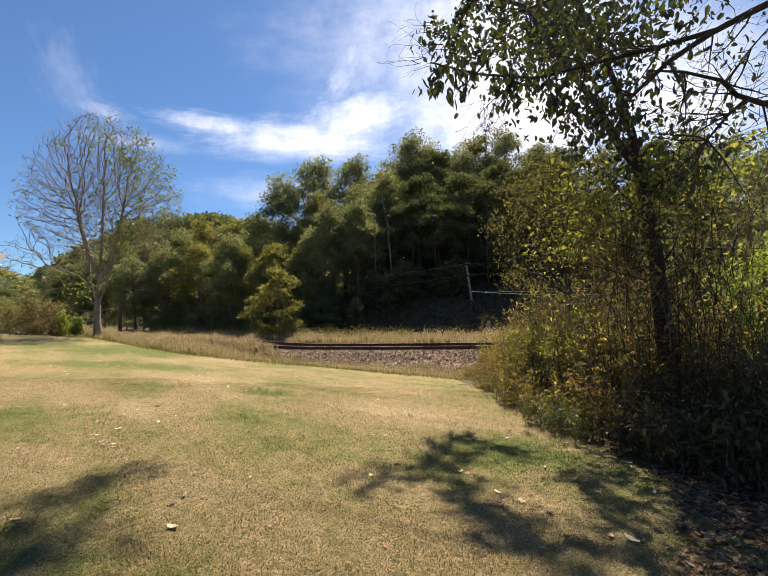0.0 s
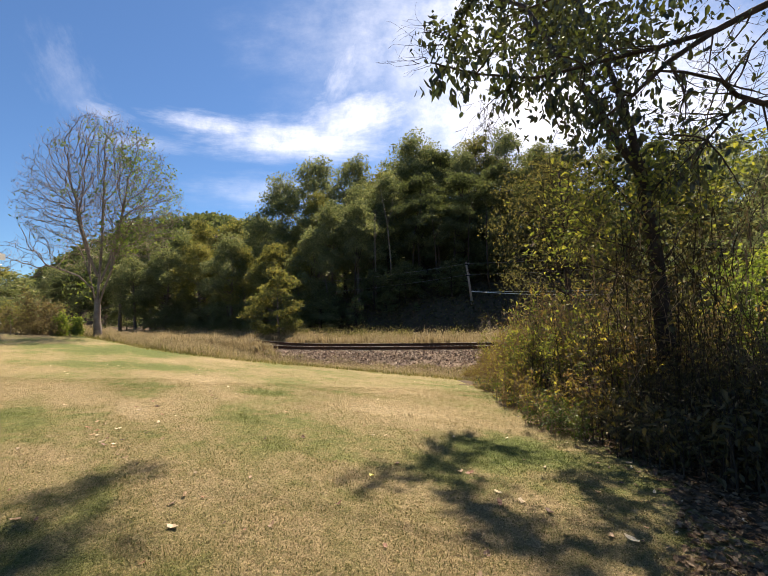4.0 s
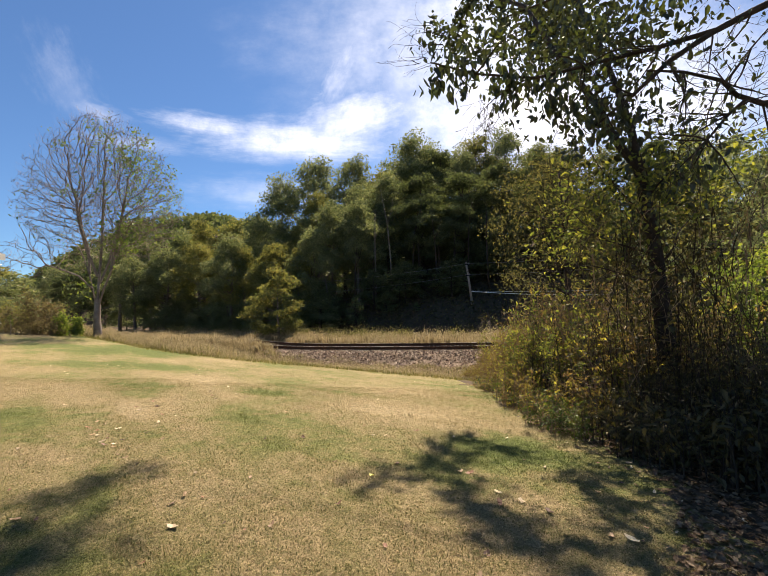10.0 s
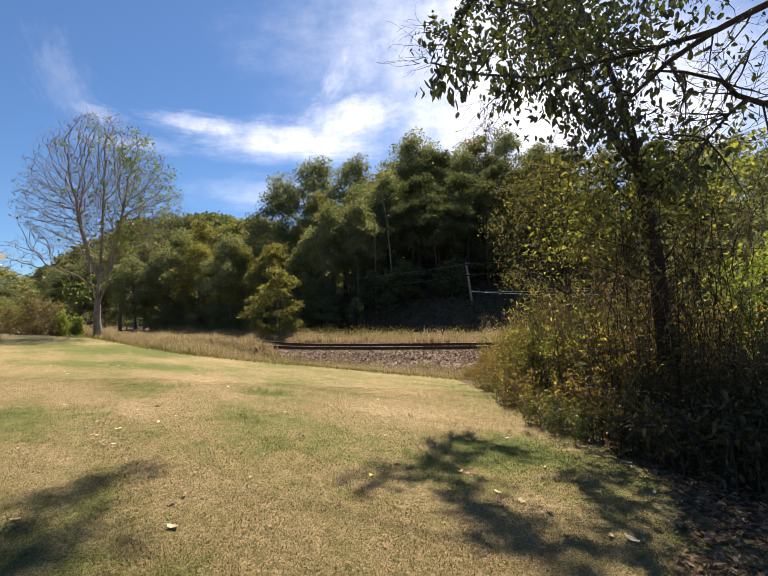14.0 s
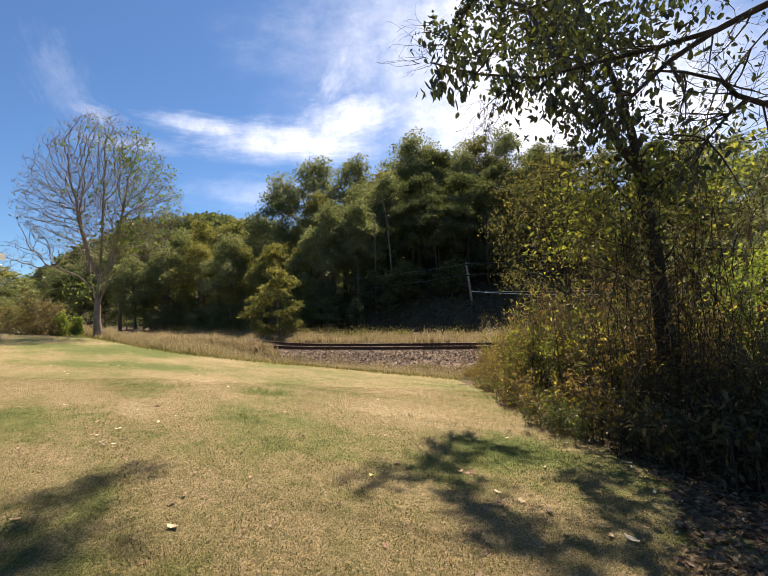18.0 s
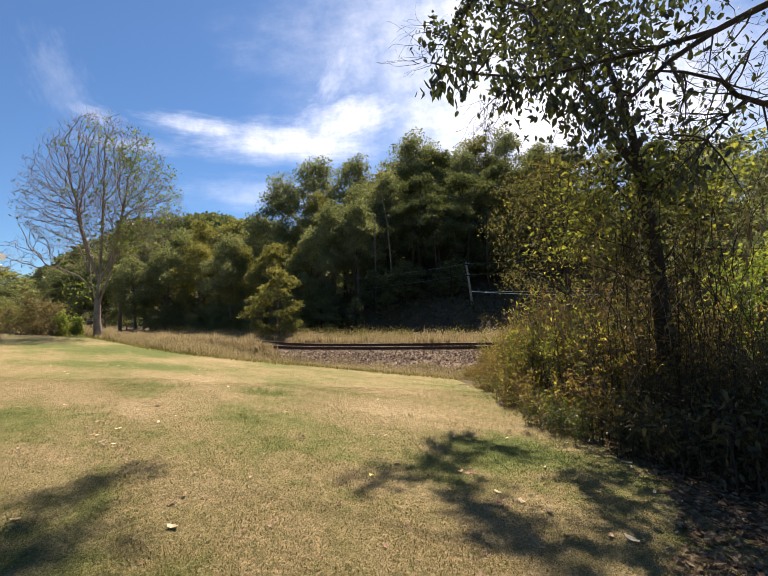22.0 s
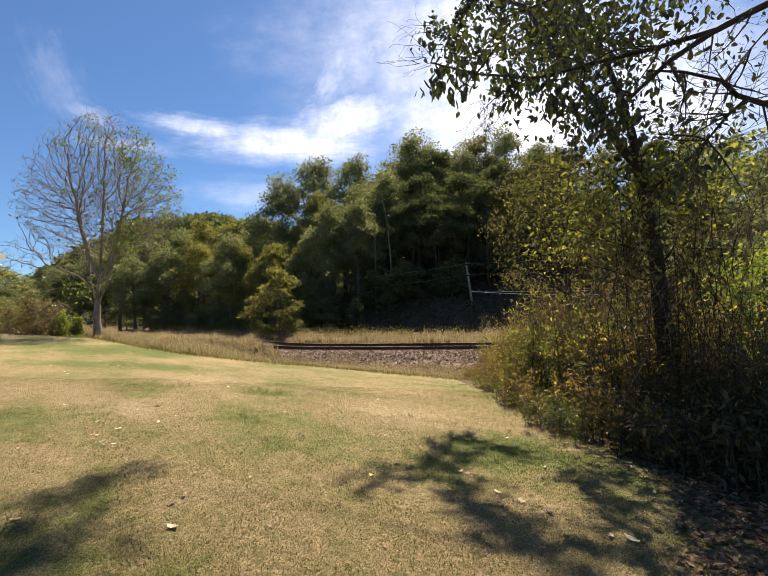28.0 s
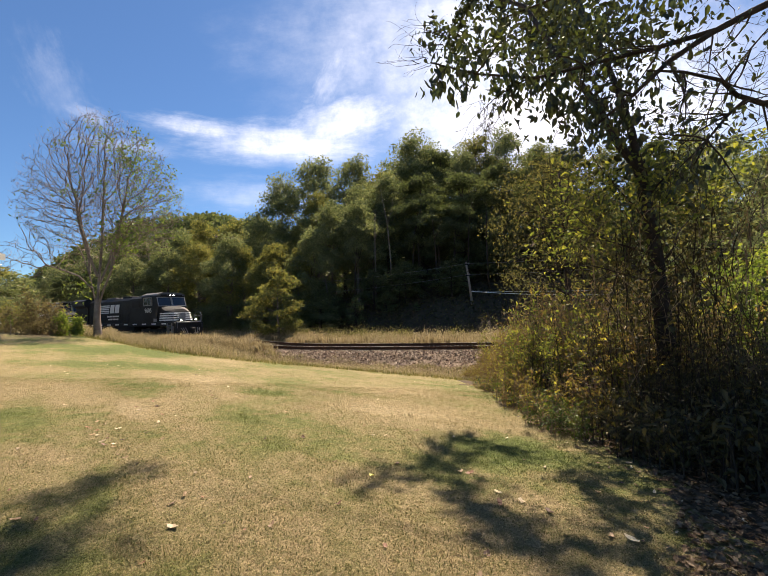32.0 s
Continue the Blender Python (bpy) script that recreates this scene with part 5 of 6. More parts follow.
        m = Vector(a).lerp(Vector(b), 0.5) + Vector((r.uniform(-0.25, 0.25), r.uniform(-0.2, 0.2), 0))
        vines.tube([a, m, b], [0.005, 0.007, 0.007], 4, False)
    dead = Shape()
    pale = Shape()
    for i in range(130):
        branch(pale if i % 3 == 0 else dead, [], (r.uniform(3.3, 5.9), r.uniform(5.4, 6.8), r.uniform(0.4, 3.1)), (r.uniform(-0.5, 0.5), r.uniform(-0.4, 0.4), 1), r.uniform(0.5, 1.0), 0.008, 2, r, 0.05, 0.35, 0.8, (1, 3), 4, 0.0025)
    part("dead_twig_cluster", pale, STALK, tree, "tangled tan dead vines round the trunk")
    part("dead_twig_cluster", dead, DARK_STALK, tree, "tangled brown dead vines round the trunk")
    part("vine_cluster", vines, DARK_BARK, tree, "hanging dry vines")
    return tree


near_tree()


# ---- the tree whose limbs hang into view from the side ----
def overhanging_tree():
    rs, r = np.random.default_rng(15), random.Random(15)
    tree = thing("overhanging_tree", "broadleaf tree reaching dark leafy limbs over the lawn", "tree")
    z = ground_at(6.6, 2.6)
    T = Shape().tube([(6.6, 2.6, z - 0.3), (6.55, 2.65, z + 0.8), (6.5, 2.8, 3.4), (6.3, 3.0, 5.0), (6.0, 3.2, 6.4), (5.6, 3.6, 8.6), (5.2, 4.2, 10.6)], [0.34, 0.27, 0.22, 0.20, 0.16, 0.10, 0.04], 10)
    part("trunk", T, BARK, tree, smooth=True)
    limbs = [[(6.15, 3.1, 5.8), (5.2, 3.6, 5.75), (4.1, 4.0, 5.38), (3.65, 4.0, 5.16), (3.15, 4.0, 4.85), (2.75, 4.0, 4.5), (2.35, 4.05, 4.2)],
             [(3.75, 4.0, 5.2), (3.1, 4.05, 5.05), (2.3, 4.1, 4.9), (1.75, 4.1, 4.78), (1.1, 4.1, 4.85), (0.6, 4.1, 5.0)],
             [(6.4, 2.9, 4.2), (5.0, 3.6, 4.25), (4.12, 4.0, 4.35), (3.85, 4.0, 4.45), (3.7, 4.0, 4.62), (3.3, 4.0, 4.73), (2.9, 4.0, 4.76)],
             [(3.95, 4.0, 4.4), (3.7, 3.95, 4.22), (3.45, 3.95, 3.95), (3.3, 3.95, 3.7)],
             [(3.75, 4.0, 4.6), (3.95, 3.9, 4.9), (4.2, 3.8, 5.2)],
             [(5.2, 3.6, 5.75), (4.0, 4.2, 6.1), (2.8, 4.6, 6.3), (1.6, 4.8, 6.0)]]
    for k, w in enumerate(limbs):
        rad = (0.050, 0.028, 0.040, 0.022, 0.015, 0.036)[k]
        L = Shape().tube(w, [rad * (1 - 0.75 * i / (len(w) - 1)) for i in range(len(w))], 8, False)
        for i in range(10 if k != 4 else 3):
            j = r.randrange(1, len(w) - 1) if len(w) > 3 else 1
            branch(L, [], w[j], (r.uniform(-0.7, 0.3), r.uniform(-0.4, 0.4), r.uniform(-0.9, 0.5)), r.uniform(0.35, 0.7), 0.011, 2, r, -0.03, 0.35, 0.8, (1, 3), 5, 0.0022)
        part("limb", L, DARK_BARK, tree, "dark limb with fine twigs", smooth=True)
    # leafy sprays that stay still: centre, spread, count, leaf length
    still = [((1.75, 4.2, 5.12), (0.46, 0.3, 0.22), 165, 0.10), ((2.2, 4.2, 5.15), (0.42, 0.35, 0.28), 130, 0.10), ((2.95, 4.2, 5.3), (0.34, 0.35, 0.26), 520, 0.10), ((2.55, 4.5, 5.6), (0.3, 0.3, 0.25), 300, 0.10), ((1.25, 4.3, 5.3), (0.22, 0.25, 0.16), 170, 0.10),
             ((2.4, 4.3, 4.62), (0.3, 0.25, 0.22), 110, 0.11), ((3.5, 3.9, 4.05), (0.22, 0.2, 0.22), 120, 0.085), ((4.0, 3.9, 4.7), (0.2, 0.2, 0.4), 120, 0.08), ((3.3, 4.0, 4.3), (0.3, 0.15, 0.12), 45, 0.09), ((2.4, 4.6, 6.1), (0.6, 0.4, 0.3), 300, 0.11), ((3.6, 4.3, 6.0), (0.7, 0.4, 0.35), 480, 0.082)]
    for at, spread, n, size in still:
        part("leaf_spray", clump(Shape(), at, spread, n * 9 // 10, size * 0.9, rs, 0.46, 0.5), LEAF_NEAR, tree, "leaves toned dark as silhouettes against the sky")
    # hanging sprays that stir in the wind, each about its twig's root
    swaying = []
    for root, reach, n, size in [((1.15, 4.05, 5.0), (-0.30, 0.0, -0.42), 46, 0.115), ((0.85, 4.1, 5.02), (-0.26, 0.0, -0.35), 50, 0.115), ((1.5, 4.1, 4.85), (-0.02, 0, -0.35), 90, 0.11), ((1.9, 4.1, 4.8), (0.05, 0, -0.40), 90, 0.105), ((2.3, 4.1, 4.5), (0.02, 0, -0.40), 80, 0.10),
                                 ((2.62, 4.0, 4.45), (0.0, 0, -0.40), 70, 0.10), ((3.35, 3.95, 3.8), (-0.1, 0, -0.35), 60, 0.085), ((3.0, 4.0, 4.75), (0.02, 0, -0.25), 22, 0.085), ((0.75, 4.1, 5.2), (-0.25, 0, 0.0), 34, 0.09)]:
        twig = Shape().tube([(0, 0, 0), tuple(0.5 * c + r.uniform(-0.03, 0.03) for c in reach), reach], [0.007, 0.005, 0.002], 4, False)
        for i in range(5):
            q = r.uniform(0.2, 0.9)
            b = [c * q for c in reach]
            twig.tube([b, (b[0] + r.uniform(-0.12, 0.12), b[1] + r.uniform(-0.08, 0.08), b[2] - r.uniform(0.02, 0.12))], [0.003, 0.0015], 3, False)
        spray = part("swaying_twig", twig, DARK_BARK, tree, "thin twig with hanging leaves")
        q = rs.random(n)[:, None]
        p = np.array(reach)[None] * (0.15 + 0.9 * q) + rs.normal(size=(n, 3)) * np.array((0.09, 0.08, 0.09))
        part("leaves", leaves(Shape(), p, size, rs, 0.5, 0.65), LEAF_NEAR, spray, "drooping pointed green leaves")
        swaying.append((spray, root))
    bare = Shape()
    for i in range(16):
        branch(bare, [], (r.uniform(0.45, 0.8), 4.1 + r.uniform(-0.1, 0.1), r.uniform(4.95, 5.3)), (r.uniform(-1, -0.2), 0, r.uniform(-0.3, 0.6)), r.uniform(0.2, 0.4), 0.004, 1, r, 0.0, 0.4, 0.8, (1, 2), 4, 0.0012)
    for i in range(12):
        branch(bare, [], (r.uniform(1.25, 1.5), 4.4, r.uniform(4.6, 4.75)), (r.uniform(-0.5, 0.3), 0.2, -1), r.uniform(0.2, 0.45), 0.004, 2, r, -0.03, 0.4, 0.8, (1, 3), 4, 0.0012)
    part("bare_twig_cluster", bare, DARK_BARK, tree, "fine leafless twigs")
    return tree, swaying


OVERHANG, SWAYING = overhanging_tree()


# ---- the slender yellowing tree behind, and the green growth further along ----
LEAF_OLIVE = foliage("olive_leaves", [(0.2, (0.055, 0.056, 0.026)), (0.55, (0.105, 0.10, 0.042)), (0.9, (0.21, 0.185, 0.065))], 0.5, wide=0.3, glow=(1.3, 1.25, 0.7))


def yellow_tree():
    rs, r = np.random.default_rng(16), random.Random(16)
    tree = thing("yellowing_tree", "slender tree with fine yellow-green leaves behind the weeds", "tree")
    z = ground_at(5.6, 11.5)
    wood, tips = Shape(), []
    wood.tube([(5.6, 11.5, z - 0.3), (5.55, 11.5, 1.5), (5.5, 11.5, 3.5), (5.45, 11.5, 6.4)], [0.13, 0.10, 0.07, 0.02], 8)
    for i in range(16):
        q = r.uniform(0.3, 0.95)
        branch(wood, tips, (5.55, 11.5, z + q * (6.4 - z)), (r.uniform(-1, 1), r.uniform(-1, 1), 0.5), r.uniform(1.0, 1.6), 0.03, 2, r, 0.05, 0.3, 0.8, (2, 3), 5, 0.004)
    part("trunk", wood, DARK_BARK, tree, smooth=True)
    p = np.array([tuple(t) for t in tips])
    p = np.repeat(p, 20, 0)
    p = p + rs.normal(size=p.shape) * 0.22
    part("crown", leaves(Shape(), p, 0.075, rs, 0.5, 0.3), LEAF_OLIVE, tree, "fine yellow-green leaves")


yellow_tree()
shrub(7, "shrub", "bright green bush in the sun beyond the brambles", (9.3, 9.8), 1.5, 3.9, 4200, 0.13, LEAF_LIT)
for k, (x, y, top, w) in enumerate([(17.0, 19.5, 9.4, 0.9), (23.0, 23.0, 11.0, 1.1), (29.0, 26.0, 12.6, 1.2), (13.0, 15.5, 6.6, 0.75), (33.0, 22.0, 12.0, 1.2), (9.6, 17.0, 5.6, 0.6), (11.2, 9.6, 5.2, 0.62)]):
    t = wood_tree(80 + k, 9, 3.3, 0.05, 6000, 0.17, (BARK, (LEAF_WOODS, LEAF_WOODS, LEAF_WOODS, LEAF_OLIVE, LEAF_WOODS, LEAF_OLIVE, LEAF_LIT)[k]), "thicket_tree", ("yellow-green tree of the thicket", "bright green tree of the thicket", "green tree of the thicket", "low bright green thicket tree", "dull green tree of the thicket", "low yellow-green thicket tree", "low bright green tree beside the weeds")[k], "trees of the thicket")
    z = ground_at(x, y)
    t.matrix_basis = pose(x, y, z, 0, 0, 47 * k)
    t.scale = (w, w, (top - z) / 9.4)


# ---- weeds and brambles beside the lawn ----
def weed_clump(seed, high, wide, stalks, leafs, size, leaf_mat, name, label, group, stem=None):
    """Tall stalks, each with leaves up its length and a few seed heads."""
    r, rs = random.Random(seed), np.random.default_rng(seed)
    ob = thing(name, label, "weeds", group)
    st, pts = Shape(), []
    for i in range(stalks):
        a, q = r.uniform(0, 6.28), math.sqrt(r.random()) * wide
        x, y = math.cos(a) * q, math.sin(a) * q
        h = high * (0.3 + 0.75 * r.random() ** 0.8)
        lx, ly = r.gauss(0, 0.10) * h, r.gauss(0, 0.10) * h
        path = [(x, y, -0.08), (x + lx * 0.3, y + ly * 0.3, h * 0.5), (x + lx, y + ly, h)]
        st.tube(path, [0.009, 0.006, 0.0025], 4, False)
        for j in range(r.randint(2, 5)):
            q = r.uniform(0.45, 0.95)
            b = Vector((x + lx * q * q, y + ly * q * q, h * q))
            e = b + Vector((r.uniform(-0.22, 0.22), r.uniform(-0.22, 0.22), r.uniform(0.05, 0.28)))
            st.tube([b, e], [0.003, 0.0012], 3, False)
            pts += [tuple(b.lerp(e, k)) for k in (0.4, 0.75, 1.0)]
        pts += [(x + lx * k * k, y + ly * k * k, h * k) for k in [r.random() ** 0.8 for _ in range(max(1, leafs // stalks - 12))]]
    p = np.array(pts) + rs.normal(size=(len(pts), 3)) * 0.05
    part("stalk_cluster", st, stem or STALK, ob, "dry brown stalks")
    part("leaves", leaves(Shape(), p, size, rs, 0.42, 0.35), leaf_mat, ob)
    return ob


def weeds():
    r = random.Random(55)
    g = "weeds beside the lawn"
    kinds = [weed_clump(1, 2.7, 0.75, 34, 640, 0.11, LEAF_WEED, "weed_clump", "tall brown and olive weeds gone to seed", g),
             weed_clump(2, 2.5, 0.70, 30, 600, 0.10, LEAF_WEED, "weed_clump", "tall dry weeds with yellowing leaves", g),
             weed_clump(3, 2.2, 0.60, 22, 800, 0.09, LEAF_YELLOW, "weed_clump", "leafy weeds with bright yellow-green leaves", g),
             weed_clump(4, 1.1, 0.55, 26, 700, 0.085, LEAF_WEED, "low_weeds", "low olive weeds at the lawn edge", g),
             weed_clump(5, 1.9, 0.65, 30, 1000, 0.062, LEAF_BRAMBLE, "bramble", "tangled brambles coloured dark for the shade", g, DARK_STALK),
             weed_clump(6, 0.6, 0.45, 26, 520, 0.075, LEAF_BRAMBLE, "low_weeds", "low weeds and leaf litter, coloured dark for shade", g, DARK_STALK),
             weed_clump(7, 2.7, 0.70, 40, 760, 0.062, LEAF_SEED, "weed_clump", "tall russet-brown seeding stalks", g),
             weed_clump(8, 0.7, 0.45, 26, 620, 0.075, LEAF_EDGE, "low_weeds", "low green weeds at the lawn edge", g)]
    full = (2.7, 2.5, 2.2, 1.1, 1.9, 0.6, 2.7, 0.7)
    put = []
    def set_out(x, y, k, h):
        put.append((x, y, k, h))
    for i in range(150):
        y = r.uniform(6.0, 17.5)
        edge = 2.25 + 0.075 * (y - 5) + 0.5 * smooth(y, 12, 15) + 0.3 * math.sin(y * 2.1) + r.uniform(-0.25, 0.25)
        d = r.random() ** 1.3 * 5.0
        x = edge + 0.35 + d
        w, t = beside([x], [y])
        if w[0] < 3.0:
            continue
        h = min(0.6 + 1.3 * d, 2.9) * r.uniform(0.7, 1.2)
        h = min(h, 2.29 - ground_at(x, y) + 0.02 * y + 0.35)
        k = 3 if h < 1.0 else r.choice((0, 0, 1, 6, 6, 6, 2)) if y > 9 else r.choice((0, 0, 1, 1, 6, 2))
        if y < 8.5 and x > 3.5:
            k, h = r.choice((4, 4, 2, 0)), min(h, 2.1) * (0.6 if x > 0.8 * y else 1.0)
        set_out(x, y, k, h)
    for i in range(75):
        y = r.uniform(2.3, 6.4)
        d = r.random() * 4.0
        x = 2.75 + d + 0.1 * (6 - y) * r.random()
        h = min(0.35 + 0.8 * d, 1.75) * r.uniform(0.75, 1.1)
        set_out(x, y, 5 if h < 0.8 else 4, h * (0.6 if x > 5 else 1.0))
    for i in range(22):
        y = r.uniform(5.0, 13)
        set_out(2.42 + 0.075 * (y - 5) + r.uniform(0.0, 0.3), y, r.choice((3, 7, 7)), r.uniform(0.2, 0.48))
    for i in range(16):
        set_out(r.uniform(3.1, 4.1), r.uniform(7.4, 9.6), 2, r.uniform(1.0, 1.9))
    used = set()
    for x, y, k, h in put:
        s = h / full[k]
        m = pose(x, y, ground_at(x, y), 0, 0, r.uniform(0, 360))
        if k in used:
            c = copy_thing(kinds[k], m)
        else:
            c = kinds[k]
            c.matrix_basis = m
            used.add(k)
        q = max(s, 0.75)
        c.scale = (q, q, s)


weeds()


def litter():
    """Dry leaves strewn over the soil under the trees."""
    rs = np.random.default_rng(71)
    n = 5200
    y = rs.uniform(1.6, 8.0, n)
    x = lawn_side(y) - 0.12 + np.abs(rs.normal(size=n)) * 0.75 + 0.12 * rough(y * 3, y, 0.8)
    p = np.stack([x, y, ground_z(x, y) + rs.uniform(0.008, 0.03, n)], 1)
    out = np.tile(np.array((0.0, 0.0, 2.2)), (n, 1))
    tagged(part("leaf_litter", kites(Shape(), p, 0.05, rs, 0.65, 0.5, out), LITTER), "dry brown leaf litter under the brambles", "leaf litter", kind="stuff")


litter()


# ---- the train: two black diesel locomotives ----
def worn_paint(name, colour, rough_=0.45):
    m, n, l, p = material(name)
    tc = n.new("ShaderNodeTexCoord").outputs["Object"]
    t, r = noise_ramp(n, l, tc, 0.9, [(0.35, colour), (0.75, tuple(c + 0.018 for c in colour))])
    t2, dust = noise_ramp(n, l, tc, 7, [(0.45, (0, 0, 0)), (0.95, (0.2, 0.2, 0.2))])
    l.new(mix(n, l, dust.outputs[0], r.outputs[0], (0.12, 0.105, 0.09)), p.inputs["Base Color"])
    p.inputs["Roughness"].default_value = rough_
    p.inputs["Specular IOR Level"].default_value = 0.25
    return m


BLACK = worn_paint("black_engine_paint", (0.011, 0.0105, 0.010), 0.62)
NOSETOP = worn_paint("faded_nose_paint", (0.06, 0.057, 0.052), 0.6)
CABROOF = worn_paint("faded_roof_paint", (0.13, 0.125, 0.115), 0.65)
UNDER = worn_paint("grimy_undergear", (0.018, 0.016, 0.014), 0.8)
WHITE = worn_paint("white_engine_paint", (0.72, 0.71, 0.68), 0.5)
STEEL = mottled("handrail_paint", (0.2, 0.195, 0.185), (0.32, 0.31, 0.30), 4, 0.5)
WHEEL = mottled("wheel_steel", (0.10, 0.085, 0.075), (0.2, 0.18, 0.16), 4, 0.5, 0.6)
GLASS = plain("cab_glass", (0.02, 0.025, 0.035), 0.06)
UNLIT = plain("dark_lamp_lens", (0.25, 0.25, 0.24), 0.1)
LAMP = plain("headlamp_lens", (1.0, 0.96, 0.85), 0.3, glow=6.0)


def written(body, size, at, mat, parent, turn, label):
    """Raised lettering on a side, as a mesh of its own."""
    c = bpy.data.curves.new("lettering", "FONT")
    c.body, c.size, c.extrude, c.align_x = body, size, 0.004, "CENTER"
    o = bpy.data.objects.new("lettering", c)
    me = bpy.data.meshes.new_from_object(o)
    bpy.data.objects.remove(o)
    me.materials.append(mat)
    ob = new("lettering", me)
    ob.parent = parent
    ob.matrix_basis = pose(*at, 90, 0, turn)
    return tagged(ob, label)


def locomotive(label, number, lens):
    """Nose towards +x, rail level at z = 0, origin at mid-length. Returns the engine and its wheels."""
    E = thing("locomotive", label, "locomotive", "locomotives of the train")
    F = 10.75                                             # front of the pilot
    part("frame", Shape().box(-10.7, 10.5, -1.5, 1.5, 1.22, 1.62, 0.03), BLACK, E, "black frame with walkway")
    part("long_hood", Shape().prism([(-0.98, 1.62), (0.98, 1.62), (0.98, 4.05), (0.72, 4.32), (-0.72, 4.32), (-0.98, 4.05)], "x", -7.2, 5.0), BLACK, E, "long black engine hood")
    part("radiator", Shape().prism([(-1.12, 1.62), (1.12, 1.62), (1.12, 3.5), (1.5, 3.75), (1.5, 4.35), (1.1, 4.55), (-1.1, 4.55), (-1.5, 4.35), (-1.5, 3.75), (-1.12, 3.5)], "x", -10.1, -7.1), BLACK, E, "flared radiator wings")
    part("equipment_cabinet", Shape().prism([(-1.42, 1.62), (1.42, 1.62), (1.42, 4.1), (1.1, 4.36), (-1.1, 4.36), (-1.42, 4.1)], "x", 2.6, 5.05), BLACK, E, "wide cabinet behind the cab")
    part("exhaust_stack", Shape().box(-0.6, 0.9, -0.5, 0.5, 4.3, 4.55, 0.04), UNDER, E)
    part("blower_housing", Shape().box(-3.6, -1.8, -0.75, 0.75, 4.3, 4.5, 0.05), CABROOF, E, "dusty roof housing")
    cabs = Shape().prism([(5.0, 1.62), (7.6, 1.62), (7.95, 3.12), (7.55, 4.28), (5.0, 4.28)], "y", -1.5, 1.5)
    cab = part("cab", cabs, BLACK, E, "black driver's cab")
    part("cab_roof", Shape().prism([(-1.5, 4.284), (1.5, 4.284), (1.42, 4.42), (0.9, 4.62), (-0.9, 4.62), (-1.42, 4.42)], "x", 4.9, 7.7), CABROOF, E, "dusty grey cab roof")
    # side windows, set proud in light frames
    for s in (-1, 1):
        win = part("side_window", Shape().box(5.45, 6.75, min(s * 1.498, s * 1.516), max(s * 1.498, s * 1.516), 3.38, 4.08, 0.006), GLASS, cab, "dark side window")
        fr = Shape()
        for x0, x1, z0, z1 in ((5.38, 5.45, 3.3, 4.16), (6.75, 6.82, 3.3, 4.16), (6.06, 6.12, 3.38, 4.08), (5.45, 6.75, 3.3, 3.38), (5.45, 6.75, 4.08, 4.16)):
            fr.box(x0, x1, min(s * 1.495, s * 1.53), max(s * 1.495, s * 1.53), z0, z1)
        part("window_frame", fr, STEEL, win, "pale window frame")
        part("mirror", Shape().box(6.9, 6.98, min(s * 1.52, s * 1.72), max(s * 1.52, s * 1.72), 3.3, 3.9, 0.01), STEEL, cab)
    def front(y0, y1, z0, z1, out):
        def x_at(z):
            return 7.95 - (z - 3.12) * 0.4 / 1.16 + out
        return [(x_at(z0), y0, z0), (x_at(z0), y1, z0), (x_at(z1), y1, z1), (x_at(z1), y0, z1)]
    for y0, y1 in ((-1.40, -0.10), (0.10, 1.40)):
        q = front(y0, y1, 3.28, 4.08, 0.012) + front(y0, y1, 3.28, 4.08, -0.03)
        part("windscreen", Shape().add(q, [(0, 1, 2, 3), (4, 7, 6, 5), (0, 4, 5, 1), (1, 5, 6, 2), (2, 6, 7, 3), (3, 7, 4, 0)]), GLASS, cab, "slanting windscreen pane")
    for y0, y1, z0, z1 in ((-1.48, -1.40, 3.2, 4.16), (-0.10, 0.10, 3.2, 4.16), (1.40, 1.48, 3.2, 4.16), (-1.40, -0.10, 4.08, 4.16), (0.10, 1.40, 4.08, 4.16), (-1.40, -0.10, 3.2, 3.28), (0.10, 1.40, 3.2, 3.28)):
        q = front(y0, y1, z0, z1, 0.02) + front(y0, y1, z0, z1, -0.02)
        part("windscreen_frame", Shape().add(q, [(0, 1, 2, 3), (4, 7, 6, 5), (0, 4, 5, 1), (1, 5, 6, 2), (2, 6, 7, 3), (3, 7, 4, 0)]), STEEL, cab, "pale windscreen frame")
    # nose: wide, with a sloped top and cut corners
    nose = Shape()
    lo = [(7.6, -1.42), (9.0, -1.42), (9.55, -0.85), (9.55, 0.85), (9.0, 1.42), (7.6, 1.42)]
    top = [(7.6, -1.35, 3.16), (8.7, -1.3, 2.72), (9.3, -0.75, 2.62), (9.3, 0.75, 2.62), (8.7, 1.3, 2.72), (7.6, 1.35, 3.16)]
    ridge = [(7.7, -0.5, 3.3), (9.2, -0.4, 2.86), (9.2, 0.4, 2.86), (7.7, 0.5, 3.3)]
    nose.add([(x, y, 1.62) for x, y in lo] + top + ridge, [(0, 1, 2, 3, 4, 5)[::-1]] + [(i, (i + 1) % 6, 6 + (i + 1) % 6, 6 + i) for i in range(6)] + [(6, 7, 13, 12), (7, 8, 13), (8, 9, 14, 13), (9, 10, 14), (10, 11, 15, 14), (11, 6, 12, 15), (12, 13, 14, 15)])
    nz = part("nose", nose, BLACK, E, "black sloping nose")
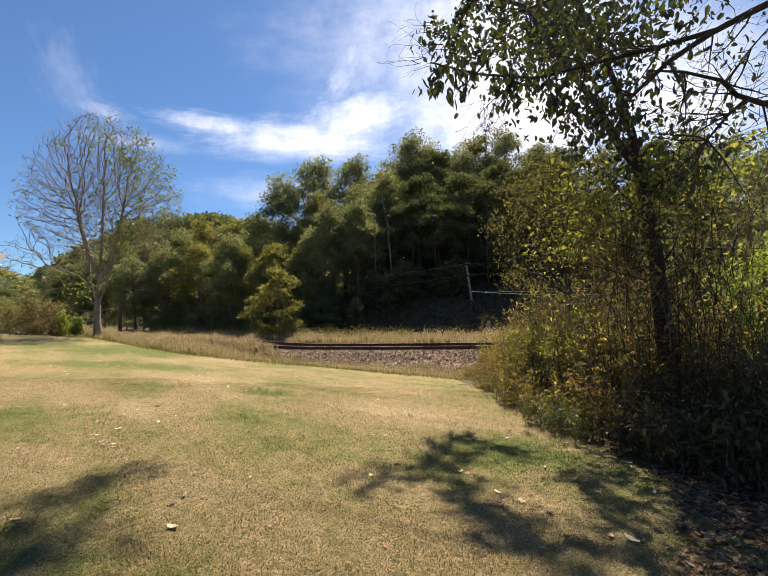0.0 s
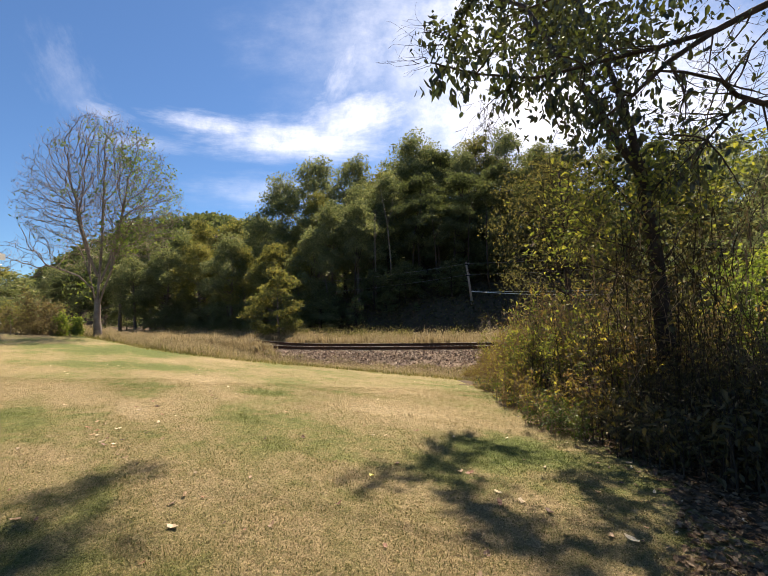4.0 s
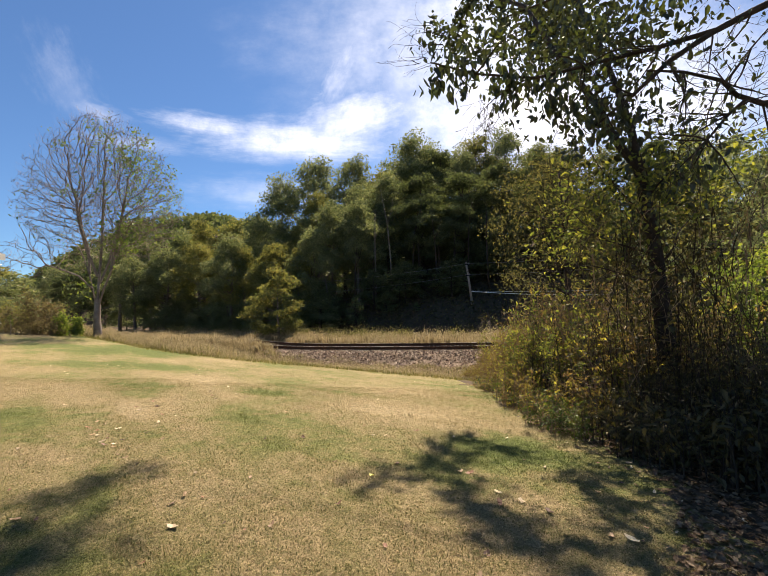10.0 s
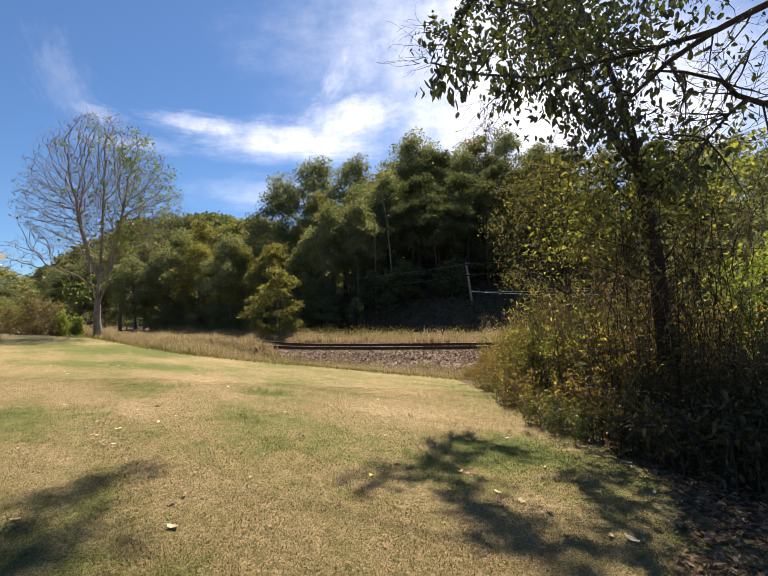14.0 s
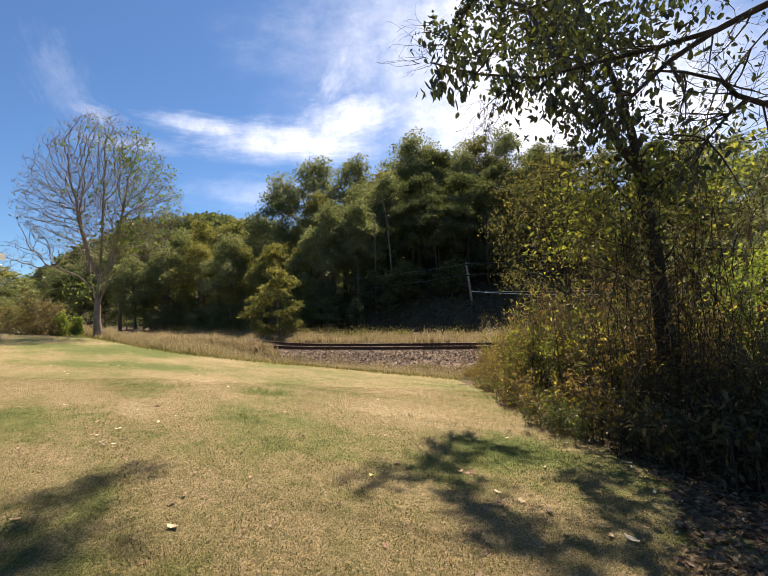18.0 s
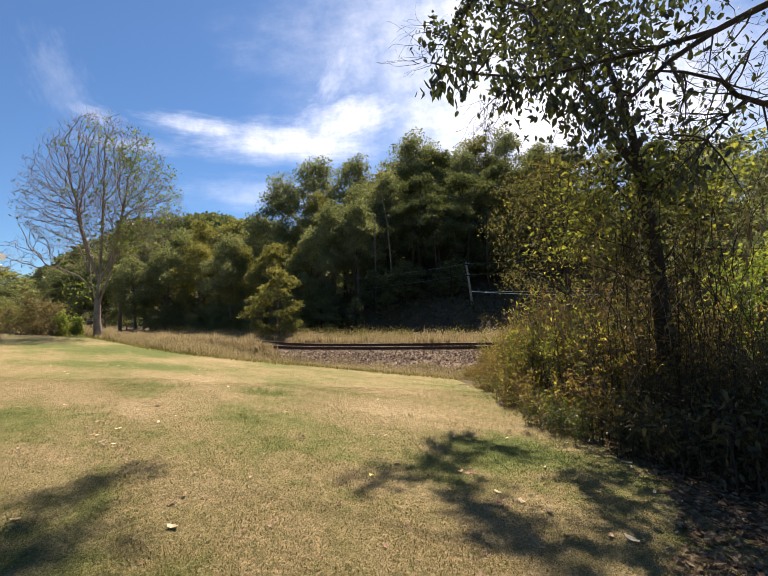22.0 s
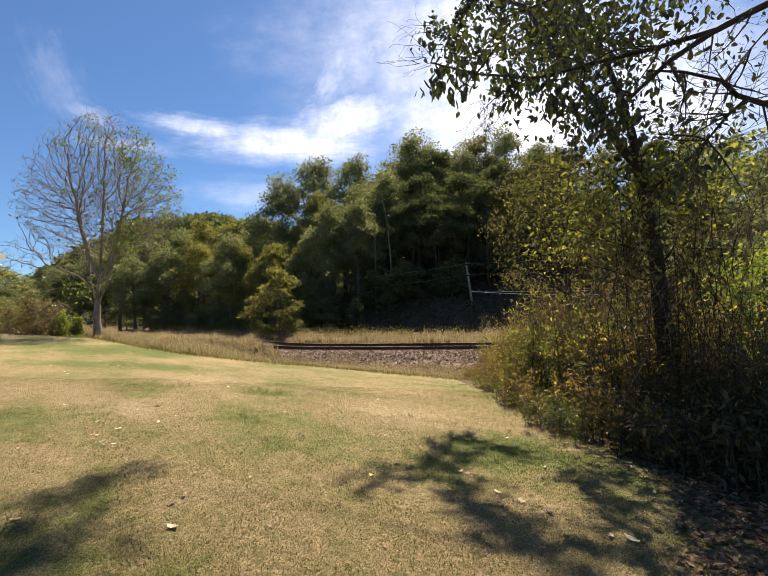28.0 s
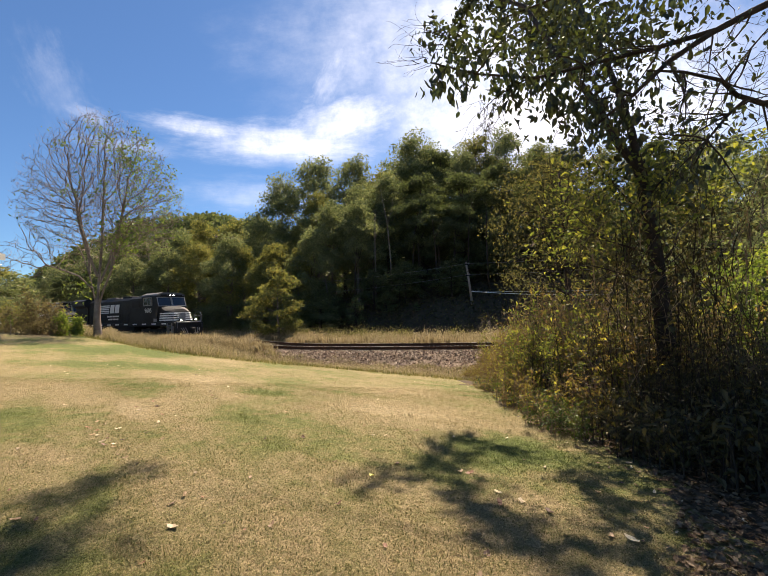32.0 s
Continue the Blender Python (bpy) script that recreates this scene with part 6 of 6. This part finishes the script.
    for i in range(4):
        z0 = 1.74 + i * 0.22
        bars = [(8.0, -1.436, 9.02, -1.436), (9.02, -1.436, 9.575, -0.86), (9.575, -0.86, 9.575, 0.86), (9.575, 0.86, 9.02, 1.436), (9.02, 1.436, 8.0, 1.436)]
        for x0, y0, x1, y1 in bars:
            def lean(x, y, z):
                q = (z - 1.62) / 1.05
                return (x - (0.26 * q if x > 8.5 else 0), y * (1 - 0.085 * q) + (0.012 if y > 0 else -0.012), z)
            s = Shape().add([lean(x0, y0, z0), lean(x1, y1, z0), lean(x1, y1, z0 + 0.13), lean(x0, y0, z0 + 0.13)], [(0, 1, 2, 3)])
            d = Vector((x1 - x0, y1 - y0, 0)).normalized()
            out = Vector((d.y, -d.x, 0)) * 0.02
            s.v += [tuple(Vector(p) + out) for p in s.v]
            s.f = [(0, 1, 2, 3), (7, 6, 5, 4), (0, 4, 5, 1), (1, 5, 6, 2), (2, 6, 7, 3), (3, 7, 4, 0)]
            part("stripe", s, WHITE, nz, "white painted stripe")
    part("nose_top_panel", Shape().add([(8.0, -1.30, 3.05), (8.72, -1.24, 2.745), (9.18, -0.46, 2.86), (7.75, -0.55, 3.31)], [(0, 1, 2, 3)]).add([(8.0, 1.30, 3.05), (8.72, 1.24, 2.745), (9.18, 0.46, 2.86), (7.75, 0.55, 3.31)], [(3, 2, 1, 0)]), NOSETOP, nz, "dusty upper faces of the nose")
    part("nose_door", Shape().box(9.44, 9.60, -0.36, 0.30, 1.66, 2.5, 0.01), STEEL, nz, "pale nose door")
    # lights
    lamps = Shape().box(7.45, 7.78, -0.34, 0.34, 4.2, 4.46, 0.03)
    hl = part("headlight_case", lamps, UNDER, E)
    for y in (-0.17, 0.17):
        part("headlight", Shape().tube([(7.76, y, 4.33), (7.80, y, 4.33)], 0.07, 12), lens, hl, "headlight")
    for y in (-0.8, 0.8):
        part("number_board", Shape().box(7.62, 7.72, y - 0.33, y + 0.33, 4.2, 4.42, 0.01), UNDER, E)
        d = part("ditch_light_case", Shape().tube([(10.25, y * 0.95, 1.78), (10.5, y * 0.95, 1.78)], 0.13, 12), UNDER, E)
        part("ditch_light", Shape().tube([(10.5, y * 0.95, 1.78), (10.53, y * 0.95, 1.78)], 0.08, 12), lens, d, "ditch light")
    # pilot, coupler, hoses, steps
    part("pilot", Shape().prism([(-1.42, 0.62), (-1.1, 0.14), (1.1, 0.14), (1.42, 0.62), (1.42, 1.5), (-1.42, 1.5)], "x", 10.45, F), UNDER, E, "grimy steel pilot")
    part("plow", Shape().add([(10.75, -1.3, 0.14), (11.0, 0, 0.12), (10.75, 1.3, 0.14), (10.75, -1.3, 0.72), (10.85, 0, 0.72), (10.75, 1.3, 0.72), (10.7, -1.3, 0.14), (10.7, 1.3, 0.14), (10.7, -1.3, 0.72), (10.7, 1.3, 0.72)],
                             [(0, 1, 4, 3), (1, 2, 5, 4), (3, 4, 5, 9, 8), (0, 6, 7, 2, 1), (6, 8, 9, 7), (0, 3, 8, 6), (2, 7, 9, 5)]), UNDER, E, "grimy snow plow")
    for x in (F, -10.7):
        sgn = 1 if x > 0 else -1
        part("coupler", Shape().box(min(x, x + sgn * 0.55), max(x, x + sgn * 0.55), -0.14, 0.14, 0.72, 1.02, 0.04).box(min(x + sgn * 0.32, x + sgn * 0.6), max(x + sgn * 0.32, x + sgn * 0.6), -0.24, 0.24, 0.74, 1.0, 0.05), UNDER, E)
    for y in (-0.95, -0.75, -0.5, 0.5, 0.75, 0.95):
        part("air_hose", Shape().tube([(10.78, y, 1.0), (10.95, y * 0.95, 0.8), (11.0, y * 0.8, 0.5), (10.95, y * 0.6, 0.42)], 0.028, 5), STEEL, E, "pale looping air hose")
    part("anticlimber", Shape().box(10.4, 10.8, -1.2, 1.2, 1.50, 1.62, 0.02), STEEL, E, "pale front platform edge")
    for x, y in ((9.9, -1), (9.9, 1), (-10.0, -1), (-10.0, 1)):
        st = Shape()
        for k in range(4):
            st.box(x - 0.32, x + 0.32, y * 1.48 - 0.12, y * 1.48 + 0.12, 0.38 + k * 0.3, 0.42 + k * 0.3)
        st.box(x - 0.36, x - 0.32, y * 1.48 - 0.13, y * 1.48 + 0.13, 0.36, 1.5).box(x + 0.32, x + 0.36, y * 1.48 - 0.13, y * 1.48 + 0.13, 0.36, 1.5)
        part("steps", st, STEEL, E, "pale boarding steps")
    for y in (-1, 1):
        rails = Shape()
        rails.tube([(-10.4, y * 1.42, 2.6), (2.4, y * 1.42, 2.6)], 0.02, 5)
        for x in np.arange(-10.4, 2.5, 1.6):
            rails.tube([(x, y * 1.42, 1.62), (x, y * 1.42, 2.6)], 0.018, 5)
        part("handrail", rails, UNDER, E, "thin dark walkway handrail")
        fr = Shape()
        fr.tube([(9.35, y * 1.46, 0.7), (9.35, y * 1.46, 2.3), (9.6, y * 1.44, 2.55), (10.4, y * 1.35, 2.5), (10.7, y * 1.3, 2.2), (10.75, y * 1.3, 1.0)], 0.024, 6)
        fr.tube([(10.3, y * 1.46, 0.7), (10.3, y * 1.42, 2.45)], 0.022, 6)
        fr.tube([(10.7, y * 1.3, 2.15), (10.75, y * 0.5, 2.15), (10.75, y * 0.5, 1.55)], 0.022, 6)
        part("front_handrail", fr, STEEL, E, "pale front handrail")
        for i in range(12):
            x0 = -10.4 + i * 1.72
            part("sill_stripe", Shape().box(x0, x0 + 0.75, min(y * 1.498, y * 1.515), max(y * 1.498, y * 1.515), 1.40, 1.52), WHITE, E, "white reflective dash on the sill")
        # side writing
        out = y * 1.525
        written(number, 0.62, (6.2, y * 1.512, 2.62), WHITE, cab, 0 if y < 0 else 180, "white road number")
        lg = part("emblem", Shape(), WHITE, E, "white slanted emblem with speed lines")
        s = Shape()
        yy = y * 1.0
        for i in range(5):
            s.box(-5.6 + 0.1 * i, -2.55 + 0.05 * i, min(yy, yy * 1.012), max(yy, yy * 1.012), 2.75 + i * 0.2, 2.87 + i * 0.2)
        for x0, w0 in ((-2.35, 0.85), (-1.3, 0.85)):
            s.prism([(x0, 2.75), (x0 + w0, 2.75), (x0 + w0 + 0.22, 3.68), (x0 + 0.22, 3.68)], "y", min(yy, yy * 1.012), max(yy, yy * 1.012))
        lg.data = mesh_of("emblem", s, WHITE)
        s = Shape()
        for i, (x0, x1) in enumerate(((-2.9, -0.4), (-2.7, -0.5))):
            s.box(x0, x1, min(yy, yy * 1.012), max(yy, yy * 1.012), 2.3 - i * 0.32, 2.46 - i * 0.32)
        part("small_lettering", s, WHITE, E, "two lines of small white lettering")
        for i in range(13):
            x0 = -7.0 + i * 0.73
            part("engine_door", Shape().box(x0 + 0.03, x0 + 0.70, min(y * 0.97, y * 0.995), max(y * 0.97, y * 0.995), 1.75, 2.2 if i in (6, 7, 8) else 2.65, 0.008), BLACK, E)
        grille = Shape()
        for i in range(9):
            grille.box(-9.9, -7.4, min(y * 1.115, y * 1.14), max(y * 1.115, y * 1.14), 2.2 + i * 0.14, 2.28 + i * 0.14)
        part("radiator_grille", grille, UNDER, E)
        part("vent_box", Shape().box(3.1, 4.6, min(y * 1.41, y * 1.46), max(y * 1.41, y * 1.46), 3.2, 3.9, 0.02), UNDER, E)
        part("data_panel", Shape().box(7.15, 7.75, min(y * 1.498, y * 1.512), max(y * 1.498, y * 1.512), 1.66, 1.98), STEEL, E, "pale data panel on the cab side")
    part("fuel_tank", Shape().prism([(-1.35, 1.2), (-1.45, 0.75), (-1.0, 0.32), (1.0, 0.32), (1.45, 0.75), (1.35, 1.2)], "x", -3.2, 3.4), UNDER, E, "grimy black fuel tank")
    wheels = []
    for c in (6.9, -6.9):
        T = part("truck", Shape().box(c - 2.7, c + 2.7, -1.12, -0.98, 0.5, 0.95, 0.06).box(c - 2.7, c + 2.7, 0.98, 1.12, 0.5, 0.95, 0.06).box(c - 0.5, c + 0.5, -1.0, 1.0, 0.6, 0.9, 0.05), UNDER, E, "grimy three-axle truck")
        for x in (-2.02, 0.0, 2.02):
            for y in (-1, 1):
                part("axle_box", Shape().box(c + x - 0.22, c + x + 0.22, min(y * 1.1, y * 1.26), max(y * 1.1, y * 1.26), 0.36, 0.72, 0.04), UNDER, T)
                W = Shape().tube([(0, y * 0.68, 0), (0, y * 0.71, 0), (0, y * 0.712, 0), (0, y * 0.84, 0)], [0.54, 0.54, 0.515, 0.51], 20)
                W.tube([(0, y * 0.84, 0), (0, y * 0.88, 0)], 0.16, 8)
                W.box(-0.03, 0.03, min(y * 0.84, y * 0.865), max(y * 0.84, y * 0.865), -0.42, 0.42)
                w = part("wheel", W, WHEEL, E, "steel wheel")
                wheels.append((w, c + x))
    return E, wheels


LEAD, LEAD_WHEELS = locomotive("black diesel locomotive with white nose stripes and lit headlights", "9605", LAMP)
TRAIL, TRAIL_WHEELS = locomotive("black diesel locomotive coupled behind the leading one", "", UNLIT)


# ---- utility pole and wires behind the track ----
def pole():
    x, y = 8.55, 38.0
    z = ground_at(x, y)
    P = thing("utility_pole", "slightly leaning grey wooden utility pole with wires", "utility pole")
    part("post", Shape().tube([(0.14, 0, -0.5), (-0.08, 0, 0.5 * (6.72 - z)), (-0.32, 0, 6.72 - z)], [0.12, 0.11, 0.085], 10), PALE_BARK, P, "weathered wooden post", smooth=True)
    part("guy_post", Shape().tube([(0.35, 0.1, -0.4), (0.10, 0.1, 3.6 - z)], [0.04, 0.035], 8), BARK, P)
    part("cap", Shape().tube([(-0.32, 0, 6.72 - z), (-0.325, 0, 6.77 - z)], [0.12, 0.05], 8), UNDER, P)
    for h in (6.5, 5.4):
        part("bracket", Shape().box(-0.42, 0.18, -0.2, -0.1, h - z - 0.05, h - z + 0.05, 0.01), UNDER, P)
        part("insulator", Shape().tube([(-0.1, -0.26, h - z), (-0.1, -0.26, h - z + 0.14)], [0.05, 0.035], 8), STEEL, P)
    P.matrix_basis = pose(x, y, z)
    def wire(a, b, sag, r, mat, label):
        pts = []
        for i in range(25):
            q = i / 24
            p = Vector(a).lerp(Vector(b), q)
            p.z -= sag * 4 * q * (1 - q)
            pts.append(p)
        tagged(part("overhead_wire", Shape().tube(pts, r, 5), mat), label, "wire", "wires of the pole")
    wire((8.4, 38, 6.6), (-16, 46, 5.9), 0.5, 0.012, OLDWIRE, "thin bare power line against the dark wood")
    wire((8.4, 38, 5.5), (-16, 46, 4.6), 0.5, 0.012, OLDWIRE, "thin bare power line against the dark wood")
    wire((8.4, 38, 6.6), (30, 31, 7.0), 0.4, 0.012, OLDWIRE, "thin bare power line against the dark wood")
    wire((8.4, 38, 5.5), (30, 31, 5.9), 0.4, 0.012, OLDWIRE, "thin bare power line against the dark wood")
    wire((8.6, 38, 3.85), (30, 31, 3.6), 0.35, 0.012, WIRE, "telephone cable sagging from the pole, whitened for its glint")
    wire((8.6, 38, 3.8), (30, 31, 3.1), 0.5, 0.03, WIRE, "thick cable sagging from the pole, whitened for its glint")


OLDWIRE = plain("dull_wire", (0.26, 0.25, 0.24), 0.5, 1.0)
# Near-white colour stands in for the sun's glint on the cables.
WIRE = mottled("glint_whitened_cable", (0.62, 0.61, 0.58), (0.8, 0.79, 0.76), 3, 0.45)
pole()


# ---- thin clouds, far off, drifting ----
def cloud_material():
    m, n, l, p = material("cirrus")
    n.remove(p)
    tc = n.new("ShaderNodeTexCoord").outputs["Object"]
    def put(x, z, sx, sz, turn, soft, lo):
        """One soft patch, torn by noise."""
        a = n.new("ShaderNodeMapping")
        a.vector_type = "TEXTURE"
        a.inputs["Location"].default_value = (x, 0, z)
        a.inputs["Rotation"].default_value = (0, radians(turn), 0)
        a.inputs["Scale"].default_value = (sx, 1000, sz)
        l.new(tc, a.inputs["Vector"])
        d = n.new("ShaderNodeVectorMath")
        d.operation = "LENGTH"
        w = n.new("ShaderNodeTexNoise")
        w.inputs["Scale"].default_value, w.inputs["Detail"].default_value, w.inputs["Roughness"].default_value = 2.3, 11, 0.66
        l.new(a.outputs[0], w.inputs["Vector"])
        s = n.new("ShaderNodeVectorMath")
        s.operation = "SUBTRACT"
        s.inputs[1].default_value = (0.5, 0.5, 0.5)
        l.new(w.outputs["Color"], s.inputs[0])
        k = n.new("ShaderNodeVectorMath")
        k.operation = "MULTIPLY_ADD"
        k.inputs[1].default_value = (soft, soft, soft)
        l.new(s.outputs[0], k.inputs[0]), l.new(a.outputs[0], k.inputs[2])
        l.new(k.outputs[0], d.inputs[0])
        r = n.new("ShaderNodeMapRange")
        r.interpolation_type = "SMOOTHSTEP"
        r.inputs["From Min"].default_value, r.inputs["From Max"].default_value = 1.15, -0.15
        r.inputs["To Max"].default_value = lo
        l.new(d.outputs["Value"], r.inputs["Value"])
        return r.outputs[0]
    total = None
    for q in CLOUDS:
        v = put(*q)
        if total is None:
            total = v
        else:
            a = n.new("ShaderNodeMath")
            a.operation = "MAXIMUM"
            l.new(total, a.inputs[0]), l.new(v, a.inputs[1])
            total = a.outputs[0]
    wisp, veil = noise_ramp(n, l, tc, 0.0042, [(0.28, (0.3, 0.3, 0.3)), (0.64, (1, 1, 1))], 12, 0.68)
    thin = n.new("ShaderNodeMath")
    thin.operation = "MULTIPLY"
    l.new(total, thin.inputs[0]), l.new(veil.outputs[0], thin.inputs[1])
    total = thin.outputs[0]
    e, t, s = n.new("ShaderNodeEmission"), n.new("ShaderNodeBsdfTransparent"), n.new("ShaderNodeMixShader")
    e.inputs[0].default_value, e.inputs[1].default_value = (0.96, 0.97, 1.0, 1), 0.78
    l.new(total, s.inputs[0]), l.new(t.outputs[0], s.inputs[1]), l.new(e.outputs[0], s.inputs[2])
    l.new(s.outputs[0], n["Material Output"].inputs[0])
    return m


# x, z, half width, half height, turn, raggedness, density
CLOUDS = [(-480, 1150, 780, 180, 4, 1.0, 0.92), (-1080, 1275, 480, 90, 12, 1.1, 0.7), (-120, 1300, 600, 240, -14, 1.2, 0.85), (1000, 1300, 1200, 760, 0, 0.7, 1.1), (-190, 1640, 150, 420, 24, 1.2, 0.45), (900, 1800, 1700, 800, 0, 0.8, 0.75),
          (-1850, 1400, 320, 80, 25, 1.6, 0.26), (-2080, 1640, 200, 460, -28, 1.9, 0.12), (2000, 1400, 1300, 1000, 0, 0.8, 0.75), (-650, 800, 700, 140, 5, 1.3, 0.3), (-1600, 1180, 500, 70, 10, 1.3, 0.25)]


def clouds():
    s = Shape()
    n = 24
    for i in range(n + 1):
        for j in range(9):
            s.v.append((-3600 + 7200 * i / n, 0, 250 + 2100 * j / 8))
    for i in range(n):
        for j in range(8):
            k = i * 9 + j
            s.f.append((k, k + 9, k + 10, k + 1))
    ob = tagged(part("cloud_bank", s, cloud_material()), "thin white cirrus streaks in the blue sky", "clouds", kind="structure")
    ob.matrix_basis = pose(0, 2500, 0)
    return ob


CLOUD_BANK = clouds()


# ---- what moves ----
RUN = [(0, -262), (28, -54.2), (29, -46.7), (29.5, -43.2), (30, -39.6), (30.5, -36.0), (31, -32.3), (31.5, -28.3), (32, -23.9)]


def motions():
    # the clouds drift slowly
    walk(CLOUD_BANK, [(0, pose(0, 2500, 0)), (16, pose(-48, 2500, -10)), (32, pose(-92, 2500, -22))])
    # the train: distance of its front along the line
    ahead = RUN
    times = [q[0] for q in ahead]
    def front(t):
        return float(np.interp(t, times, [q[1] for q in ahead]))
    for engine, wheels, behind in ((LEAD, LEAD_WHEELS, 0.0), (TRAIL, TRAIL_WHEELS, 22.3)):
        rows = []
        for t in [0, 4, 8, 12, 16, 20, 24, 26, 27] + [27.5 + 0.25 * k for k in range(19)]:
            s = front(t) - behind
            x0, y0, a0 = on_track(s - 3.9, 0.7525)
            x1, y1, a1 = on_track(s - 17.7, 0.7525)
            turn = math.degrees(math.atan2(y0 - y1, x0 - x1))
            rows.append((t, pose((x0 + x1) / 2, (y0 + y1) / 2, 0.02 + float(grade(s - 11)), 0, 0, turn)))
        walk(engine, rows)
        for w, x in wheels:
            y = w.location.y
            rows, spin, last = [], 0.0, front(28.3)
            rows.append((0, pose(x, 0, 0.54)))
            t = 28.3
            while t <= 32.001:
                now = front(t)
                spin += math.degrees((now - last) / 0.51)
                last = now
                rows.append((t, pose(x, 0, 0.54, 0, spin, 0)))
                t += 1 / FPS
            walk(w, rows)
    # twigs in the breeze, slowly still lifting and sinking
    for k, (spray, root) in enumerate(SWAYING):
        r = random.Random(k)
        rows = []
        for t in range(0, 33):
            gust = 1.0 if t < 12 else (0.55 if t < 20 else 0.3)
            a = gust * (3.0 * math.sin(1.3 * t + 0.8 * k) + 1.6 * math.sin(2.9 * t + k * 1.7))
            b = gust * (2.4 * math.sin(1.05 * t + 1.1 * k + 1) + 1.2 * math.sin(2.3 * t + k))
            rows.append((t, pose(*root, b, a, 0.4 * a)))
        walk(spray, rows)


motions()
